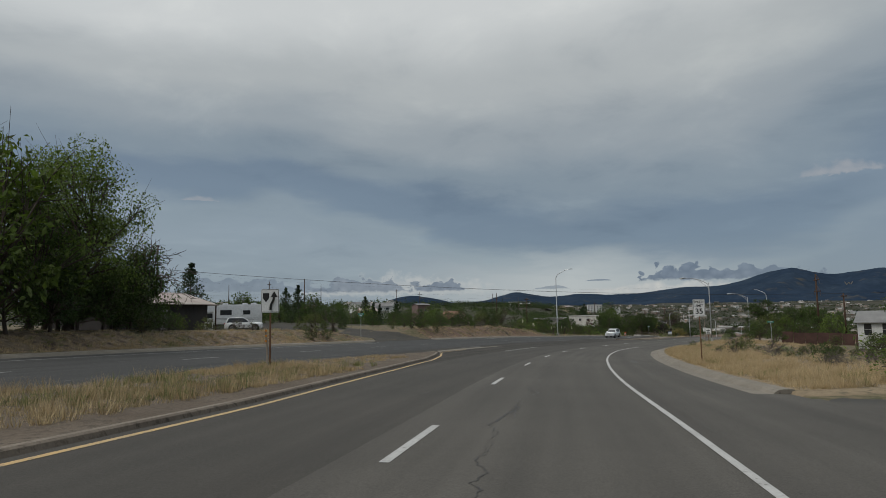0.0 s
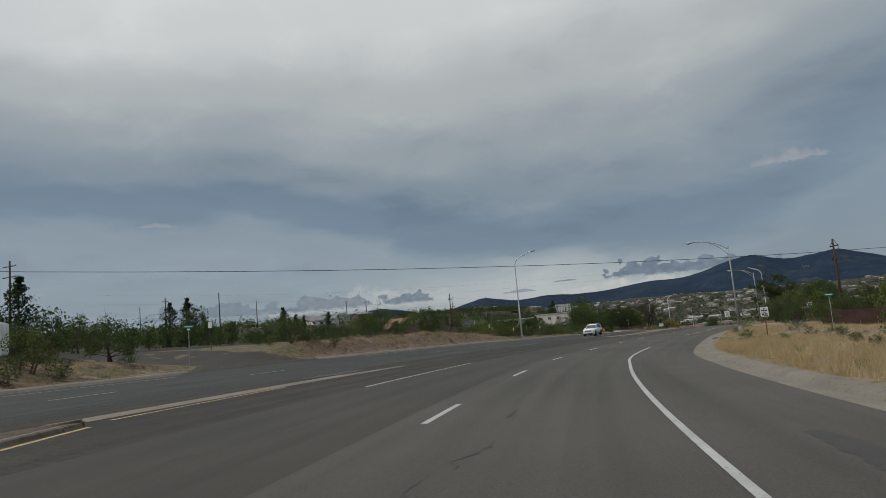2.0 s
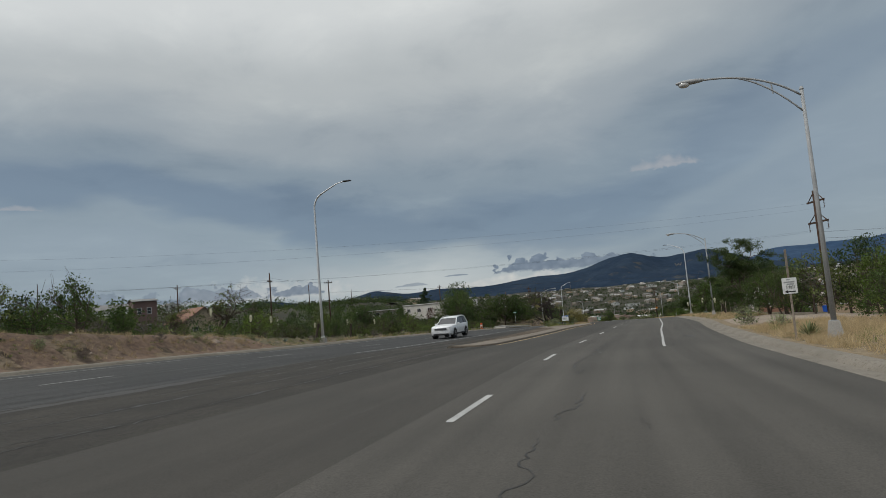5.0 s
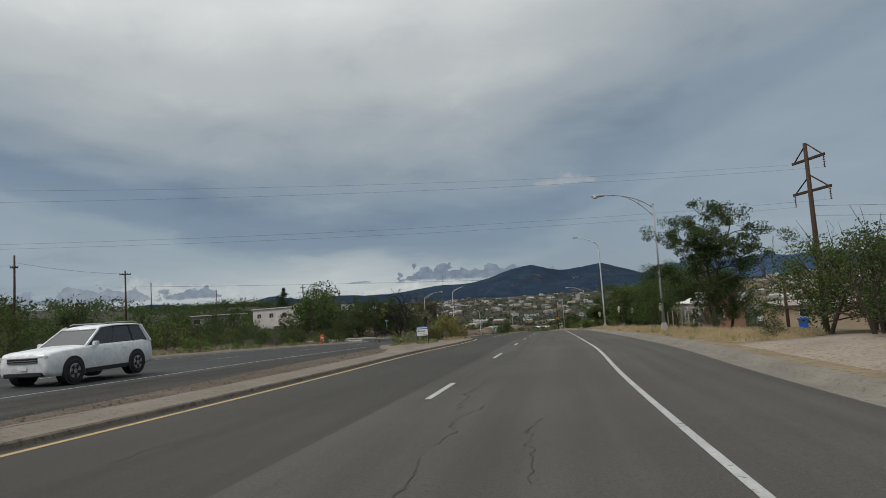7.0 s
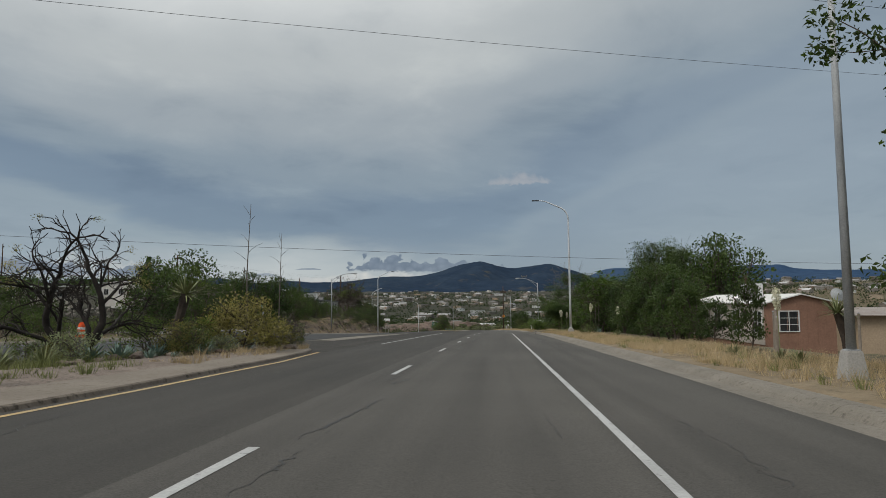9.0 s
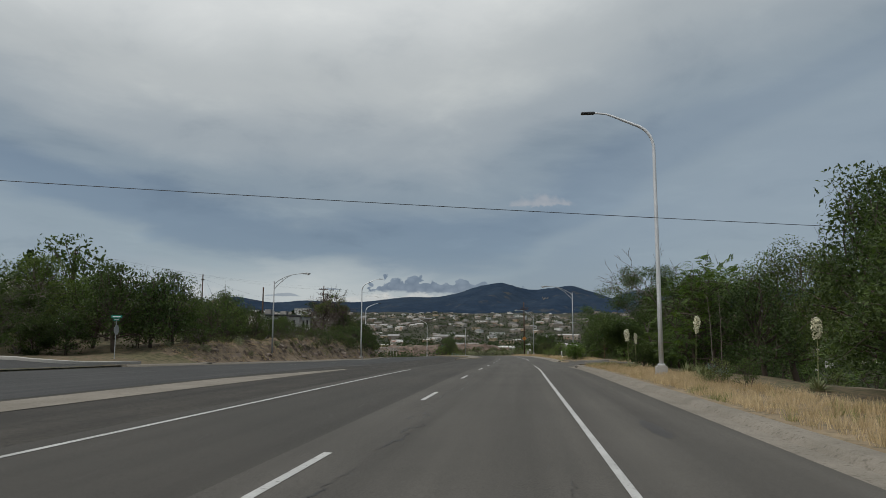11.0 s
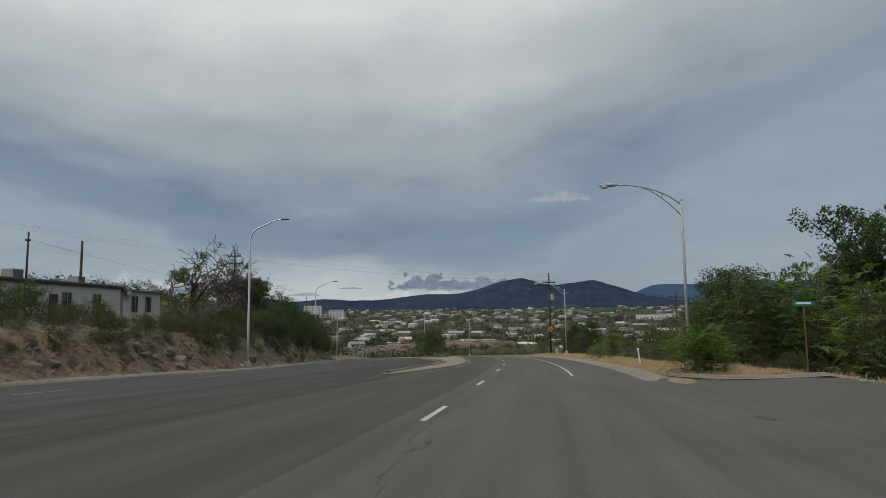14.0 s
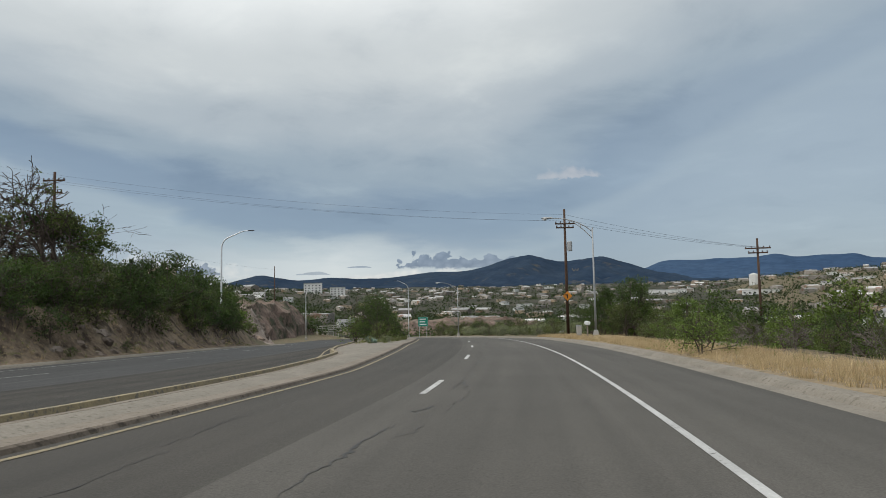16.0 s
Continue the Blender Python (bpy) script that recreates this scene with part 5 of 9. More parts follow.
# ---------------------------------------------------------------- plants: the kinds
MAKERS = {
    "elm_big": lambda: tree("elm_tree", 11, 11.0, 5.6, 0.16, 48, 900, 0.14, 0.26, LEAF_SPRING, BARK, "tall broad elm with dark green leaves and forked limbs", twigs=4, bare=0.02, lobe_r=0.27),
    "elm": lambda: tree("elm_tree", 12, 7.0, 3.5, 0.06, 30, 270, 0.185, 0.19, LEAF_ELM, BARK, "rounded elm with dark green leaves", bare=0.0, twigs=2),
    "elm_sparse": lambda: gnarled("elm_tree", 13, 9.6, 4.0, "open-crowned elm with gaps between its leafy limbs", BARK, LEAF_ELM, 0.84, 120, 0.16, 0.17, 0.34, 5, tuft=0.13, high=0.3),
    "bright_tree": lambda: tree("locust_tree", 14, 5.5, 2.9, 0.06, 24, 170, 0.20, 0.12, LEAF_LIGHT, BARK, "light green feathery locust tree", stems=2),
    "dark_tree": lambda: tree("juniper_tree", 15, 5.0, 2.7, 0.02, 28, 250, 0.16, 0.15, LEAF_DARK, BARK, "dense dark green juniper", lobe_r=0.33),
    "olive_tree": lambda: tree("mesquite_tree", 16, 4.2, 2.6, 0.04, 20, 170, 0.17, 0.10, LEAF_OLIVE, BARK, "olive-green mesquite with several stems", stems=3, bare=0.04, twigs=2),
    "mesquite": lambda: tree("mesquite_tree", 19, 3.6, 2.4, 0.03, 22, 200, 0.125, 0.09, LEAF_ELM, BARK, "spreading green mesquite on thin stems", stems=3, bare=0.04, twigs=2),
    "ailanthus": lambda: tree("ailanthus_tree", 17, 5.0, 2.8, 0.05, 30, 420, 0.145, 0.10, LEAF_FROND, BARK, "dense green tree of heaven with drooping leaves", lobe_r=0.34, stems=3, fronds=0.62),
    "dead_tree": lambda: gnarled("bare_tree", 18, 6.5, 3.0, "leafless grey dead tree with fine twigs", BARK_DEAD, LEAF_DARK, 0.0, 10, 0.1, 0.15, 0.26, 6, fine=0.02),
    "charred_tree": lambda: gnarled("bare_tree", 24, 4.4, 2.3, "bare dark tree with crooked limbs and fine twigs", BARK_CHAR, LEAF_GOLD, 0.12, 34, 0.06, 0.15, 0.3, 6, stems=1, lean=0.5, tuft=0.1),
    "bare_elm": lambda: gnarled("half_dead_elm", 27, 8.2, 4.6, "spreading old elm with mostly bare dark limbs", BARK, LEAF_OLIVE, 0.2, 50, 0.11, 0.2, 0.26, 6, tuft=0.09, high=-0.5, fine=0.02),
    "half_dead": lambda: gnarled("half_dead_elm", 29, 9.2, 5.0, "old elm with bare grey upper limbs over green lower ones", BARK_DEAD, LEAF_ELM, 0.46, 170, 0.11, 0.13, 0.24, 6, tuft=0.12, stems=2, lean=0.3, high=-1.0, fine=0.014),
    "purple_tree": lambda: tree("plum_tree", 22, 4.0, 1.9, 0.25, 14, 120, 0.18, 0.09, LEAF_RED, BARK, "small purple-leaved plum tree"),
    "golden_bush": lambda: tree("golden_bush", 48, 1.9, 1.6, 0.0, 20, 230, 0.12, 0.03, LEAF_GOLD, BARK, "large golden-green rabbitbrush in the median bed", stems=3, lobe_r=0.42, category="bush", twigs=3),
    "pine": lambda: conifer("pine_tree", 31, 9.0, 2.8, 13, 30, "dark upright pine beside houses"),
    "cypress": lambda: conifer("cypress_tree", 32, 8.0, 1.1, 15, 22, "narrow dark cypress beside distant houses", 0.8),
    "young_conifer": lambda: tree("young_tree", 33, 3.6, 1.35, 0.05, 16, 150, 0.17, 0.06, LEAF_ELM, BARK, "young upright tree with light green leaves", lobe_r=0.4),
    "bush": lambda: tree("green_bush", 41, 1.9, 1.35, 0.02, 14, 120, 0.105, 0.04, LEAF_ELM, BARK, "rounded green bush beside the road", stems=3, lobe_r=0.42, category="bush", twigs=2),
    "round_bush": lambda: tree("green_bush", 47, 2.0, 1.35, 0.0, 20, 420, 0.12, 0.04, LEAF_FROND, BARK, "dense rounded green bush of arching fronds at the kerb", stems=3, lobe_r=0.46, category="bush", twigs=1, fronds=0.5),
    "bright_bush": lambda: tree("green_bush", 42, 1.8, 1.4, 0.02, 14, 120, 0.105, 0.04, LEAF_LIGHT, BARK, "bright green leafy bush", stems=3, lobe_r=0.42, category="bush", twigs=2),
    "dark_bush": lambda: tree("green_bush", 43, 1.9, 1.5, 0.02, 14, 125, 0.105, 0.04, LEAF_DARK, BARK, "dark green dense bush", stems=3, lobe_r=0.42, category="bush", twigs=2),
    "olive_bush": lambda: tree("scrub_bush", 44, 1.5, 1.2, 0.02, 12, 85, 0.13, 0.03, LEAF_OLIVE, BARK, "olive-green desert scrub bush", stems=3, lobe_r=0.42, category="bush", twigs=3, bare=0.1),
    "sage": lambda: tree("sage_bush", 45, 1.0, 0.85, 0.02, 12, 90, 0.10, 0.02, LEAF_SAGE, BARK_DEAD, "low grey-green sagebrush in dry ground", stems=3, lobe_r=0.45, category="bush", twigs=2),
    "twig_bush": lambda: tree("bare_bush", 46, 1.4, 1.1, 0.05, 12, 20, 0.12, 0.03, LEAF_OLIVE, BARK_DEAD, "dry leafless brush on bare ground", stems=3, bare=0.8, category="bush", twigs=5),
    "yucca_bloom": lambda: yucca(51, 0.75, 3.1),
    "yucca_small": lambda: yucca(52, 0.85, 0, label="low spiky yellow-green yucca clump"),
    "yucca_trunk": lambda: yucca(53, 0.7, 0, 1.7, label="tall yucca on a shaggy trunk"),
    "agave": lambda: agave(54, 0.75),
    "agave_stalk": lambda: agave(55, 0.7, 4.6),
}
PROTO = {}
prng = random.Random(7)


def plant(kind, s, off, scale=1.0, turn_=None, sink=0.0, on=None, tall=1.0):
    p = spot(s, off, -sink) if on is None else road_spot(s, off, on)
    a = prng.uniform(0, 360) if turn_ is None else turn_
    # plants well back from the road are made of fewer, larger sprays
    near_road = (8 < off < 17 and s > 130) or (-11 < off < -4 and s > 140)
    THIN[0] = 1.25 if near_road else 0.12 if off < -56 or off > 45 or s > 365 else 0.2 if off < -34 or off > 24 or s > 345 else 0.52
    maker, kind = kind, (kind, THIN[0])
    first = kind not in PROTO
    if first:
        PROTO[kind] = MAKERS[maker]()
    ob = PROTO[kind]
    m = Matrix.Translation(p) @ Matrix.Rotation(radians(a), 4, "Z") @ Matrix.Rotation(radians(prng.uniform(-4, 4)), 4, "X")
    if first:
        ob.matrix_basis = m @ Matrix.Diagonal((scale, scale, scale * tall, 1))
        return ob
    k = scale / ob.scale[0]
    stretch = prng.uniform(0.84, 1.2) * tall * ob.scale[0] / ob.scale[2]
    return copy_thing(ob, m @ Matrix.Diagonal((k * prng.uniform(0.92, 1.08), k, k * stretch, 1)))


# lines of sight that the trees leave open: past houses and roofs on the slopes
OPEN = [((44, 168), (18, 250), 7.0), ((46, 170), (38, 252), 6.0), ((40, 160), (5, 230), 5.0), ((34, 128), (-2.5, 203.6), 4.0), ((40, 165), (35, 255), 4.5), ((44, 165), (43, 253), 4.0), ((70, 192), (80, 272), 3.0), ((62, 150), (96, 167), 3.0), ((24, 89), (-2.5, 203.6), 4.0), ((24, 89), (-14.5, 211), 2.5)]
LOW = ("bush", "dark_bush", "bright_bush", "olive_bush", "sage", "twig_bush")


def blocked(kind, s, off):
    if kind in LOW:
        return False
    x, y = at_road(s, off)
    p = Vector((x[0], y[0]))
    for a, b, w in OPEN:
        a, b = Vector(a), Vector(b)
        u = min(1.0, max(0.0, (p - a).dot(b - a) / (b - a).length_squared))
        if (a.lerp(b, u) - p).length < w:
            return True
    return False


def grove(kinds, s0, s1_, o0, o1, n, lo, hi, seed):
    """n plants of the kinds scattered over a stretch of the roadside, spaced apart."""
    r = random.Random(seed)
    taken = []
    for _ in range(n):
        for _try in range(12):
            s, o = r.uniform(s0, s1_), r.uniform(o0, o1)
            if all((s - a) ** 2 + (o - b) ** 2 > (0.45 * (abs(s1_ - s0) * abs(o1 - o0) / n) ** 0.5) ** 2 for a, b in taken):
                break
        taken.append((s, o))
        kind = r.choice(kinds)
        plant("bush" if blocked(kind, s, o) else kind, s, o, r.uniform(lo, hi) * (0.7 if blocked(kind, s, o) else 1))


# ---------------------------------------------------------------- grass
def grass(name, patches, material, label, seed, tall=0.30, blade=0.0075):
    """Tufts of thin blades; patches of (s0, s1, off0, off1, tufts)."""
    r = np.random.RandomState(seed)
    vs, n_all = [], 0
    for s0, s1_, o0, o1, tufts in patches:
        clumps = max(3, tufts // 7)
        at_ = r.randint(0, clumps, tufts)
        loose = r.rand(tufts) < 0.35
        s = np.where(loose, r.uniform(s0, s1_, tufts), np.clip(r.uniform(s0, s1_, clumps)[at_] + r.normal(0, 0.35, tufts), s0, s1_))
        o = np.where(loose, o0 + (o1 - o0) * r.uniform(0, 1, tufts), np.clip((o0 + (o1 - o0) * r.uniform(0, 1, clumps))[at_] + r.normal(0, 0.3, tufts), min(o0, o1), max(o0, o1)))
        x, y = at_road(s, o)
        onroad = (o > LEFT_EDGE) & (o < RIGHT_EDGE)
        z = ground_at(x, y, s, o)
        p3 = along(s)[0]
        z = np.where(onroad, p3[:, 2] + cross_fall(s, o) + 0.13, z) - 0.02
        k = 20
        c = np.repeat(np.stack([x, y, z], 1), k, 0)
        n = len(c)
        h = np.repeat(tall * r.uniform(0.35, 1.15, tufts), k) * r.uniform(0.5, 1.1, n)
        a = r.uniform(0, 6.283, n)
        rad = r.uniform(0, 0.16, n)
        foot = c + np.stack([np.cos(a) * rad, np.sin(a) * rad, 0 * a], 1)
        lean = h * r.uniform(0.1, 0.65, n)
        tip = foot + np.stack([np.cos(a) * lean, np.sin(a) * lean, h], 1)
        b = r.uniform(0, 6.283, n)
        side = np.stack([np.cos(b), np.sin(b), 0 * b], 1) * (blade * r.uniform(0.6, 1.4, n))[:, None]
        vs.append(np.stack([foot - side, foot + side, tip], 1).reshape(-1, 3))
        n_all += n
    v = np.concatenate(vs)
    ob = mesh_ob(name, v, np.arange(len(v)).reshape(-1, 3), material)
    return tagged(ob, label, "grass", kind="stuff")


# ---------------------------------------------------------------- planting, along the road
# start, far side: the big elms in front of the shed, scrub on the bank
plant("elm_big", 24.5, -30, 1.0, 40, tall=1.08)
plant("elm_big", 19, -33, 1.05, 200)
plant("elm_big", 27.5, -35, 0.85, 120)
plant("bare_elm", 30.5, -32, 0.95, 15)
plant("dark_tree", 31.5, -30.2, 0.95, tall=1.35)
plant("elm", 29.0, -29.0, 0.6)
plant("dark_bush", 33.2, -29.4, 0.7)
plant("dark_bush", 31.0, -28.2, 0.9)
plant("dark_bush", 28.5, -27.2, 0.9)
plant("bright_bush", 34.6, -29.8, 0.55, tall=1.4)
plant("bright_tree", 17.5, -27.5, 1.6, tall=1.15)
plant("bright_tree", 14, -28, 1.5)
plant("elm", 20.5, -28.5, 0.95, tall=1.1)
plant("elm", 24.5, -30.5, 0.85)
plant("dark_tree", 21, -27.4, 0.85)
plant("dark_tree", 24.5, -29, 0.75)
plant("elm", 27.5, -30, 0.62)
plant("elm", 29.5, -31, 0.65)
plant("elm", 26, -28.5, 0.6)
plant("elm", 27, -32, 1.0)
plant("elm", 18, -27, 0.6)
plant("elm", 30, -35, 0.8)
plant("dark_tree", 33, -33, 0.62)
plant("elm_big", 3, -33, 1.1)
grove(["dark_tree", "elm", "elm"], -30, 16, -48, -28, 14, 0.9, 1.3, 61)
grove(["bush", "dark_bush", "olive_bush"], 2, 32, -32, -27, 14, 0.5, 0.9, 62)
plant("pine", 83.6, -86.6, 1.3)
for s_, o_, k_ in ((104, -84, 0.75), (107, -83, 0.85), (117, -88, 0.6), (128, -80, 0.8), (130.5, -79, 0.65), (150, -84, 0.75)):
    plant("pine", s_, o_, k_)
plant("cypress", 134, -82, 0.8)
plant("cypress", 136, -81, 0.65)
plant("olive_tree", 49.5, -26.2, 0.55)
plant("olive_bush", 47.5, -25.2, 0.8)
plant("olive_bush", 51, -25.4, 0.7)
plant("mesquite", 56, -28, 0.8)
plant("bush", 58.5, -30, 0.6)
grove(["dark_tree", "elm", "dark_tree"], 58, 100, -86, -52, 26, 0.45, 0.75, 63)
grove(["olive_bush", "twig_bush", "sage"], 40, 58, -40, -29, 8, 0.5, 0.9, 64)
# past the first side street
plant("mesquite", 72.5, -28, 0.76)
plant("olive_bush", 74, -27, 0.8)
plant("bush", 80.5, -27.3, 0.7)
plant("mesquite", 89, -30.5, 0.90)
plant("mesquite", 91, -29.5, 0.79)
plant("olive_tree", 99, -29.2, 0.68)
plant("dark_bush", 100, -28, 1.0)
plant("mesquite", 104, -30, 0.83)
plant("mesquite", 84, -36, 0.72)
plant("twig_bush", 95, -27.5, 0.8)
grove(["mesquite", "dark_tree", "elm", "dark_bush", "dark_tree"], 74, 120, -64, -34, 22, 0.3, 0.5, 65)
grove(["olive_bush", "sage", "twig_bush"], 72, 118, -37, -27, 14, 0.35, 0.7, 66)
# behind the pale lamp: yuccas, the green thicket
plant("yucca_bloom", 118, -27.4, 0.6)
plant("yucca_bloom", 128, -27.6, 0.6)
plant("yucca_trunk", 126.4, -26.6, 0.9)
plant("yucca_trunk", 133, -26.4, 0.8)
plant("yucca_bloom", 136, -28.2, 0.6)
plant("yucca_bloom", 143, -28.0, 0.6)
plant("agave", 121, -26.2, 0.6)
plant("bare_elm", 135, -44.5, 0.88, 20)
plant("bare_elm", 130.5, -46, 0.8, 120)
plant("yucca_bloom", 114, -28, 0.6)
plant("yucca_bloom", 126.5, -31.5, 0.75)
plant("yucca_bloom", 127.8, -31.6, 0.7)
plant("twig_bush", 131, -34, 1.1)
grove(["bush", "olive_bush", "bright_bush"], 120, 186, -33, -26.6, 30, 0.6, 1.15, 67)
grove(["mesquite", "dark_tree", "olive_tree", "mesquite"], 124, 186, -47, -31, 30, 0.55, 1.0, 68)
grove(["elm", "dark_tree", "mesquite", "bright_tree"], 118, 205, -82, -48, 36, 0.7, 1.05, 69)
plant("elm", 216, -40, 1.1)
plant("elm", 224, -44, 1.15)
plant("elm_big", 231, -44, 0.78)
plant("elm", 236, -43, 1.0)
plant("pine", 246, -58, 0.8)
plant("pine", 249, -60, 0.9)
plant("pine", 254, -62, 0.75)
plant("half_dead", 221, -37, 0.75)
plant("mesquite", 214, -34, 1.1)
plant("dark_tree", 210, -36, 0.9)
plant("purple_tree", 232, -52, 1.0)
grove(["bush", "olive_bush", "mesquite"], 184, 192, -32, -25, 6, 0.6, 1.0, 70)
# the planted end of the median
plant("charred_tree", 157.6, -9.9, 0.95, 200, on=0.1)
plant("charred_tree", 158.6, -9.8, 1.0, 60, on=0.1)
plant("yucca_trunk", 162.6, -9.2, 1.25, heading(162), on=0.1)
plant("yucca_small", 154.6, -9.4, 0.9, on=0.1)
plant("yucca_small", 155.6, -8.9, 0.8, on=0.1)
plant("agave", 158.5, -8.7, 0.95, on=0.1)
plant("agave", 159.3, -8.9, 0.85, on=0.1)
plant("agave", 157.4, -8.9, 1.1, on=0.1)
plant("agave", 160.0, -8.3, 1.0, on=0.1)
plant("agave", 158.2, -9.9, 0.8, on=0.1)
plant("agave", 161.2, -7.3, 0.85, on=0.1)
plant("agave", 161.9, -7.7, 1.0, on=0.1)
plant("agave", 158.8, -7.9, 0.5, on=0.1)
plant("agave", 159.6, -7.5, 0.45, on=0.1)
plant("agave_stalk", 165.6, -7.6, 1.3, on=0.1)
plant("agave_stalk", 167.2, -6.9, 1.2, on=0.1)
plant("golden_bush", 164.0, -7.3, 1.0, on=0.1)
plant("golden_bush", 160.6, -8.0, 0.45, on=0.1)
plant("golden_bush", 157.6, -9.9, 0.4, on=0.1)
plant("golden_bush", 166.4, -6.9, 0.55, on=0.1)
plant("bright_bush", 156.2, -9.9, 0.4, on=0.1)
plant("bright_bush", 160.9, -9.3, 0.8, on=0.1)
plant("bright_bush", 162.4, -8.3, 0.7, on=0.1)
plant("olive_bush", 160.4, -7.4, 0.6, on=0.1)
plant("twig_bush", 166.8, -6.4, 0.9, on=0.1)
plant("sage", 156.6, -8.9, 0.8, on=0.1)
plant("sage", 162.4, -7.2, 0.7, on=0.1)
plant("olive_bush", 167.2, -6.1, 0.5, on=0.1)
# trees and brush on the far side behind that garden
plant("elm", 238, -46, 1.35, tall=1.05)
plant("bush", 188, -27, 0.9)
for s_, o_, k_ in ((203, -58, 0.62), (208, -60, 0.7), (211, -64, 0.75), (205, -66, 0.7), (213, -58, 0.5), (198, -52, 0.45), (207, -51, 0.62), (205, -53, 0.66), (210, -49.5, 0.55), (212.5, -53, 0.6), (209, -55, 0.6), (224, -49, 0.33), (222, -47, 0.3)):
    plant("elm", s_, o_, k_)
plant("bush", 178, -28, 0.9)
# far side beyond the second side street: thicket and bank
plant("elm", 226, -34, 0.95)
plant("elm", 229.5, -28.6, 0.85)
plant("dark_tree", 227.5, -29.5, 1.1)
plant("elm", 224.5, -31, 0.95)
plant("bush", 231.5, -27, 1.0)
plant("dark_tree", 222, -33.5, 0.8)
plant("bush", 231, -29.5, 1.1)
plant("bush", 227, -30.5, 1.1)
plant("twig_bush", 236, -29.3, 1.1)
plant("mesquite", 240, -30, 1.0)
plant("mesquite", 244.5, -30.5, 1.3)
plant("elm", 242, -33, 0.75)
plant("elm", 249, -33, 0.7)
plant("mesquite", 238, -29.6, 1.2)
plant("bright_tree", 247, -31, 0.75)
plant("mesquite", 250, -30, 1.0)
plant("olive_tree", 254, -31.5, 0.8)
plant("mesquite", 258, -29.5, 0.85)
plant("mesquite", 262, -30, 0.7)
plant("twig_bush", 268, -30, 1.3)
plant("twig_bush", 272, -29.5, 1.2)
plant("mesquite", 274, -31, 0.7)
plant("olive_bush", 238, -24.9, 0.35)
plant("olive_bush", 262, -27.5, 0.45)
plant("olive_bush", 252, -26.8, 0.4)
plant("twig_bush", 280, -28.5, 1.1)
grove(["mesquite", "olive_tree", "elm"], 218, 262, -48, -35, 18, 0.7, 1.0, 71)
grove(["olive_bush", "bush", "twig_bush"], 228, 282, -34, -28.5, 18, 0.6, 1.0, 72)
plant("bare_elm", 291.2, -31.6, 1.3, 60)
plant("half_dead", 318, -36, 1.0, 10)
plant("bare_elm", 312, -34.5, 1.3, 100)
plant("bare_elm", 316, -32.0, 1.25, 200)
plant("dead_tree", 310, -36, 1.05, 90)
plant("dead_tree", 304, -34, 0.95, 30)
plant("dead_tree", 322, -35, 0.9, 120)
plant("mesquite", 300, -30.5, 0.7)
plant("twig_bush", 300, -27.6, 1.1)
plant("mesquite", 304.5, -28.4, 0.95)
plant("mesquite", 308, -27.3, 1.1)
plant("olive_bush", 301, -26.6, 0.8)
plant("dark_bush", 313, -26.6, 1.1)
plant("dark_tree", 317, -27.2, 0.9)
plant("mesquite", 326, -27.3, 1.1)
plant("dark_tree", 331, -27.5, 0.9)
plant("dark_bush", 336, -26.4, 1.1)
plant("mesquite", 341, -27.2, 1.1)
plant("bright_bush", 347, -26.2, 1.3)
plant("bright_bush", 352, -26.4, 1.2)
plant("dead_tree", 312, -28, 0.5, 70)
plant("dead_tree", 328, -28.2, 0.5, 170)
grove(["mesquite", "mesquite", "olive_tree", "dark_tree", "dark_bush"], 302, 352, -34, -27.5, 46, 0.6, 0.92, 73)
grove(["elm", "dark_tree", "mesquite", "olive_tree", "bright_tree"], 306, 365, -54, -33, 34, 0.5, 0.72, 74)
grove(["twig_bush", "olive_bush"], 282, 296, -29, -26.5, 7, 0.5, 0.8, 75)
grove(["olive_bush", "bush", "bright_bush"], 346, 380, -34, -26, 14, 0.7, 1.2, 76)
grove(["elm", "dark_tree", "pine"], 362, 430, -60, -36, 20, 0.6, 1.0, 77)
plant("pine", 372, -38, 0.7)
plant("pine", 378, -39, 0.6)
plant("bush", 303, -24.3, 0.35)
plant("bush", 310, -24.4, 0.35)
# the island at the crest
plant("bush", 319, -7.6, 1.15, on=0.1)
plant("mesquite", 323, -8.0, 1.15, on=0.1)
plant("mesquite", 326, -8.6, 1.1, on=0.1)
plant("bright_bush", 321, -7.0, 0.9, on=0.1)
plant("bush", 327, -8.6, 1.2, on=0.1)
plant("olive_bush", 316, -7.0, 0.8, on=0.1)
plant("yucca_small", 314, -6.6, 0.8, on=0.1)
plant("yucca_small", 317, -5.8, 0.7, on=0.1)
plant("agave", 312, -7.2, 0.8, on=0.1)
plant("agave", 315, -7.8, 0.9, on=0.1)
plant("sage", 313, -6.2, 0.5, on=0.1)
plant("bright_bush", 331, -9.0, 1.1, on=0.1)
plant("bright_bush", 321.5, -9.5, 1.4, on=0.1)
plant("bright_bush", 324.5, -7.2, 1.4, on=0.1)
plant("mesquite", 320.5, -7.6, 0.85, on=0.1)
plant("yucca_small", 311.5, -6.2, 0.7, on=0.1)
plant("yucca_small", 313, -7.4, 0.8, on=0.1)
plant("agave", 310.6, -6.8, 0.7, on=0.1)
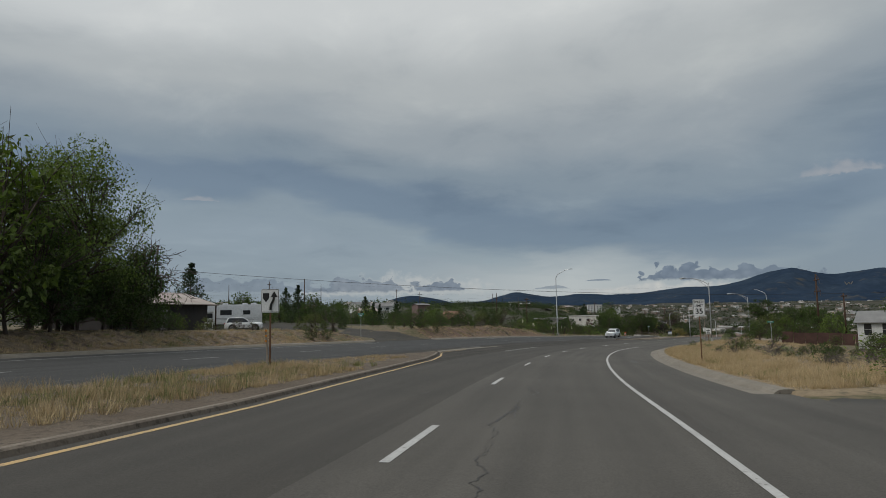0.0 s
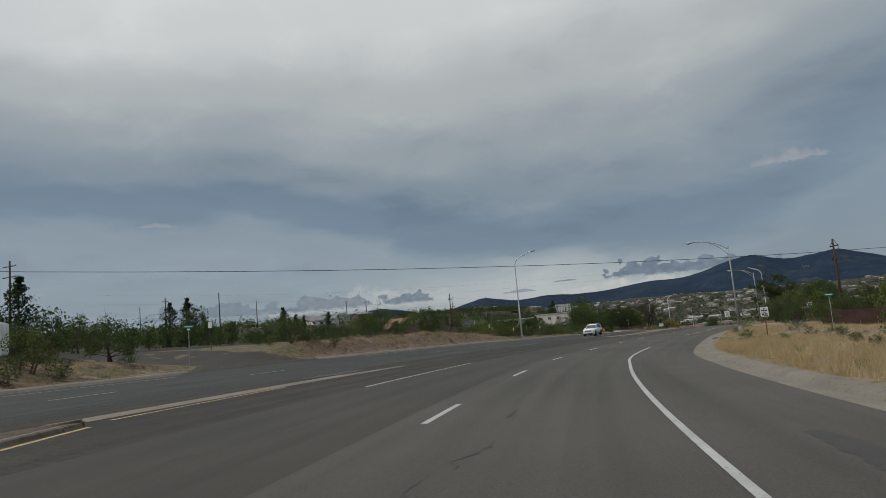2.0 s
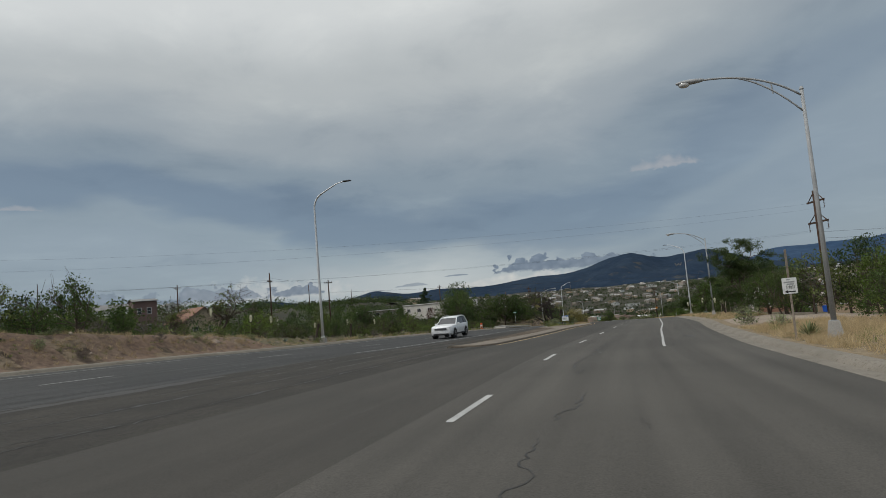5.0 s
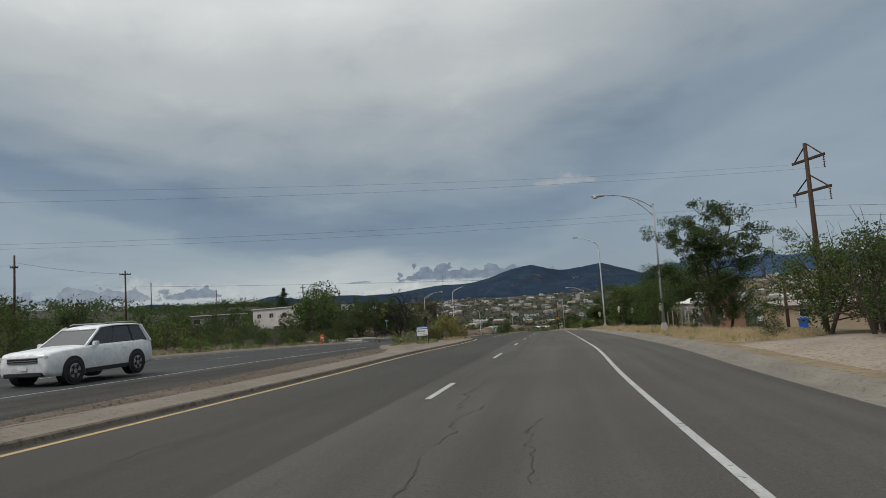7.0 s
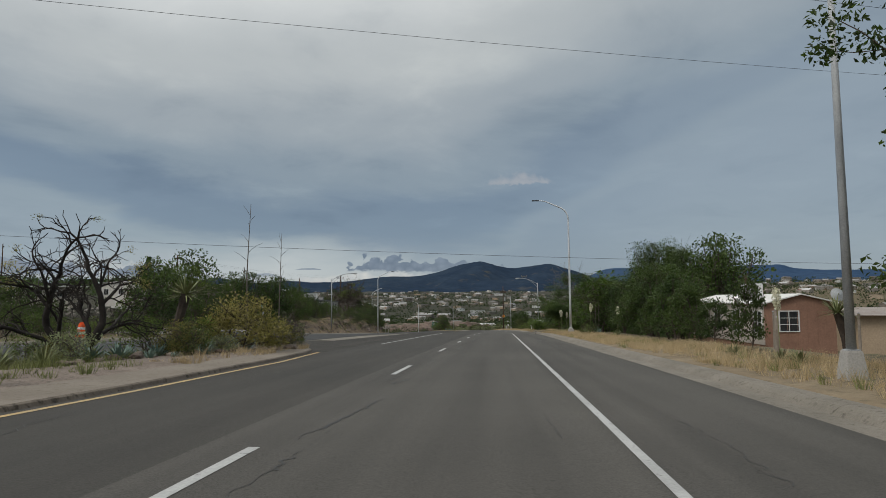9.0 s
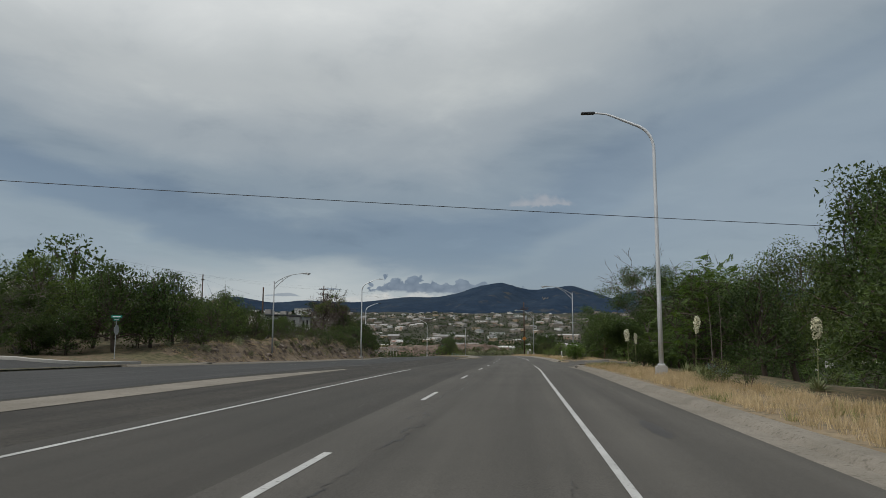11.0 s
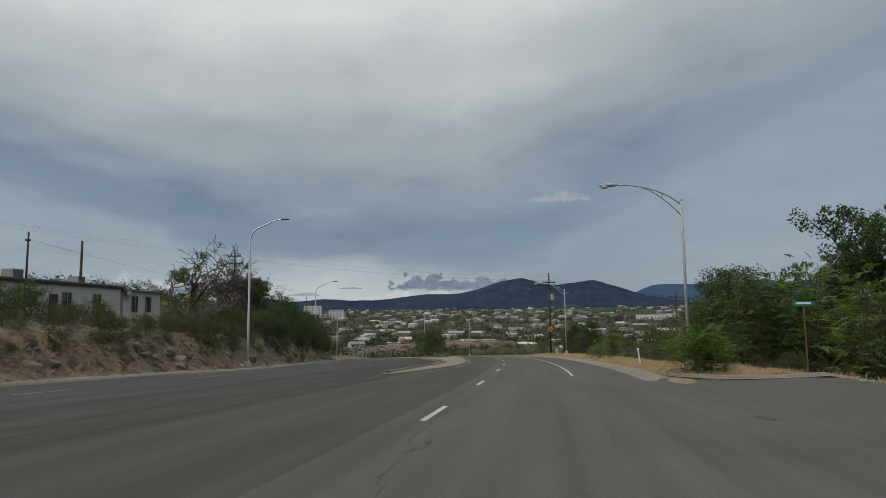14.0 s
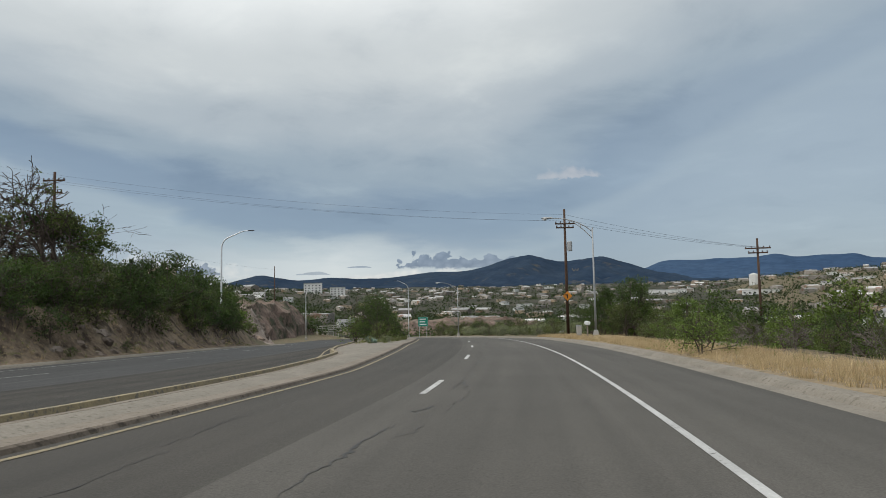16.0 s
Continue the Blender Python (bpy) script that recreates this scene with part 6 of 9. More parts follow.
# near side, from the start
plant("bright_bush", 14, 13.5, 1.0)
plant("bright_bush", 10, 12.5, 0.9)
plant("twig_bush", 22, 14, 0.5)
plant("twig_bush", 33, 14, 0.7)
plant("olive_bush", 48, 14, 0.6)
plant("olive_bush", 56, 15.5, 0.7)
plant("yucca_small", 71, 15.4, 1.2)
plant("twig_bush", 79, 14, 0.7)
plant("olive_bush", 70, 10.3, 0.4)
plant("sage", 89, 9.6, 0.6)
grove(["twig_bush", "olive_bush", "sage", "bush"], 12, 70, 13.5, 32, 38, 0.3, 0.6, 81)
grove(["mesquite", "elm", "olive_tree"], 30, 100, 32, 75, 40, 0.6, 0.95, 82)
grove(["mesquite", "olive_tree", "bush"], 50, 92, 22, 34, 14, 0.35, 0.55, 90)
plant("mesquite", 112, 15.5, 0.9)
plant("mesquite", 110, 18, 0.8)
plant("elm", 122, 24, 0.75)
plant("elm", 129, 27, 0.8)
plant("mesquite", 134.5, 12.7, 0.95)
plant("mesquite", 132, 13.8, 1.05)
plant("mesquite", 135.8, 15, 1.0)
plant("olive_tree", 130, 16, 1.0)
plant("elm", 131, 19, 0.75)
plant("bright_tree", 126, 19, 0.75)
plant("mesquite", 126.5, 22, 1.1)
plant("mesquite", 121, 21, 1.0)
plant("bright_tree", 118, 26, 0.8)
plant("olive_bush", 134.6, 10.9, 0.5)
plant("mesquite", 134, 22, 1.0)
plant("bright_tree", 140, 25, 0.85)
plant("bright_tree", 146, 27, 0.85)
plant("mesquite", 137, 19.5, 0.85)
plant("elm", 151, 31, 0.8)
plant("sage", 119.5, 9.4, 1.0)
plant("yucca_small", 101.5, 9.4, 1.0)
plant("sage", 112, 10.2, 0.7)
plant("elm_sparse", 152.6, 12.9, 0.85, 330)
plant("mesquite", 155.6, 13.6, 0.75)
plant("elm", 156.5, 15.0, 0.6)
plant("twig_bush", 152.8, 12.5, 0.9)
plant("bush", 150, 12.6, 0.45)
plant("yucca_bloom", 159.5, 10.7, 0.68)
plant("young_conifer", 165.2, 12.0, 0.55, tall=1.4)
plant("young_conifer", 173, 13.3, 0.7)
plant("yucca_trunk", 157.6, 11.6, 0.75)
plant("yucca_small", 154.4, 12.0, 1.0)
plant("yucca_small", 158.5, 10.8, 0.7)
plant("yucca_small", 163, 10.6, 0.6)
plant("young_conifer", 175, 12.4, 0.9)
plant("young_conifer", 179, 13.0, 1.05)
plant("young_conifer", 183, 13.0, 0.95)
plant("bush", 174, 12.6, 0.6)
plant("elm", 195, 15.8, 1.0)
plant("elm", 200, 16.5, 1.05)
plant("dark_tree", 188, 15.5, 0.9)
plant("elm", 196, 17.5, 1.0)
plant("dark_tree", 194, 15, 0.95)
plant("mesquite", 183, 14, 0.95)
plant("elm", 204, 24, 1.2)
plant("elm", 198, 22.5, 1.2)
plant("elm", 203, 20, 1.1)
plant("elm", 199, 22, 1.15)
plant("yucca_bloom", 198, 13.0, 0.95)
plant("agave_stalk", 208.4, 12.9, 0.85)
plant("yucca_small", 210.6, 11.7, 1.1)
plant("yucca_small", 212.4, 13.0, 1.0)
plant("yucca_small", 202.4, 10.7, 0.9)
plant("olive_bush", 201, 10.6, 0.55)
plant("yucca_bloom", 211.5, 12.4, 1.0)
plant("yucca_bloom", 220.5, 10.2, 1.05)
plant("yucca_bloom", 222, 11.0, 0.7)
plant("agave_stalk", 209.6, 12.8, 0.95)
plant("yucca_small", 205.4, 11.2, 0.9)
plant("bush", 199, 11.0, 0.5)
plant("elm_big", 206, 20.5, 0.75)
plant("dark_tree", 212, 16.2, 1.1)
plant("elm_big", 217, 20, 0.8)
plant("half_dead", 225.2, 13.4, 1.0, 30)
plant("half_dead", 231, 17.5, 0.75, 170)
plant("dark_tree", 224.5, 14.6, 0.7)
plant("elm", 219.5, 17.5, 0.95)
plant("ailanthus", 227.5, 15.2, 1.1)
plant("ailanthus", 216, 14.2, 1.1)
plant("dark_tree", 219, 15, 0.9)
plant("ailanthus", 231, 15.5, 0.9)
plant("bush", 225.5, 12.2, 0.7)
plant("bush", 228.5, 12.4, 0.6)
plant("round_bush", 260.2, 10.0, 0.98)
plant("bright_bush", 260.8, 10.7, 0.85)
plant("elm_sparse", 269, 20.5, 1.05, 60, tall=1.1)
plant("elm_sparse", 249, 33, 0.85)
grove(["ailanthus", "ailanthus", "elm"], 260, 280, 14.5, 30, 24, 0.85, 1.1, 83)
grove(["ailanthus", "dark_tree"], 236, 258, 22, 36, 12, 0.6, 0.85, 84)
grove(["bush", "olive_bush"], 260, 272, 13, 16, 6, 0.5, 0.8, 85)
plant("bright_bush", 291, 9.2, 0.95)
plant("bright_bush", 300, 10.6, 0.4)
plant("elm", 322, 15, 0.75)
plant("young_conifer", 326, 13.4, 1.2)
plant("bush", 312, 13, 0.6)
grove(["mesquite", "olive_tree", "bright_tree"], 280, 330, 13, 26.5, 40, 0.45, 0.74, 86)
grove(["olive_bush", "bush", "bright_bush", "twig_bush"], 276, 330, 11.8, 16, 26, 0.5, 0.95, 87)
grove(["mesquite", "olive_tree", "elm"], 270, 380, 27, 70, 60, 0.9, 1.3, 88)
grove(["sage", "sage", "sage", "olive_bush"], 332, 400, 8.9, 13, 40, 0.9, 1.5, 89)
grove(["mesquite", "olive_tree", "twig_bush", "olive_bush"], 336, 420, 13, 40, 60, 0.7, 1.1, 104)

grove(["olive_bush", "twig_bush", "bush", "dark_bush"], 264, 302, -28.5, -25.2, 34, 0.45, 0.9, 101)
grove(["olive_bush", "twig_bush"], 229, 264, -28.5, -25.6, 14, 0.3, 0.55, 102)
grove(["olive_bush", "twig_bush", "sage"], 74, 118, -28, -25, 16, 0.3, 0.6, 103)
grove(["twig_bush", "sage", "olive_bush", "twig_bush"], 14, 72, 12, 24, 44, 0.2, 0.42, 111)
grove(["twig_bush", "twig_bush", "olive_bush", "bush"], 232, 292, -31.5, -28.8, 34, 0.5, 0.95, 112)
grove(["sage", "twig_bush", "bright_bush", "yucca_small"], 122, 190, -26.4, -24.5, 30, 0.3, 0.6, 113)
plant("elm", 350, -30.5, 1.0)
for s_, o_, k_ in ((262, -32.5, 0.85), (265, -32, 0.95), (268.5, -32.5, 0.8), (258, -31.5, 0.9), (273, -32.4, 0.6)):
    plant("mesquite", s_, o_, k_)
plant("elm", 355, -33, 1.1)
plant("dark_tree", 358, -30, 1.0)
plant("mesquite", 362, -29, 1.2)
plant("elm", 345, -33, 1.1)
grove(["dark_bush", "bush", "dark_bush", "olive_bush"], 300, 346, -27.2, -25.4, 34, 0.8, 1.25, 105)
grove(["bush", "dark_bush", "olive_bush", "dark_bush", "twig_bush"], 122, 192, -33, -26, 44, 0.5, 1.2, 106)
grove(["bush", "dark_bush", "olive_bush"], 120, 195, -48, -33, 36, 0.6, 1.25, 107)
grove(["olive_bush", "twig_bush", "olive_bush", "sage"], 228, 300, -29, -25.3, 60, 0.3, 0.65, 108)
grass("dry_grass", [(-8, 14, -9.6, -5.4, 700), (9, 74, 8.5, 11.5, 3600), (9, 74, 10.5, 15, 1800), (20, 82, 12, 26, 1300), (84, 116, 8.6, 13.5, 2400), (86, 120, 11, 26, 1900), (133, 176, 8.9, 12.5, 1800), (176, 235, 8.6, 11.5, 2700),
                    (259, 335, 8.6, 11.2, 4200), (236, 270, 14, 18, 500), (258, 268, 10.5, 14, 700), (257.6, 260.2, 9.6, 34, 900), (40, 56, -34, -24.4, 256), (71, 120, -30, -24.6, 900), (10, 45, -27, -24.3, 416),
                    (120, 190, -26.4, -24.3, 150), (296, 340, -27, -24.2, 192), (157, 168, -6.9, -5.6, 110)], DRY_GRASS, "dry straw-coloured roadside grass", 5, 0.36, 0.006)
grass("green_weeds", [(149, 156, -8.6, -6.2, 75), (-8, 16, -9.4, -5.6, 190), (228, 236.5, 8.9, 11.5, 260), (9, 116, 8.6, 12, 224), (133, 235, 8.6, 11.5, 272), (259, 330, 8.6, 11, 96), (120, 186, -27, -24.6, 256), (154, 167, -9.6, -8.2, 120), (310, 335, -9, -5.5, 224), (296, 345, -27, -24, 192)], GREEN_GRASS, "green weeds among the dry grass", 6, 0.38)
grass("short_grass", [(-20, 13, -7.4, -5.5, 1500), (-20, 16, -9.6, -7.4, 500), (8, 14, -9.9, -7.8, 300), (14, 25, -8.8, -6.6, 240), (5, 57, -29, -24.2, 1600), (226, 300, -29.5, -24.4, 2600), (72, 116, -28, -24.5, 420)], DRY_GRASS, "short dry tufts in gravel", 7, 0.17, 0.008)
grass("dark_tufts", [(72, 122, -29, -24.6, 420), (228, 345, -29, -24.6, 900), (-20, 13, -9.4, -5.6, 110), (5, 57, -28, -24.4, 200)], GREEN_GRASS, "low olive tufts on the bank", 8, 0.24, 0.009)


# ---------------------------------------------------------------- wooden poles and wires
def pole(x, y, top, label, arms=(), base=None, r0=0.17, turn_=0.0, name="utility_pole", material=WOOD_POLE):
    """A tapered wooden pole; arms: (metres below the top, half length) of wooden crossarms with insulators."""
    z = float(ground_at(np.array([x]), np.array([y]))[0]) if base is None else base
    h = top - z
    e = thing(name, pose(x, y, z, 0, 0, turn_), label, "utility pole")
    bm = bmesh.new()
    tube(bm, [(0, 0, -0.4), (0, 0, h * 0.5), (0, 0, h)], [r0, r0 * 0.85, r0 * 0.65], 9)
    part("pole", bm, material, e, smooth_=True)
    for down, half in arms:
        bm = bmesh.new()
        box(bm, -half, half, -0.17, -0.07, h - down - 0.07, h - down + 0.07, 0.01)
        arm = part("crossarm", bm, WOOD_POLE, e)
        for k in (-0.92, -0.45, 0.45, 0.92):
            bm = bmesh.new()
            tube(bm, [(half * k, -0.12, h - down + 0.06), (half * k, -0.12, h - down + 0.14), (half * k, -0.12, h - down + 0.24)], [0.03, 0.07, 0.045], 7)
            part("insulator", bm, PORCELAIN, arm)
    return e


def pylon(x, y, top):
    """A tall pole with two triangular braced arms and hanging insulator strings."""
    z = float(ground_at(np.array([x]), np.array([y]))[0])
    h = top - z
    e = thing("transmission_pole", pose(x, y, z, 0, 0, 79), "tall brown transmission pole with two triangular wooden arms", "utility pole")
    bm = bmesh.new()
    tube(bm, [(0, 0, -0.5), (0, 0, h * 0.5), (0, 0, h)], [0.24, 0.2, 0.15], 9)
    part("pole", bm, WOOD_POLE, e, smooth_=True)
    for down, half in ((1.35, 1.9), (3.95, 2.2)):
        bm = bmesh.new()
        box(bm, -half, half, -0.2, -0.06, h - down - 0.11, h - down + 0.11, 0.02)
        arm = part("crossarm", bm, WOOD_POLE, e)
        for sgn in (-1, 1):
            bm = bmesh.new()
            tube(bm, [(sgn * half * 0.9, -0.13, h - down), (0, -0.13, h - down + 1.3)], 0.055, 6)
            part("brace", bm, WOOD_POLE, arm)
        for sgn in ((-1,) if down < 2 else (-1, 1)):
            bm = bmesh.new()
            string, girth = [(sgn * half * 0.92, -0.13, h - down - 0.1)], [0.02]
            for k in range(5):
                zz = h - down - 0.25 - 0.2 * k
                string += [(sgn * half * 0.92, -0.13, zz + q) for q in (0.09, 0.02, 0.0)]
                girth += [0.03, 0.11, 0.03]
            tube(bm, string, girth, 8)
            part("insulator_string", bm, PORCELAIN, arm)
    return e


def wire(a, b, sag, r=0.012, n=26, label="black overhead cable", name="overhead_wire"):
    a, b = Vector(a), Vector(b)
    pts = [a.lerp(b, i / n) - Vector((0, 0, 4 * sag * (i / n) * (1 - i / n))) for i in range(n + 1)]
    bm = bmesh.new()
    tube(bm, pts, r, 5)
    return tagged(part(name, bm, WIRE), label + " strung between poles", "cable")


pylon(80.2, 150.8, 9.57)
pole(9.2, 206.5, 8.33, "plain brown wooden utility pole above the thicket", ((1.6, 0.45),))
pole(-53.1, 206.5, 14.2, "tall brown wooden pole among the hillside houses")
pole(-56.1, 179.7, 12.0, "brown wooden pole with a small lamp", ((0.9, 0.6),))
pole(-80.7, 163.7, 21.2, "tall brown pole with a triangular crossarm on the hill", ((1.2, 2.2), (3.4, 2.2)), r0=0.25, turn_=-25)
pole(94.6, 316.5, 4.15, "brown wooden pole with crossarms among trees on the bank", ((0.8, 1.0), (1.9, 0.8)), turn_=-20)
pole(164.7, 306.7, -2.0, "dark wooden pole with one crossarm on the slope", ((1.1, 1.3), (1.6, 1.0)), turn_=-35)
pole(123.3, 458.3, 2.8, "tall thin wooden pole beyond the rock cut")
pole(63.0, 110.0, 4.2, "dark wooden pole behind the fence", ((0.5, 0.5),))
pole(84.5, 158.5, -1.2, "thin wooden service pole with a lamp beside the yard")
pole(98.5, 186.5, -0.3, "short brown wooden pole in front of trees", r0=0.14)
pole(86.2, 172.0, -1.4, "short red-brown wooden pole beside the trailer house", r0=0.15)
pole(20.0, 221.0, 7.0, "brown wooden pole among the trees", ((0.6, 0.8),))
pole(68.6, 315.8, 6.0, "dark wooden pole behind the old trailer", ((1.2, 0.3),))
pole(79.0, 293.3, 2.4, "plain dark wooden pole close behind the old trailer")
pole(52.0, 268.0, 5.8, "dark wooden pole on the hillside", ((0.7, 0.6),))
for n_, (x_, y_, t_) in enumerate(((-95, 250, 15), (-20, 262, 11), (-70, 300, 17), (12, 330, 12), (-130, 230, 18), (-40, 350, 16), (30, 400, 12))):
    pole(x_, y_, t_, "distant thin utility pole on the hillside", ((0.8, 1.0),) if n_ % 2 else (), turn_=n_ * 31)

# the pole with the transformer at the crest
tp = pole(141.9, 308.6, 0.9, "orange-brown wooden pole with transformer, crossarms and a yellow warning sign", ((1.5, 1.0), (1.9, 0.9)), turn_=heading(322))
hp = 0.9 - tp.matrix_basis.translation.z
bm = bmesh.new()
tube(bm, [(0.42, -0.1, hp - 4.3), (0.42, -0.1, hp - 4.25), (0.42, -0.1, hp - 3.35), (0.42, -0.1, hp - 3.3)], [0.2, 0.25, 0.25, 0.2], 12)
part("transformer", bm, STEEL_GREY, tp, "grey cylindrical transformer")
bm = bmesh.new()
box(bm, -0.34, 0.34, -0.22, -0.2, 3.68, 4.36, 0.0, Matrix())
bmesh.ops.rotate(bm, cent=(0, -0.21, 4.02), matrix=Matrix.Rotation(radians(45), 3, "Y"), verts=bm.verts)
ys = part("warning_sign", bm, SIGN_YELLOW, tp, "yellow diamond warning sign")
bm = bmesh.new()
box(bm, -0.05, 0.05, -0.235, -0.225, 3.78, 4.08)
box(bm, -0.22, 0.05, -0.235, -0.225, 4.08, 4.18)
part("arrow", bm, SIGN_BLACK, ys)

# wires
wire((-60, 66, 10.3), (90, 101, 4.8), 3.2, 0.02)
wire((9.2, 206.5, 7.0), (9.2 - 90, 163, 9), 1.5)
wire((20, 212.3, 4.0), (150, 181, 0.6), 0.9, 0.016)
wire((20, 221, 6.5), (9.2, 206.5, 7.4), 0.3, 0.014)
px, py = 80.2, 150.8
for da, dz_, lz in ((-1.75, -2.4, 11.5), (-2.0, -5.0, 9.0), (2.0, -5.0, 9.5), (1.75, -1.4, 13.5)):
    wire((px + 0.19 * da, py + 0.98 * da, 9.57 + dz_), (-70, 168 + da, lz), 3.0, 0.005, label="thin grey transmission wire")
wire((80.2, 150.8, 4.4), (150, 130, 4.0), 0.7)
wire((80.2, 150.8, 3.6), (150, 128, 3.0), 0.9)
for k_, dz_ in ((-0.9, -1.4), (0.0, -0.75), (0.9, -1.4)):
    wire((94.6 + k_, 316.5, 4.15 + dz_ + 0.5), (141.9 + k_, 308.6, 0.9 + dz_ + 0.2), 0.8, 0.006)
    wire((94.6 + k_, 316.5, 4.15 + dz_ + 0.5), (52 + k_, 268, 5.3), 0.8, 0.005)
    wire((141.9 + k_, 308.6, 0.9 + dz_ + 0.2), (164.7 + k_, 306.7, -3.0), 0.3, 0.01)
wire((68.6, 315.8, 5.0), (123.3, 458.3, 1.8), 1.5, 0.012)


# ---------------------------------------------------------------- signs
def bars(parent, rows, x0, x1, y, mat_):
    """Rows of plain bars that stand in for small print: (z, height, [(from, to), ...])."""
    for z, h, runs in rows:
        for a, b in runs:
            bm = bmesh.new()
            box(bm, x0 + (x1 - x0) * a, x0 + (x1 - x0) * b, y - 0.004, y, z - h / 2, z + h / 2)
            part("print_bar", bm, mat_, parent)


def lettering(parent, text, x, y, z, size, mat_, bold=0.0):
    cu = bpy.data.curves.new("lettering", "FONT")
    cu.body, cu.size, cu.align_x, cu.align_y, cu.extrude, cu.offset = text, size, "CENTER", "CENTER", 0.002, bold
    tmp = bpy.data.objects.new("lettering_tmp", cu)
    scene.collection.objects.link(tmp)
    me = bpy.data.meshes.new_from_object(tmp.evaluated_get(bpy.context.evaluated_depsgraph_get()))
    bpy.data.objects.remove(tmp)
    me.materials.clear()
    me.materials.append(mat_)
    ob = new("lettering", me)
    ob.parent = parent
    ob.matrix_basis = Matrix.Translation((x, y, z)) @ Matrix.Rotation(radians(90), 4, "X")
    return ob


def post(e, h, material, w=0.05, d=0.04):
    bm = bmesh.new()
    box(bm, -w / 2, w / 2, -d / 2, d / 2, -0.3, h, 0.006)
    return part("post", bm, material, e)


def board(e, x0, x1, z0, z1, y, face, rounding=0.04, edge=None, name="panel", label=""):
    """A sheet-metal panel with rounded corners; a border is laid a little proud."""
    def outline(bm, inset, y_):
        q = max(rounding - inset, 0.005)
        vs = []
        for cx, cz, a0 in ((x1 - inset - q, z1 - inset - q, 0), (x0 + inset + q, z1 - inset - q, 90), (x0 + inset + q, z0 + inset + q, 180), (x1 - inset - q, z0 + inset + q, 270)):
            for k in range(4):
                a = radians(a0 + 30 * k)
                vs.append(bm.verts.new((cx + q * math.cos(a), y_, cz + q * math.sin(a))))
        return vs
    bm = bmesh.new()
    f = bm.faces.new(outline(bm, 0, y))
    r = bmesh.ops.extrude_face_region(bm, geom=[f])
    bmesh.ops.translate(bm, vec=(0, 0.012, 0), verts=[v for v in r["geom"] if isinstance(v, bmesh.types.BMVert)])
    bmesh.ops.recalc_face_normals(bm, faces=bm.faces)
    p = part(name, bm, face, e, label)
    if edge:
        bm = bmesh.new()
        a, b = outline(bm, 0.018, y - 0.004), outline(bm, 0.034, y - 0.004)
        for k in range(len(a)):
            bm.faces.new((a[k], b[k], b[(k + 1) % len(a)], a[(k + 1) % len(a)]))
        part("border", bm, edge, p)
    return p


def sign_at(name, s, off, turn_, label, category="road sign", on=None):
    p = spot(s, off) if on is None else road_spot(s, off, on)
    e = thing(name, Matrix.Translation(p) @ Matrix.Rotation(radians(heading(s) + turn_), 4, "Z"), label, category)
    return e


# keep-right sign on the first median
e = sign_at("keep_right_sign", 12.8, -9.1, 8, "white traffic sign with a black curved arrow on a brown post", on=0.1)
post(e, 3.0, RUST_POST, 0.06, 0.05)
p_ = board(e, -0.36, 0.36, 2.1, 3.02, -0.05, SIGN_WHITE, 0.05, SIGN_BLACK)
bm = bmesh.new()
tube(bm, [(0.02, -0.058, 2.2), (0.04, -0.058, 2.4), (0.14, -0.058, 2.58), (0.16, -0.058, 2.72)], 0.055, 4)
v = [bm.verts.new(c) for c in ((0.16, -0.062, 2.93), (0.02, -0.062, 2.70), (0.30, -0.062, 2.70))]
bm.faces.new(v)
part("arrow", bm, SIGN_BLACK, p_)
bm = bmesh.new()
v = [bm.verts.new(c) for c in ((-0.29, -0.056, 2.86), (-0.04, -0.056, 2.86), (-0.04, -0.056, 2.66), (-0.165, -0.056, 2.5), (-0.29, -0.056, 2.66))]
bm.faces.new(v)
part("island_mark", bm, SIGN_BLACK, p_)
e = sign_at("delineator", 12.6, -9.05, 0, "leaning weathered wooden stake with yellow reflectors", "marker post", on=0.1)
bm = bmesh.new()
box(bm, -0.06, 0.0, -0.03, 0.03, -0.2, 1.5, 0.005, Matrix.Rotation(radians(-4), 4, "Y"))
part("post", bm, WOOD_GREY, e)
for z in (1.0, 1.2, 1.4):
    bm = bmesh.new()
    tube(bm, [(-0.1, -0.035, z), (-0.1, -0.055, z)], 0.045, 8)
    part("reflector", bm, SIGN_YELLOW, e)

# speed limit
e = sign_at("speed_limit_sign", 28.2, 9.2, -12, "white speed limit sign on a rusty post in dry grass")
post(e, 3.2, RUST_POST, 0.06, 0.05)
p_ = board(e, -0.31, 0.31, 2.55, 3.5, -0.05, SIGN_WHITE, 0.05, SIGN_BLACK)
lettering(p_, "SPEED", 0, -0.058, 3.35, 0.19, SIGN_BLACK, 0.003)
lettering(p_, "LIMIT", 0, -0.058, 3.14, 0.19, SIGN_BLACK, 0.003)
lettering(p_, "35", 0, -0.058, 2.82, 0.42, SIGN_BLACK, 0.008)

# no-parking style notice; its print cannot be read
e = sign_at("notice_sign", 73.9, 11.7, -8, "white notice sign with black print on a brown post")
post(e, 1.6, RUST_POST, 0.06, 0.05)
p_ = board(e, -0.26, 0.26, 1.42, 2.08, -0.05, SIGN_WHITE, 0.035)
bars(p_, [(1.98, 0.08, [(0.4, 0.6)]), (1.85, 0.08, [(0.12, 0.5), (0.53, 0.88)]), (1.73, 0.07, [(0.3, 0.42), (0.5, 0.66)]), (1.6, 0.09, [(0.15, 0.45), (0.52, 0.85)]), (1.48, 0.04, [(0.12, 0.9)])], -0.26, 0.26, -0.052, SIGN_BLACK)

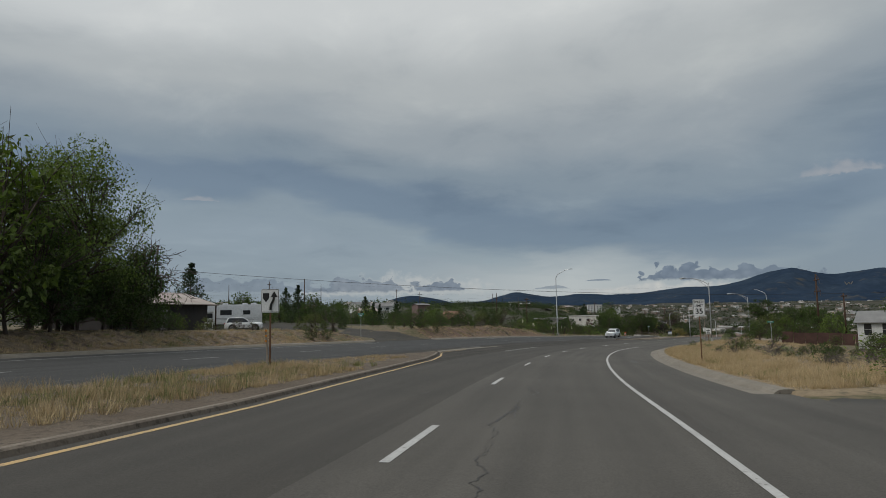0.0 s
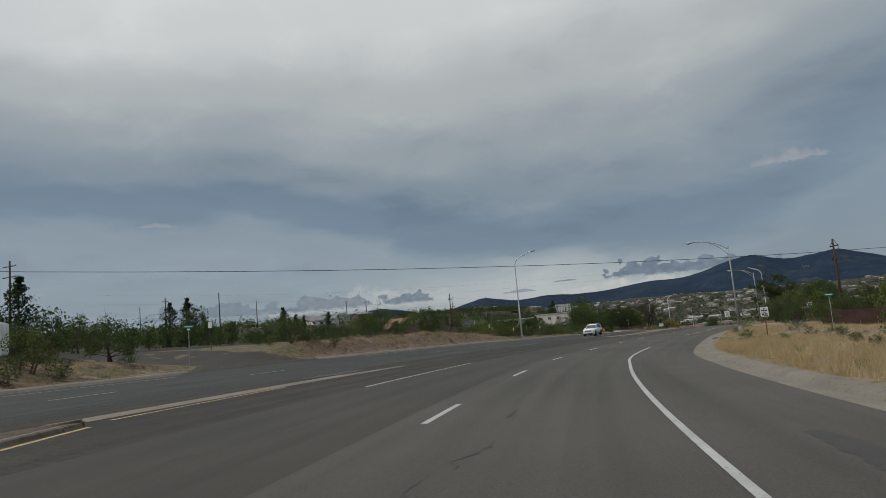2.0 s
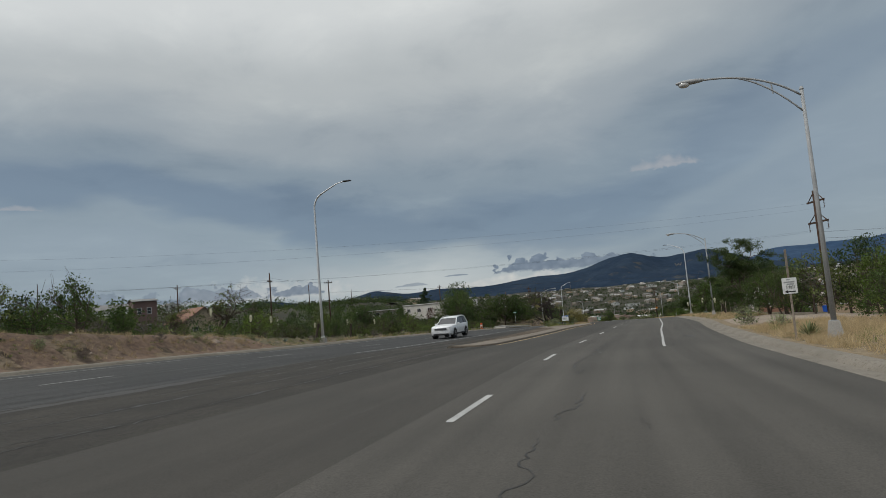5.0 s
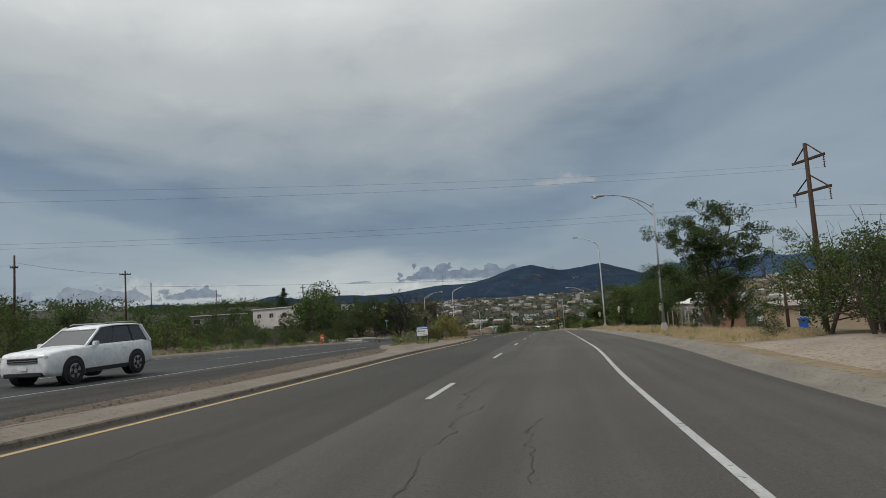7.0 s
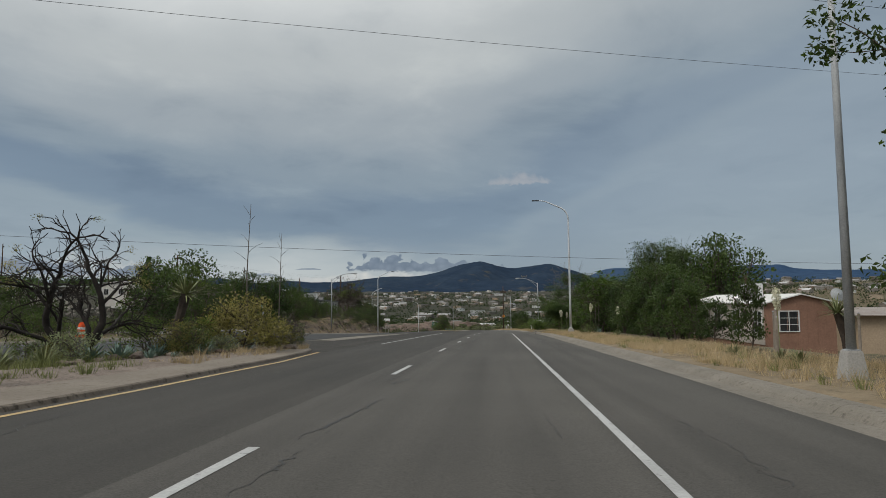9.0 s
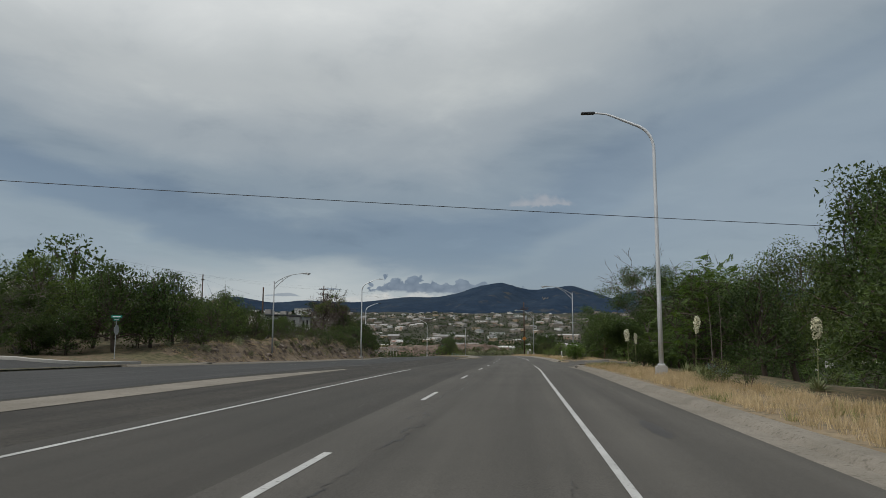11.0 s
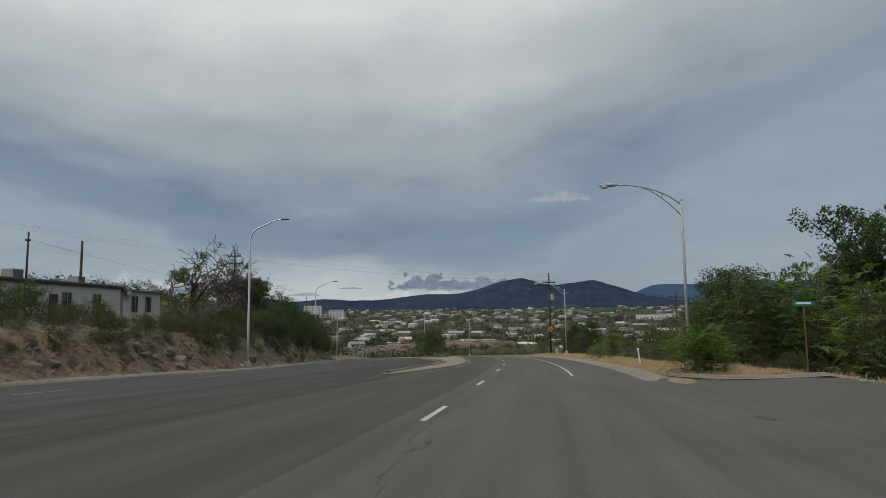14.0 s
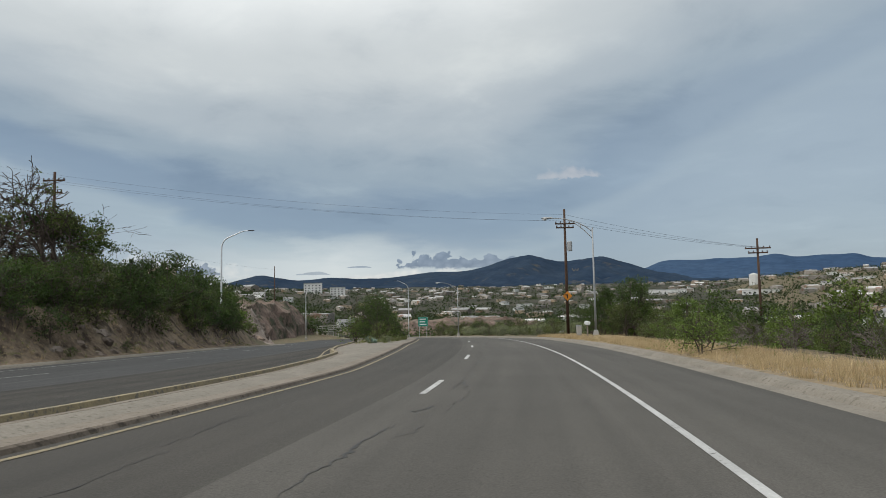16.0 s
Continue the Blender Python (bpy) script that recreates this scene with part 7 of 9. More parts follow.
# direction sign to the hall
e = sign_at("direction_sign", 100.5, 8.75, -6, "white direction sign with an arrow on a weathered wooden post")
post(e, 3.4, WOOD_GREY, 0.075, 0.07)
p_ = board(e, -0.25, 0.25, 1.72, 2.32, -0.07, SIGN_WHITE, 0.03)
lettering(p_, "Hall", 0.02, -0.078, 1.97, 0.18, SIGN_BLACK, 0.0)
bars(p_, [(2.25, 0.035, [(0.3, 0.55)]), (2.16, 0.05, [(0.12, 0.85)]), (2.08, 0.045, [(0.3, 0.8)])], -0.25, 0.25, -0.072, SIGN_BACK)
bm = bmesh.new()
box(bm, -0.08, 0.18, -0.078, -0.074, 1.78, 1.82)
v = [bm.verts.new(c) for c in ((-0.2, -0.077, 1.80), (-0.07, -0.077, 1.865), (-0.07, -0.077, 1.735))]
bm.faces.new(v)
part("arrow", bm, SIGN_BLACK, p_)


def octagon(e, z, y, r, face, back):
    bm = bmesh.new()
    vs = [bm.verts.new((r * math.cos(radians(22.5 + 45 * k)), y, z + r * math.sin(radians(22.5 + 45 * k)))) for k in range(8)]
    f = bm.faces.new(vs)
    q = bmesh.ops.extrude_face_region(bm, geom=[f])
    bmesh.ops.translate(bm, vec=(0, 0.012, 0), verts=[v for v in q["geom"] if isinstance(v, bmesh.types.BMVert)])
    bmesh.ops.recalc_face_normals(bm, faces=bm.faces)
    return part("panel", bm, back, e)


def street_corner(s, off, turn_, h=2.9, stop=True, blades_=((0, 0.02), (90, 0.24)), pole_=None):
    e = sign_at("street_name_sign", s, off, turn_, "grey back of a stop sign under green street name blades" if stop else "green street name blades on a steel post")
    post(e, h, pole_ or STEEL_GREY, 0.05, 0.05)
    if stop:
        octagon(e, h - 0.75, -0.05, 0.38, SIGN_RED, SIGN_BACK)
    for a, z in blades_:
        z += h
        bm = bmesh.new()
        box(bm, -0.42, 0.42, -0.008, 0.008, z - 0.1, z + 0.1, 0.0, Matrix.Rotation(radians(a), 4, "Z"))
        q = part("name_blade", bm, SIGN_GREEN, e)
        bm = bmesh.new()
        box(bm, -0.3, 0.3, -0.012, 0.012, z - 0.04, z + 0.04, 0.0, Matrix.Rotation(radians(a), 4, "Z"))
        part("print_bar", bm, SIGN_WHITE, q)
    return e


street_corner(96, 18.1, 82)
street_corner(219, -27.4, 96)
street_corner(257.3, 13.5, 5, 3.0, False, ((0, 0.02),), RUST_POST)
street_corner(62.5, -29.2, -30, 2.9, False)
e = sign_at("small_sign", 75.2, -40.3, 0, "small pale sign on a thin dark post")
post(e, 2.5, STEEL_DARK, 0.05, 0.05)
board(e, -0.25, 0.25, 2.3, 2.9, -0.04, SIGN_WHITE, 0.03)

# the notice board in the planted median: blue header over white, its print unreadable
e = sign_at("notice_board", 150.7, -6.7, 4, "blue and white notice board on black posts in the median garden", "sign", on=0.1)
for x in (-0.39, 0.39):
    bm = bmesh.new()
    box(bm, x - 0.03, x + 0.03, -0.03, 0.03, -0.2, 1.22, 0.006)
    part("post", bm, STEEL_DARK, e)
p_ = board(e, -0.38, 0.38, 0.58, 1.2, -0.04, SIGN_WHITE, 0.01)
bm = bmesh.new()
box(bm, -0.38, 0.38, -0.049, -0.041, 1.03, 1.2)
q_ = part("header", bm, SIGN_BLUE, p_, "blue header band")
bars(q_, [(1.115, 0.07, [(0.06, 0.66), (0.7, 0.94)])], -0.38, 0.38, -0.05, SIGN_WHITE)
bars(p_, [(0.89, 0.09, [(0.24, 0.74)]), (0.76, 0.035, [(0.14, 0.86)]), (0.64, 0.04, [(0.5, 0.95)])], -0.38, 0.38, -0.042, SIGN_BACK)
bm = bmesh.new()
tube(bm, [(-0.27, -0.042, 0.9), (-0.27, -0.046, 0.9)], 0.06, 12)
part("emblem", bm, SIGN_GREEN, p_)

# green guide sign past the crest
e = thing("guide_sign", Matrix.Translation((145.7, 371.7, float(ground_at(np.array([145.7]), np.array([371.7]))[0]))) @ Matrix.Rotation(radians(heading(380) - 10), 4, "Z"), "green guide sign on steel posts past the crest", "road sign")
for x in (-0.7, 0.7):
    bm = bmesh.new()
    box(bm, x - 0.04, x + 0.04, -0.04, 0.04, -0.2, 4.0, 0.006)
    part("post", bm, STEEL_GREY, e)
p_ = board(e, -0.95, 0.95, 2.3, 4.1, -0.06, SIGN_GREEN, 0.05, SIGN_WHITE)
bars(p_, [(3.7, 0.2, [(0.15, 0.8)]), (3.2, 0.2, [(0.15, 0.7)]), (2.7, 0.2, [(0.15, 0.85)])], -0.95, 0.95, -0.066, SIGN_WHITE)


# traffic barrel, mailbox, marker post, cabinet
e = thing("traffic_barrel", Matrix.Translation(spot(180.7, -25.3)) @ Matrix.Rotation(radians(7), 4, "Y"), "leaning orange and white traffic barrel at the kerb", "traffic barrel")
for k, (z0, z1, m_) in enumerate(((0.06, 0.3, ORANGE), (0.3, 0.45, SIGN_WHITE), (0.45, 0.6, ORANGE), (0.6, 0.75, SIGN_WHITE), (0.75, 0.98, ORANGE))):
    bm = bmesh.new()
    ra, rb = 0.3 - 0.1 * z0, 0.3 - 0.1 * z1
    tube(bm, [(0, 0, z0), (0, 0, z1)], [ra, rb], 14)
    part("band", bm, m_, e)
bm = bmesh.new()
tube(bm, [(0, 0, 0), (0, 0, 0.08)], 0.38, 14)
part("rubber_base", bm, STEEL_DARK, e)
bm = bmesh.new()
box(bm, -0.12, 0.12, -0.02, 0.02, 0.95, 1.08, 0.01)
part("handle", bm, ORANGE, e)

e = thing("mailbox", Matrix.Translation(spot(316.8, 9.6)) @ Matrix.Rotation(radians(heading(316) + 90), 4, "Z"), "pale mailbox on a wooden post", "mailbox")
post(e, 1.1, WOOD_GREY, 0.1, 0.1)
bm = bmesh.new()
box(bm, -0.55, 0.55, -0.14, 0.14, 1.1, 1.4, 0.06)
part("box", bm, SIGN_WHITE, e)
e = thing("utility_cabinet", Matrix.Translation(spot(322.5, 10.2)) @ Matrix.Rotation(radians(heading(316)), 4, "Z"), "small pale utility pedestal beside the wooden pole", "utility box")
bm = bmesh.new()
box(bm, -0.2, 0.2, -0.2, 0.2, -0.1, 1.0, 0.03)
part("cabinet", bm, CONCRETE_PALE, e)
bm = bmesh.new()
box(bm, -0.22, 0.22, -0.22, 0.22, 0.98, 1.05, 0.02)
part("lid", bm, SIGN_BACK, e)
e = thing("marker_post", Matrix.Translation(spot(276, 9.8)) @ Matrix.Rotation(radians(-9), 4, "Y"), "leaning white marker post in dry grass", "marker post")
bm = bmesh.new()
tube(bm, [(0, 0, -0.2), (0, 0, 1.05)], 0.05, 8)
part("post", bm, SIGN_WHITE, e)
bm = bmesh.new()
bmesh.ops.create_uvsphere(bm, u_segments=10, v_segments=6, radius=0.09)
bmesh.ops.translate(bm, vec=(0, 0, 1.1), verts=bm.verts)
part("cap", bm, SIGN_WHITE, e)


# ---------------------------------------------------------------- buildings
def paint(name, a, k=0.85, rough=0.8, **kw):
    return mat(name, a, tuple(v * k for v in a), 0.6, 9, rough, 0.12, **kw)


WALL_DARK = paint("dark_boards", (0.045, 0.04, 0.038), 0.7)
WALL_PINK = paint("salmon_siding", (0.26, 0.145, 0.10), 0.8)
WALL_PALE = paint("pale_siding", (0.42, 0.38, 0.33), 0.85)
WALL_CHALK = mat("chalky_faded_siding", (0.52, 0.50, 0.46), (0.44, 0.42, 0.385), 0.7, 9, 0.85, 0.15, c=(0.27, 0.24, 0.20), cut=(0.60, 0.74))
WALL_BEIGE = paint("beige_stucco", (0.38, 0.29, 0.20), 0.88)
WALL_WHITE = paint("white_siding", (0.58, 0.58, 0.56), 0.88)
WALL_GREY = paint("grey_boards", (0.25, 0.24, 0.23), 0.75)
WALL_TAN = paint("tan_plaster", (0.36, 0.29, 0.21), 0.85)
ROOF_TIN = mat("tin_roof_dull", (0.36, 0.31, 0.27), (0.27, 0.22, 0.19), 0.5, 9, 0.5, 0.1, metal=0.3, c=(0.2, 0.12, 0.08), cut=(0.6, 0.75))
ROOF_WHITE = paint("white_roof", (0.62, 0.61, 0.58), 0.9)
ROOF_BROWN = mat("brown_roof", (0.17, 0.09, 0.06), (0.23, 0.13, 0.09), 0.5, 9, 0.85, 0.2)
ROOF_GREY = mat("grey_shingle", (0.14, 0.14, 0.14), (0.2, 0.2, 0.195), 0.5, 9, 0.9, 0.2)
TRIM_WHITE = paint("white_trim", (0.6, 0.6, 0.58), 0.92)
GLASS = mat("dark_window_glass", (0.02, 0.022, 0.025), (0.03, 0.032, 0.035), 1, 4, 0.05, 0.0, spec=0.6)
FENCE_BROWN = mat("rusty_brown_fence", (0.06, 0.032, 0.026), (0.09, 0.05, 0.04), 0.6, 8, 0.8, 0.2)
STONE_WALL = mat("grey_field_stone", (0.16, 0.145, 0.13), (0.23, 0.21, 0.185), 0.8, 6, 0.95, 0.6, c=(0.09, 0.08, 0.07), rand=0.25)


def window(e, x, z, w, h, y=0.0, panes=(2, 2), frame_mat=None, face="y"):
    """A framed window on the wall's front (y = 0, facing -y) or, with face x, on its left side (x = 0, facing -x)."""
    frame_mat = frame_mat or TRIM_WHITE
    m = Matrix.Translation((x, y, z)) if face == "y" else Matrix.Translation((y, x, z)) @ Matrix.Rotation(radians(-90), 4, "Z")
    bm = bmesh.new()
    t = 0.06
    for x0, x1, z0, z1 in ((-t, 0, -t, h + t), (w, w + t, -t, h + t), (0, w, -t, 0), (0, w, h, h + t)):
        box(bm, x0, x1, -0.05, 0.01, z0, z1, 0.0, m)
    f = part("window", bm, frame_mat, e)
    bm = bmesh.new()
    box(bm, 0, w, -0.012, 0.01, 0, h, 0.0, m)
    part("pane", bm, GLASS, f)
    nx, nz = panes
    for k in range(1, nx):
        bm = bmesh.new()
        box(bm, w * k / nx - 0.02, w * k / nx + 0.02, -0.035, -0.013, 0, h, 0.0, m)
        part("mullion", bm, frame_mat, f)
    for k in range(1, nz):
        bm = bmesh.new()
        box(bm, 0, w, -0.03, -0.013, h * k / nz - 0.015, h * k / nz + 0.015, 0.0, m)
        part("mullion", bm, frame_mat, f)
    return f


def house(name, a, b, depth, base, height, wall, roof, rise, label, style="gable_side", over=0.35, siding=True, side_mat=None, category="house"):
    """A house whose front runs from a to b (seen left to right from outside), going back by depth. Local x runs along the front, y back."""
    ax, ay = a
    bx, by = b
    L = math.hypot(bx - ax, by - ay)
    e = thing(name, pose(ax, ay, base, 0, 0, math.degrees(math.atan2(by - ay, bx - ax))), label, category)
    bm = bmesh.new()
    box(bm, 0, L, 0, depth, -0.8, height, 0.0)
    body = part("wall", bm, wall, e)
    if siding:
        for k in range(1, int(L / 0.6)):
            bm = bmesh.new()
            box(bm, k * 0.6 - 0.012, k * 0.6 + 0.012, -0.014, 0.0, 0, height - 0.02)
            part("batten", bm, wall, body)
    o, t = over, 0.07
    bm = bmesh.new()
    if style == "gable_side":       # ridge along x
        pts = [(-o, height - rise * o / (depth / 2)), (depth / 2, height + rise), (depth + o, height - rise * o / (depth / 2))]
        for (y0, z0), (y1, z1) in zip(pts, pts[1:]):
            vs = [bm.verts.new(c) for c in ((-o, y0, z0), (L + o, y0, z0), (L + o, y1, z1), (-o, y1, z1), (-o, y0, z0 + t), (L + o, y0, z0 + t), (L + o, y1, z1 + t), (-o, y1, z1 + t))]
            for f in ((3, 2, 1, 0), (4, 5, 6, 7), (0, 1, 5, 4), (1, 2, 6, 5), (2, 3, 7, 6), (3, 0, 4, 7)):
                bm.faces.new([vs[i] for i in f])
        ends = [[(x, 0, height), (x, depth, height), (x, depth / 2, height + rise)] for x in (0.0, L)]
    elif style == "gable_front":    # ridge along y, gable over the front
        pts = [(-o, height - rise * o / (L / 2)), (L / 2, height + rise), (L + o, height - rise * o / (L / 2))]
        for (x0, z0), (x1, z1) in zip(pts, pts[1:]):
            vs = [bm.verts.new(c) for c in ((x0, -o, z0), (x1, -o, z1), (x1, depth + o, z1), (x0, depth + o, z0), (x0, -o, z0 + t), (x1, -o, z1 + t), (x1, depth + o, z1 + t), (x0, depth + o, z0 + t))]
            for f in ((3, 2, 1, 0), (4, 5, 6, 7), (0, 1, 5, 4), (1, 2, 6, 5), (2, 3, 7, 6), (3, 0, 4, 7)):
                bm.faces.new([vs[i] for i in f])
        ends = [[(0, y, height), (L, y, height), (L / 2, y, height + rise)] for y in (0.0, depth)]
    else:                           # flat, a little to the back
        box(bm, -o, L + o, -o, depth + o, height, height + 0.16, 0.02)
        ends = []
    part("roof", bm, roof, e)
    for q in ends:
        bm = bmesh.new()
        bm.faces.new([bm.verts.new(c) for c in q])
        part("gable", bm, wall, body)
    return e


def gz(x, y):
    return float(ground_at(np.array([float(x)]), np.array([float(y)]))[0])


def at(s, off):
    x, y = at_road(s, off)
    return float(x[0]), float(y[0])


# the dark shed house with its porch, opposite the start
A, B = at(35.5, -37.5), at(46.8, -37.2)
g0 = gz(*at(41, -37.5))
e = house("shed_house", A, B, 7.0, g0, 2.7, WALL_DARK, ROOF_TIN, 1.1, "low dark boarded house with a dull tin roof", over=0.7)
window(e, 2.0, 1.0, 1.2, 0.9, panes=(2, 1), frame_mat=WALL_GREY)
bm = bmesh.new()
box(bm, 6.2, 7.1, -0.04, 0.0, 0, 2.0)
part("door", bm, WALL_GREY, e)
bm = bmesh.new()
box(bm, 11.9, 15.2, 0.2, 5.6, 2.45, 2.58, 0.02)
po = part("porch_roof", bm, ROOF_TIN, e)
for x_, y_ in ((14.9, 0.4), (14.9, 5.2), (12.6, 0.4)):
    bm = bmesh.new()
    tube(bm, [(x_, y_, -0.4), (x_, y_, 2.46)], 0.08, 6)
    part("porch_post", bm, WOOD_POLE, po)
e = thing("air_conditioner", Matrix.Translation((*at(46.2, -36.5), gz(*at(46.2, -36.5)))) @ Matrix.Rotation(radians(heading(46) + 90), 4, "Z"), "white outdoor air-conditioning unit with a dark fan grille", "air conditioner")
bm = bmesh.new()
box(bm, -0.45, 0.45, -0.25, 0.25, 0.05, 0.95, 0.04)
part("casing", bm, TRIM_WHITE, e)
bm = bmesh.new()
tube(bm, [(0, -0.26, 0.5), (0, -0.275, 0.5)], 0.3, 18)
part("fan_grille", bm, STEEL_DARK, e)

# white house on the near side at the start
e = house("white_house", (49.2, 83.2), (54.6, 78.9), 7, -2.5, 2.5, WALL_WHITE, ROOF_GREY, 1.3, "white house with dark windows under a grey roof", siding=False)
for k in range(4):
    window(e, 0.7 + 1.9 * k, 0.9, 0.8, 1.4, panes=(1, 2))

# rusty fence of upright sheets on the near side
fa, fb = Vector((53, 111, 0)), Vector((77, 97.5, 0))
e = thing("sheet_fence", pose(fa.x, fa.y, 0), "rusty brown sheet-metal yard fence", "fence")
n_ = 16
for k in range(n_):
    p0, p1 = fa.lerp(fb, k / n_), fa.lerp(fb, (k + 0.97) / n_)
    z_ = gz((p0.x + p1.x) / 2, (p0.y + p1.y) / 2)
    d_ = (p1 - p0)
    m_ = Matrix.Translation((p0.x - fa.x, p0.y - fa.y, z_)) @ Matrix.Rotation(math.atan2(d_.y, d_.x), 4, "Z")
    w_ = d_.length / 6
    for j in range(6):
        bm = bmesh.new()
        box(bm, j * w_, j * w_ + w_, -0.02 - 0.02 * (j % 2), 0.02 - 0.02 * (j % 2), -0.3, 1.95, 0.0, m_)
        part("sheet", bm, FENCE_BROWN, e)

# salmon trailer house and beige house past the driveway
base = -6.45
e = house("trailer_house", (83.8, 168.5), (87.5, 166.83), 12.0, base + 0.6, 2.6, WALL_PINK, ROOF_WHITE, 0.5, "salmon-red mobile home with a white gabled roof and a white window", "gable_front", 0.2)
window(e, 0.75, 0.95, 1.1, 1.15, panes=(2, 3))
for k in range(3):
    window(e, 1.5 + 3 * k, 0.8, 1.0, 1.3, y=-0.06, panes=(2, 2), face="x")
for k in range(20):
    bm = bmesh.new()
    box(bm, -0.05, -0.004, 0.3 + 0.58 * k, 0.3 + 0.58 * k + 0.565, 0.1, 2.5)
    part("side_panel", bm, WALL_PALE, e)
bm = bmesh.new()
box(bm, 0.3, 1.3, 3.0, 4.1, 2.9, 3.85, 0.05)
part("roof_cooler", bm, TRIM_WHITE, e, "white evaporative cooler on the roof")
bm = bmesh.new()
bmesh.ops.create_cone(bm, cap_ends=False, segments=16, radius1=0.42, radius2=0.05, depth=0.12, matrix=Matrix.Translation((4.4, 0.2, 3.1)) @ Matrix.Rotation(radians(70), 4, "X"))
part("satellite_dish", bm, SIGN_BACK, e)
e = house("stucco_house", (98.6, 172.9), (106.6, 167.9), 8.0, base - 0.45, 2.6, WALL_BEIGE, ROOF_TIN, 0.45, "beige stucco house with a dull low-pitched roof", siding=False, over=0.5)
window(e, 2.2, 1.2, 1.2, 0.9, panes=(1, 1))
window(e, 5.6, 1.3, 0.9, 0.8, panes=(2, 1))
e = house("stucco_house", (112, 170), (119, 165), 7.0, gz(115, 168), 3.4, WALL_TAN, ROOF_BROWN, 1.2, "tan house with a brown roof behind trees", siding=False)
window(e, 2.2, 1.2, 1.2, 0.9, panes=(1, 1))

e = thing("wheelie_bin", Matrix.Translation((86.7, 158.8, gz(86.7, 158.8))) @ Matrix.Rotation(radians(40), 4, "Z"), "blue plastic refuse bin with a lid on the driveway", "refuse bin")
BIN = paint("blue_bin", (0.02, 0.09, 0.42), 0.9, 0.4)
bm = bmesh.new()
r_ = bmesh.ops.create_cube(bm, size=1.0)
for v_ in r_["verts"]:
    k_ = 1.0 if v_.co.z > 0 else 0.82
    v_.co = Vector((v_.co.x * 0.95 * k_, v_.co.y * 0.85 * k_, 0.62 + v_.co.z * 1.1))
part("bin_body", bm, BIN, e)
bm = bmesh.new()
box(bm, -0.52, 0.52, -0.47, 0.47, 1.17, 1.25, 0.03)
part("lid", bm, BIN, e)
for y_ in (-0.3, 0.3):
    bm = bmesh.new()
    tube(bm, [(0.36, y_ - 0.05, 0.12), (0.36, y_ + 0.05, 0.12)], 0.12, 10)
    part("wheel", bm, STEEL_DARK, e)
e = thing("wheelie_bin", Matrix.Translation((100.1, 188.5, gz(100.1, 188.5))), "dark red plastic refuse bin among weeds", "refuse bin")
BIN2 = paint("red_bin", (0.2, 0.02, 0.02), 0.9, 0.4)
bm = bmesh.new()
box(bm, -0.6, 0.6, -0.4, 0.4, 0, 1.0, 0.05)
part("bin_body", bm, BIN2, e)
bm = bmesh.new()
box(bm, -0.63, 0.63, -0.43, 0.43, 0.98, 1.05, 0.02)
part("lid", bm, BIN2, e)

# posts of a wire fence in front of the trailer house
for s_, o_, h_ in ((161.6, 11.5, 1.3), (163.4, 12.2, 1.6), (165.2, 12.9, 1.4), (167, 13.6, 1.5), (160.6, 13.0, 1.3), (162, 14.2, 1.4)):
    e = thing("fence_post", Matrix.Translation(spot(s_, o_)), "weathered post of a wire yard fence", "fence post")
    bm = bmesh.new()
    tube(bm, [(0, 0, -0.3), (0.02, 0, h_ * 0.6), (0.03, 0.01, h_)], [0.05, 0.045, 0.04], 7)
    part("post", bm, WOOD_GREY, e)
    bm = bmesh.new()
    tube(bm, [(0.03, 0.01, h_ - 0.02), (0.03, 0.01, h_ + 0.03)], [0.046, 0.02], 7)
    part("cap", bm, STEEL_GREY, e)

# hillside houses on the far side
e = house("gable_house", (-5.2, 201.0), (0.6, 204.5), 10.0, gz(-2.5, 203.6), 3.5, WALL_TAN, ROOF_BROWN, 2.3, "tan plaster house with a brown gabled roof", "gable_front", 0.4, False)
window(e, 1.4, 1.1, 0.9, 1.2)
window(e, 4.2, 1.2, 0.7, 1.1)
WALL_MAUVE = paint("mauve_plaster", (0.17, 0.115, 0.105), 0.85)
e = house("plaster_house", (-16.4, 210.6), (-12.6, 212.2), 7.0, gz(-14.8, 211.3), 7.0, WALL_MAUVE, ROOF_GREY, 0.5, "tall dusky mauve plaster house behind bare trees", "gable_side", 0.3, False)
for z_ in (1.4, 4.6):
    window(e, 0.7, z_, 0.7, 1.1, panes=(1, 2))
    window(e, 2.4, z_, 0.7, 1.1, panes=(1, 2))
z_ = gz(41, 257)
e = house("mobile_home", (40.0, 260.0), (49.6, 247.2), 4.5, -2.7, 3.0, WALL_CHALK, ROOF_WHITE, 0.3, "pale mobile home with a white roof above a stone wall", "flat", 0.3)
for k in range(3):
    window(e, 1.5 + 4 * k, 1.1, 1.3, 0.9, panes=(2, 1))
e = house("mobile_home", (26.5, 256.0), (37.0, 253.8), 4.5, -2.9, 2.5, WALL_PALE, ROOF_WHITE, 0.3, "low pale mobile home with a white flat roof", "flat", 0.8)
for k in range(3):
    window(e, 1.5 + 3.6 * k, 1.0, 1.3, 0.9, panes=(2, 1))
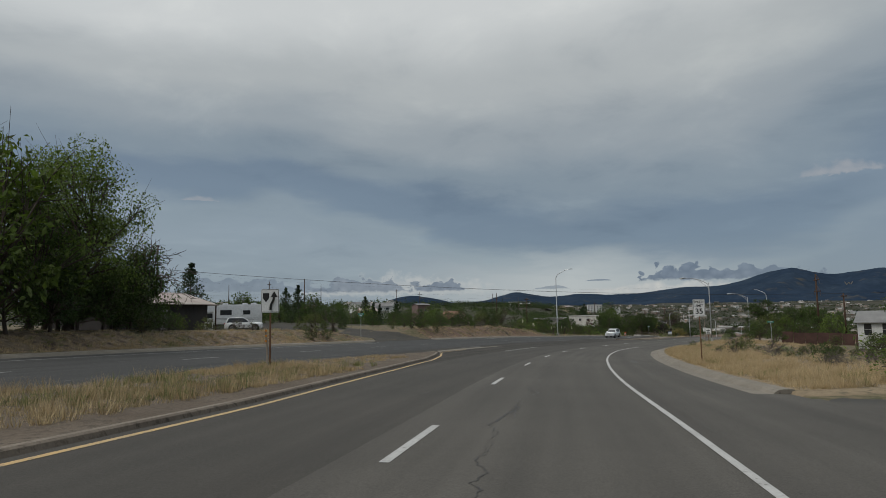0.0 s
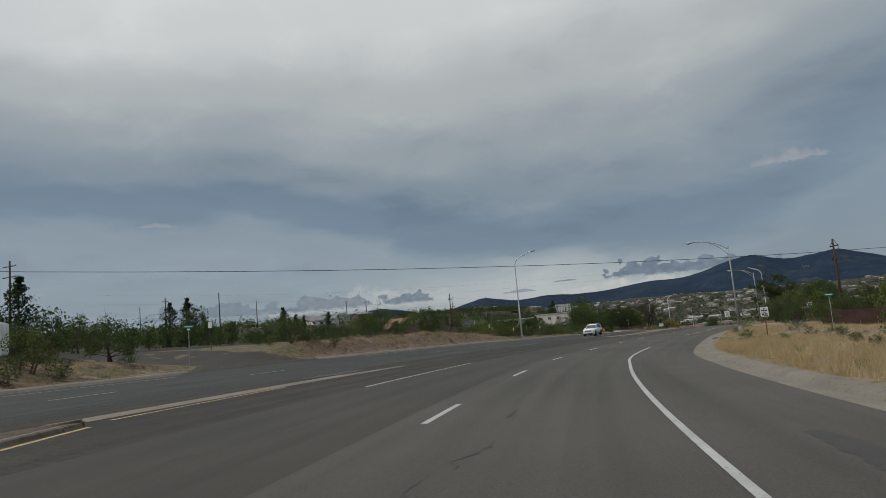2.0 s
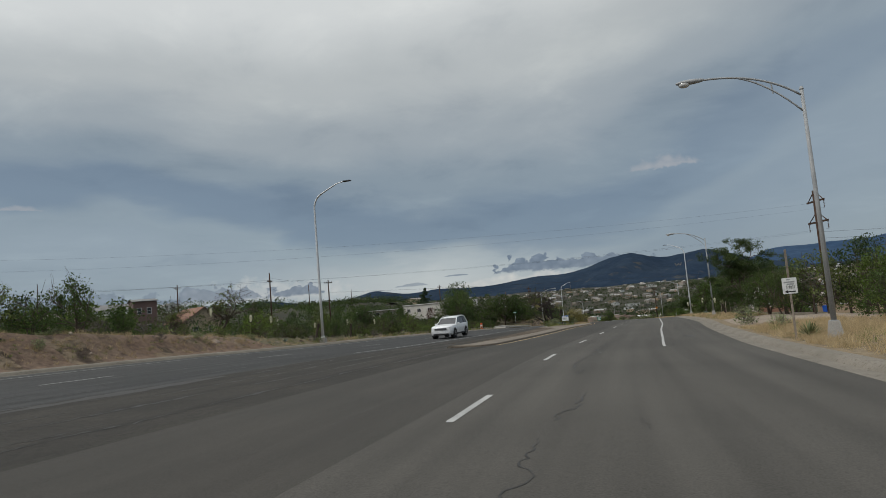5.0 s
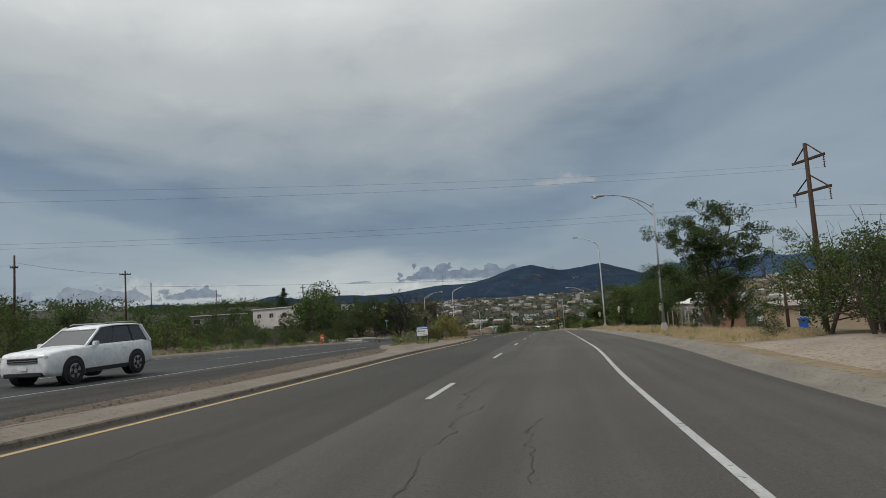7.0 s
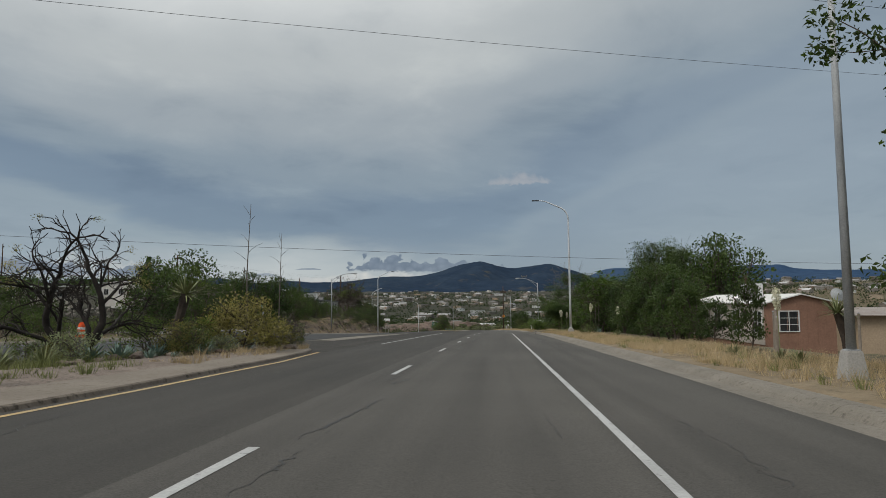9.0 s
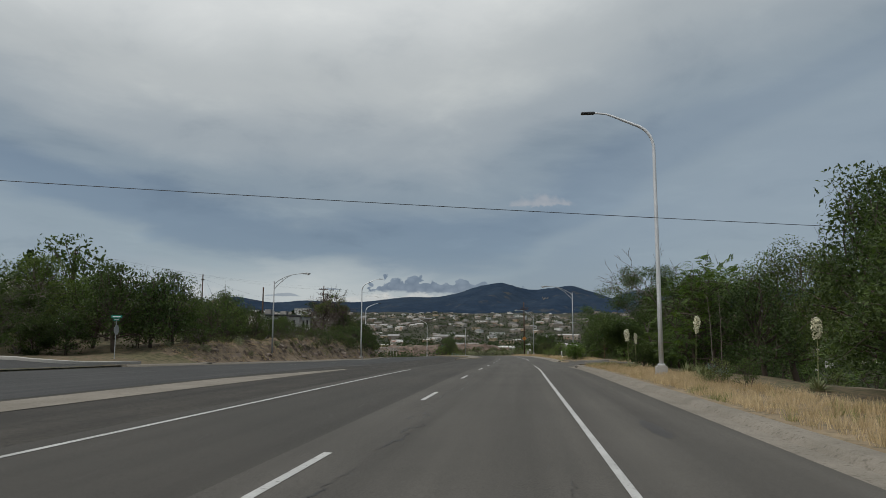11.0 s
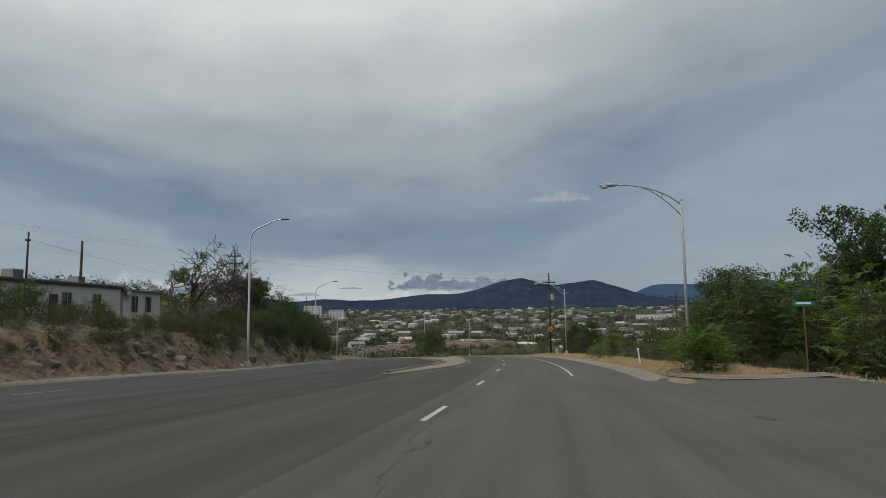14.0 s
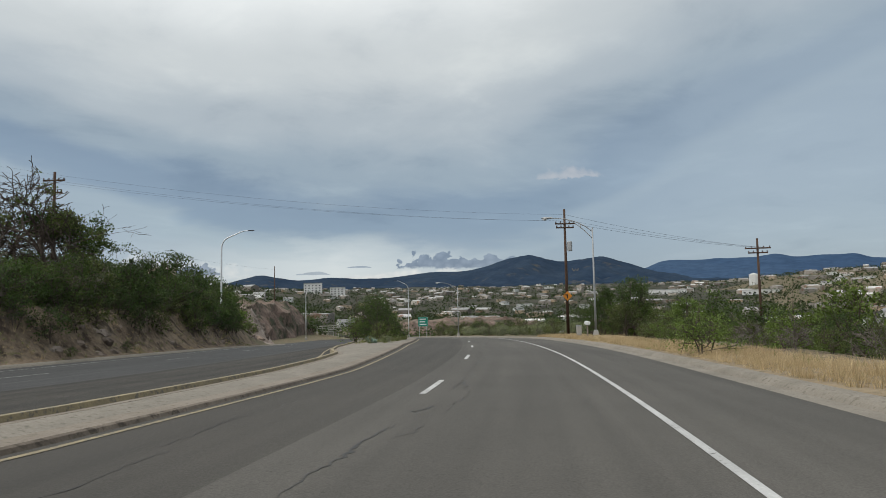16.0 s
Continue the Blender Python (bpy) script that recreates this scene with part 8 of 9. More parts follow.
# dry stone wall in front of them
sw = thing("stone_wall", pose(30, 242, 0), "low grey dry-stone retaining wall on the slope", "wall")
bm = bmesh.new()
bmesh.ops.create_icosphere(bm, subdivisions=1, radius=0.5)
rs_ = random.Random(3)
for v_ in bm.verts:
    v_.co *= rs_.uniform(0.8, 1.1)
st0 = part("stone", bm, STONE_WALL, sw)
st0.matrix_basis = Matrix.Diagonal((0.6, 0.6, 0.5, 1))
for k in range(230):
    u = rs_.uniform(0, 1)
    x_, y_ = 29 + 24 * u, 246 - 7 * u + rs_.uniform(-0.2, 0.2)
    zz = gz(x_, y_) + rs_.uniform(-0.1, 1.3)
    share("stone", st0, Matrix.Translation((x_ - 30, y_ - 242, zz)) @ Matrix.Rotation(rs_.uniform(0, 3), 4, "Z") @ Matrix.Diagonal((rs_.uniform(0.5, 0.9), rs_.uniform(0.4, 0.6), rs_.uniform(0.35, 0.55), 1)), sw)

# old trailer and shack on the bank
e = house("old_trailer", (76.8, 267.2), (84.2, 282.6), 4.0, -6.0, 3.05, WALL_CHALK, ROOF_GREY, 0.2, "faded off-white old trailer on the bank", "flat", 0.16)
for k in range(4):
    window(e, 2.2 + 3.7 * k, 1.2, 1.0, 1.1, panes=(1, 2), frame_mat=WALL_GREY)
# the wall is not cut: a dark plate paints in the doorway's shade
bm = bmesh.new()
box(bm, 8.2, 9.1, -0.05, 0.0, 0.1, 2.15)
part("door", bm, WALL_DARK, e, "dark plate standing in for the shade inside an open doorway")
bm = bmesh.new()
box(bm, -0.2, 17.3, -0.19, -0.14, 2.9, 3.1, 0.01)
part("fascia", bm, WALL_DARK, e, "dark weathered roof edge")
for x_, y_, w_, h_ in ((6.0, 1.2, 1.0, 0.75), (12.6, 0.9, 0.9, 0.6)):
    bm = bmesh.new()
    box(bm, x_, x_ + w_, y_, y_ + 1.0, 3.2, 3.2 + h_, 0.03)
    c_ = part("roof_cooler", bm, WALL_GREY, e, "grey louvred cooler on the roof")
    for k in range(5):
        bm = bmesh.new()
        box(bm, x_ + 0.06, x_ + w_ - 0.06, y_ - 0.02, y_ - 0.002, 3.28 + k * h_ / 6, 3.33 + k * h_ / 6)
        part("louvre", bm, STEEL_DARK, c_)
e = house("lean_to", (84.4, 283.0), (87.0, 288.3), 3.6, -6.0, 2.75, WALL_CHALK, ROOF_GREY, 0.2, "whitewashed lean-to shack beside the trailer", "flat", 0.3)
window(e, 1.2, 0.9, 0.9, 1.4, panes=(1, 1), frame_mat=WALL_GREY)
window(e, 3.4, 0.9, 0.9, 1.4, panes=(1, 1), frame_mat=WALL_GREY)
bm = bmesh.new()
bmesh.ops.create_cone(bm, cap_ends=False, segments=16, radius1=0.4, radius2=0.05, depth=0.14, matrix=Matrix.Translation((0.4, -0.35, 2.55)) @ Matrix.Rotation(radians(75), 4, "X"))
part("satellite_dish", bm, SIGN_BACK, e)
e = house("white_house", (47, 262), (53, 275), 6.0, gz(48, 270), 3.0, WALL_WHITE, ROOF_GREY, 1.2, "white house on the hillside above the street", siding=False)
window(e, 2.2, 1.2, 1.2, 0.9)


# chain-link fence on the bank
cf = thing("chain_fence", pose(0, 0, 0), "rusty chain-link fence along the top of the bank", "fence")
prev = None
for k in range(16):
    x_, y_ = at(236 + 3.4 * k, -31.5 - 0.08 * k)
    z_ = gz(x_, y_)
    bm = bmesh.new()
    tube(bm, [(x_, y_, z_ - 0.3), (x_, y_, z_ + 1.6)], 0.035, 6)
    part("fence_post", bm, STEEL_GREY, cf)
    if prev:
        for h_ in (0.1, 0.55, 1.05, 1.55):
            bm = bmesh.new()
            tube(bm, [(prev[0], prev[1], prev[2] + h_), (x_, y_, z_ + h_)], 0.012, 4)
            part("fence_wire", bm, STEEL_GREY, cf)
    prev = (x_, y_, z_)


# ---------------------------------------------------------------- the town in the valley
TOWN = [
    ("cottage", WALL_WHITE, ROOF_GREY, 11, 7, 2.8, 1.7, "gable_side", "small white town house with a grey roof"),
    ("cottage", WALL_WHITE, ROOF_TIN, 12, 8, 2.9, 1.5, "gable_side", "small white town house with a dull metal roof"),
    ("cottage", WALL_TAN, ROOF_TIN, 14, 8, 3.2, 1.2, "gable_front", "tan town house with a pale metal roof"),
    ("flat_house", WALL_PALE, ROOF_WHITE, 13, 9, 3.2, 0.2, "flat", "flat-roofed pale adobe house"),
    ("flat_house", WALL_BEIGE, ROOF_WHITE, 12, 9, 3.0, 0.2, "flat", "flat-roofed beige adobe house"),
    ("mobile_home", WALL_WHITE, ROOF_WHITE, 18, 4.5, 2.7, 0.2, "flat", "long white mobile home in the valley"),
]
tr = random.Random(12)
protos = []
for nm, wl_, rf_, L_, D_, H_, R_, st_, lb_ in TOWN:
    q = house(nm, (0, 0), (L_, 0), D_, 0, H_, wl_, rf_, R_, lb_, st_, 0.4, False)
    for k in range(3):
        window(q, 1.2 + (L_ - 3) / 2.4 * k, 1.0, 1.3, 1.1, panes=(1, 1))
    protos.append(q)
plain = [house(nm, (0, 0), (L_, 0), D_, 0, H_, wl_, rf_, R_, lb_, st_, 0.4, False) for nm, wl_, rf_, L_, D_, H_, R_, st_, lb_ in TOWN]
seats = []
for k in range(2600):
    az = radians(tr.uniform(-3, 74))
    r_ = 240 + 1650 * tr.random() ** 0.95
    x_, y_ = 60 + r_ * math.sin(az), 120 + r_ * math.cos(az)
    sx_, ox_ = lane_coords(np.array([x_]), np.array([y_]))
    if sx_[0] < 560 and abs(ox_[0]) < 100:
        continue
    if any((x_ - a) ** 2 + (y_ - b) ** 2 < (22 + r_ * 0.012) ** 2 for a, b, _ in seats):
        continue
    seats.append((x_, y_, r_))
    if len(seats) > 220:
        break
for k in range(45):
    az, r_ = radians(tr.uniform(-75, -8)), tr.uniform(170, 420)
    seats.append((10 + r_ * math.sin(az), 60 + r_ * math.cos(az), r_))
used = set()
for x_, y_, r_ in seats:
    sx_, ox_ = lane_coords(np.array([x_]), np.array([y_]))
    if abs(ox_[0]) < 70 and sx_[0] < 560:
        continue
    q = tr.choice(protos if r_ < 480 else plain)
    face = math.degrees(math.atan2(-(x_ - 80), y_ - 180)) + tr.choice((-60, -20, 0, 15, 40, 80))
    m_ = pose(x_, y_, gz(x_, y_) + 0.4, 0, 0, face)
    if q.name in used:
        k_ = 0.75 + r_ / 6000
        copy_thing(q, m_ @ Matrix.Diagonal((k_ * tr.uniform(0.85, 1.3), k_ * tr.uniform(0.9, 1.2), k_ * tr.uniform(0.9, 1.2), 1)))
    else:
        q.matrix_basis = m_
        used.add(q.name)
FAR_WALLS = mat("far_town_walls", (0.30, 0.28, 0.25), (0.19, 0.16, 0.13), 0.03, 0.4, 0.9, 0.0, c=(0.20, 0.13, 0.09), cut=(0.58, 0.62), island=0.45)
FAR_ROOFS = mat("far_town_roofs", (0.40, 0.40, 0.39), (0.12, 0.11, 0.10), 0.012, 0.3, 0.8, 0.0, c=(0.16, 0.09, 0.07), cut=(0.6, 0.64), island=0.4)


def far_town(name, n, az0, az1, r0, r1, seed, label, land=None):
    """Small houses far off in one mesh: a box with a low ridge each."""
    r = np.random.RandomState(seed)
    vs, fs, idx = [], [], []
    for k in range(n):
        az, rr_ = radians(r.uniform(az0, az1)), r0 + (r1 - r0) * r.rand() ** 0.9
        x, y = 60 + rr_ * math.sin(az), 120 + rr_ * math.cos(az)
        s_, o_ = lane_coords(np.array([x]), np.array([y]))
        if abs(o_[0]) < 110 and s_[0] < 560:
            continue
        z = gz(x, y) if land is None else land(x, y)
        if z is None:
            continue
        L, D, H, up_ = r.uniform(7, 19), r.uniform(6, 11), r.uniform(2.6, 4.6), r.choice((0.25, 1.2, 1.8))
        a = math.atan2(-(x - 80), y - 180) + r.uniform(-0.9, 0.9)
        c, q = math.cos(a), math.sin(a)
        i = len(vs)
        for px_, py_, pz_ in ((-1, -1, -1), (1, -1, -1), (1, 1, -1), (-1, 1, -1), (-1, -1, 1), (1, -1, 1), (1, 1, 1), (-1, 1, 1), (-1, 0, 2), (1, 0, 2)):
            lx, ly = px_ * L / 2, py_ * D / 2
            vs.append((x + lx * c - ly * q, y + lx * q + ly * c, z + (-1.0 if pz_ < 0 else H if pz_ == 1 else H + up_)))
        fs += [(i, i + 1, i + 5, i + 4), (i + 2, i + 3, i + 7, i + 6), (i + 1, i + 2, i + 6, i + 9, i + 5), (i + 3, i, i + 4, i + 8, i + 7), (i + 4, i + 5, i + 9, i + 8), (i + 6, i + 7, i + 8, i + 9)]
        idx += [0, 0, 0, 0, 1, 1]
    ob = mesh_ob(name, vs, fs, FAR_WALLS, mats=(FAR_WALLS, FAR_ROOFS), idx=idx)
    return tagged(ob, label, "houses", kind="stuff")


far_town("far_houses", 230, -4, 76, 480, 1300, 141, "small pale houses scattered among the valley trees")
far_town("far_houses", 560, -6, 78, 1200, 2500, 142, "tiny pale houses far across the valley")
# larger pale buildings
for (x_, y_), (L_, D_, H_), lb_, rf_ in (((236, 560), (62, 16, 4.5), "long low white commercial building", ROOF_WHITE), ((330, 610), (40, 18, 5.0), "white flat-roofed store", ROOF_WHITE), ((225, 1180), (26, 16, 16), "white several-storey block", ROOF_GREY),
                                      ((262, 1190), (22, 16, 15), "white several-storey block", ROOF_GREY), ((700, 1000), (60, 20, 7), "long white school building", ROOF_WHITE), ((640, 780), (36, 18, 5), "pale flat-roofed warehouse", ROOF_WHITE)):
    face = math.degrees(math.atan2(-(x_ - 100), y_ - 230))
    q = house("town_building", (x_ - L_ / 2 * math.cos(radians(face)), y_ - L_ / 2 * math.sin(radians(face))), (x_ + L_ / 2 * math.cos(radians(face)), y_ + L_ / 2 * math.sin(radians(face))), D_, gz(x_, y_), H_, WALL_WHITE, rf_, 0.2, lb_ + " in the valley", "flat", 0.6, False, category="building")
    for k in range(int(L_ / 5)):
        for fl in range(max(1, int(H_ / 3.6))):
            window(q, 1.5 + 5 * k, 1.0 + 3.4 * fl, 2.0, 1.4, panes=(1, 1), frame_mat=WALL_GREY)


def canopy_field(name, n, az0, az1, r0, r1, leaves, size, seed, label, clear=80, power=1.2, sprays=14, leaf=0.42):
    """Far trees as one mass of leaf sprays."""
    r = np.random.RandomState(seed)
    az = np.radians(r.uniform(az0, az1, n))
    rr = r0 + (r1 - r0) * r.uniform(0, 1, n) ** power
    x, y = 60 + rr * np.sin(az), 120 + rr * np.cos(az)
    s, o = lane_coords(x, y)
    ok = ~((np.abs(o) < clear) & (s > -80) & (s < 470))
    x, y, rr = x[ok], y[ok], rr[ok]
    z = ground_at(x, y)
    h = size * r.uniform(0.5, 1.4, len(x))
    cs = np.concatenate([np.stack([x, y, z + h * 0.55], 1), np.stack([x + r.normal(0, 0.4, len(x)) * h, y + r.normal(0, 0.4, len(x)) * h, z + h * 0.4], 1)])
    rad = np.concatenate([h * 0.6, h * 0.5])
    v, f = leaf_cloud(r, cs, rad, sprays, size * leaf, 0.85)
    return tagged(mesh_ob(name, v, f, leaves), label, "trees", kind="stuff")


canopy_field("town_trees", 1500, -6, 76, 170, 620, LEAF_ELM, 4.2, 91, "distant green trees between the houses", 70, 1.0, 22, 0.2)
canopy_field("town_trees", 2300, -6, 76, 170, 700, LEAF_FAR, 4.6, 92, "distant dark trees between the houses", 70, 1.0, 22, 0.2)
canopy_field("town_trees", 9000, -8, 78, 520, 2300, LEAF_FAR, 5.2, 97, "far green trees over the valley", 70, 1.15, 3)
canopy_field("town_trees", 12000, -8, 78, 520, 2500, LEAF_FAR, 5.2, 98, "far dark trees over the valley", 70, 1.15, 3)
canopy_field("valley_scrub", 3000, 0, 85, 120, 900, LEAF_OLIVE, 2.1, 93, "olive desert scrub on the slopes", 60, 1.0, 8, 0.28)
canopy_field("east_scrub", 4200, 36, 95, 560, 1500, LEAF_FAR, 2.6, 100, "dark scrub dotted over the bare eastern hill", 60, 1.0, 4, 0.4)
canopy_field("hill_trees", 230, -100, -4, 90, 260, LEAF_ELM, 4.2, 94, "green trees over the hillside", 60, 1.0, 60, 0.12)
canopy_field("hill_trees", 300, -100, -4, 90, 260, LEAF_DARK, 3.8, 95, "dark trees over the hillside", 60, 1.0, 60, 0.12)
canopy_field("hill_trees", 1600, -100, -4, 240, 900, LEAF_FAR, 4.6, 99, "far trees over the hillside", 62, 1.3, 12, 0.25)
canopy_field("hill_scrub", 700, -110, -4, 80, 260, LEAF_OLIVE, 1.9, 96, "olive scrub over the hillside", 58, 1.0, 26, 0.15)


# the far bluff beyond the crest, and the pale parapet of the road bridge
def bluff(name, a, b, foot, top, deep, seed, label):
    """A broken rock face from a to b, with a slope behind it."""
    n, m = 60, 9
    u = np.linspace(0, 1, n)
    ax, ay, bx, by = *a, *b
    nx_, ny_ = -(by - ay), bx - ax
    ln = math.hypot(nx_, ny_)
    nx_, ny_ = nx_ / ln, ny_ / ln
    rows = []
    for j in range(m):
        q = j / (m - 1)
        x = ax + (bx - ax) * u + nx_ * deep * (q ** 1.4)
        y = ay + (by - ay) * u + ny_ * deep * (q ** 1.4)
        ends = np.minimum(1, np.minimum(u, 1 - u) * 5) ** 0.7
        x = x + nx_ * 1.3 * waves(x, y + 40 * q, 17, seed)
        y = y + ny_ * 1.3 * waves(x, y + 40 * q, 17, seed)
        rise = smooth(np.array([q]), 0, 0.55)[0]
        z = foot - 3 + (top - foot + 3) * rise * (0.55 + 0.45 * ends) + (0.6 * waves(x, y + 60 * q, 11, seed + 1) + 0.3 * waves(x, y, 4, seed + 2)) * (0.3 + rise)
        rows.append(np.stack([x, y, z], 1))
    ob = mesh_ob(name, np.stack(rows, 1).reshape(-1, 3), grid_faces(n, m), BLUFF)
    return tagged(ob, label, "rock face", kind="structure")


bluff("rock_bluff", (160, 500), (262, 530), -24, -18.5, 26, 61, "reddish broken rock bluff across the valley")
bluff("rock_bluff_west", (117, 412), (138, 466), -18, -8.5, 16, 64, "pinkish rock cut beside the road past the crest")
bp = tagged(new("bridge_parapet"), "long pale bridge parapet with slim posts", "parapet", kind="structure")
pa, pb = Vector((138, 470, -19.6)), Vector((166, 486, -19.4))
for k in range(14):
    p0, p1 = pa.lerp(pb, k / 14), pa.lerp(pb, (k + 1) / 14)
    bm = bmesh.new()
    tube(bm, [p0 + Vector((0, 0, -2)), p0 + Vector((0, 0, 2.6))], 0.12, 6)
    part("post", bm, CONCRETE_PALE, bp)
    bm = bmesh.new()
    for z_ in (0.6, 1.2, 1.8, 2.5):
        tube(bm, [p0 + Vector((0, 0, z_)), p1 + Vector((0, 0, z_))], 0.11, 5)
    part("rail", bm, CONCRETE_PALE, bp)


from mathutils.bvhtree import BVHTree


# the white letter on the mountain, laid on its slope
def slope_point(ob, eye, way):
    tree_ = BVHTree.FromPolygons([v.co for v in ob.data.vertices], [tuple(p.vertices) for p in ob.data.polygons])
    return tree_.ray_cast(Vector(eye), Vector(way))


EYE, WAY_W = (109.49, 251.57, -7.741), Vector((0.50576, 0.86188, 0.03713))
hit, nrm_, _, dist_ = slope_point(ridge, EYE, WAY_W)
if hit is not None:
    e = thing("hillside_letter", Matrix.Translation(hit - WAY_W * 34) @ Matrix.Rotation(-math.atan2(WAY_W.x, WAY_W.y), 4, "Z"), "large white letter laid out on the mountain slope", "letter", kind="structure")
    u_ = dist_ * 0.0048
    for (x0_, z0_), (x1_, z1_) in (((-1, 0.8), (-0.5, -0.8)), ((-0.5, -0.8), (0, 0.4)), ((0, 0.4), (0.5, -0.8)), ((0.5, -0.8), (1, 0.8))):
        bm = bmesh.new()
        tube(bm, [(x0_ * u_, 0, z0_ * u_ * 0.6), (x1_ * u_, 0, z1_ * u_ * 0.6)], u_ * 0.12, 5)
        part("stroke", bm, CONCRETE, e)

# water tank on the far hill
tx_, ty_ = 741.0, 891.0
e = thing("water_tank", Matrix.Translation((tx_, ty_, gz(tx_, ty_))), "white cylindrical water tank on the far hill", "water tank")
bm = bmesh.new()
tube(bm, [(0, 0, -2), (0, 0, 12), (0, 0, 13.2)], [5.5, 5.5, 2.0], 18)
part("shell", bm, WALL_WHITE, e)
bm = bmesh.new()
tube(bm, [(0, 0, 13), (0, 0, 14)], 0.5, 8)
part("vent", bm, STEEL_GREY, e)


# ---------------------------------------------------------------- vehicles
CAR_WHITE = mat("car_paint_white", (0.68, 0.69, 0.70), (0.66, 0.67, 0.68), 0.5, 5, 0.25, 0.0, spec=0.6)
TYRE = mat("tyre_rubber", (0.018, 0.018, 0.018), (0.025, 0.025, 0.025), 3, 20, 0.8, 0.1)
RIM = mat("alloy_rim", (0.4, 0.4, 0.41), (0.3, 0.3, 0.31), 3, 20, 0.3, 0.0, metal=0.8)
PLASTIC = mat("black_plastic", (0.02, 0.02, 0.021), (0.03, 0.03, 0.03), 3, 20, 0.6, 0.05)
HEADLIGHT = mat("clear_headlamp", (0.45, 0.46, 0.48), (0.6, 0.6, 0.62), 8, 20, 0.08, 0.0, spec=0.8)
TAILLIGHT = mat("red_lamp", (0.3, 0.01, 0.01), (0.35, 0.02, 0.02), 8, 20, 0.15, 0.0, spec=0.6)


def loft(bm, rings):
    vs = [[bm.verts.new(c) for c in ring] for ring in rings]
    n = len(vs[0])
    for a, b in zip(vs, vs[1:]):
        for k in range(n):
            bm.faces.new((a[k], a[(k + 1) % n], b[(k + 1) % n], b[k]))
    bm.faces.new(vs[0][::-1])
    bm.faces.new(vs[-1])
    bmesh.ops.recalc_face_normals(bm, faces=bm.faces)
    return bm


def wheel(e, x, y, r):
    side = 1 if y > 0 else -1
    bm = bmesh.new()
    tube(bm, [(x, y - side * 0.12, r), (x, y - side * 0.1, r), (x, y + side * 0.08, r), (x, y + side * 0.11, r)], [r * 0.92, r, r, r * 0.9], 20)
    w = part("wheel", bm, TYRE, e)
    bm = bmesh.new()
    tube(bm, [(x, y + side * 0.1, r), (x, y + side * 0.118, r)], [r * 0.66, r * 0.6], 16)
    rim = part("rim", bm, RIM, w, "silver alloy rim")
    bm = bmesh.new()
    for k in range(5):
        a = k * 1.2566
        m = Matrix.Translation((x, y + side * 0.12, r)) @ Matrix.Rotation(a, 4, "Y")
        box(bm, -0.05, 0.05, -0.006, 0.006, r * 0.2, r * 0.56, 0.0, m @ Matrix.Rotation(0.6, 4, "Y"))
    bmesh.ops.recalc_face_normals(bm, faces=bm.faces)
    part("rim_openings", bm, PLASTIC, w)


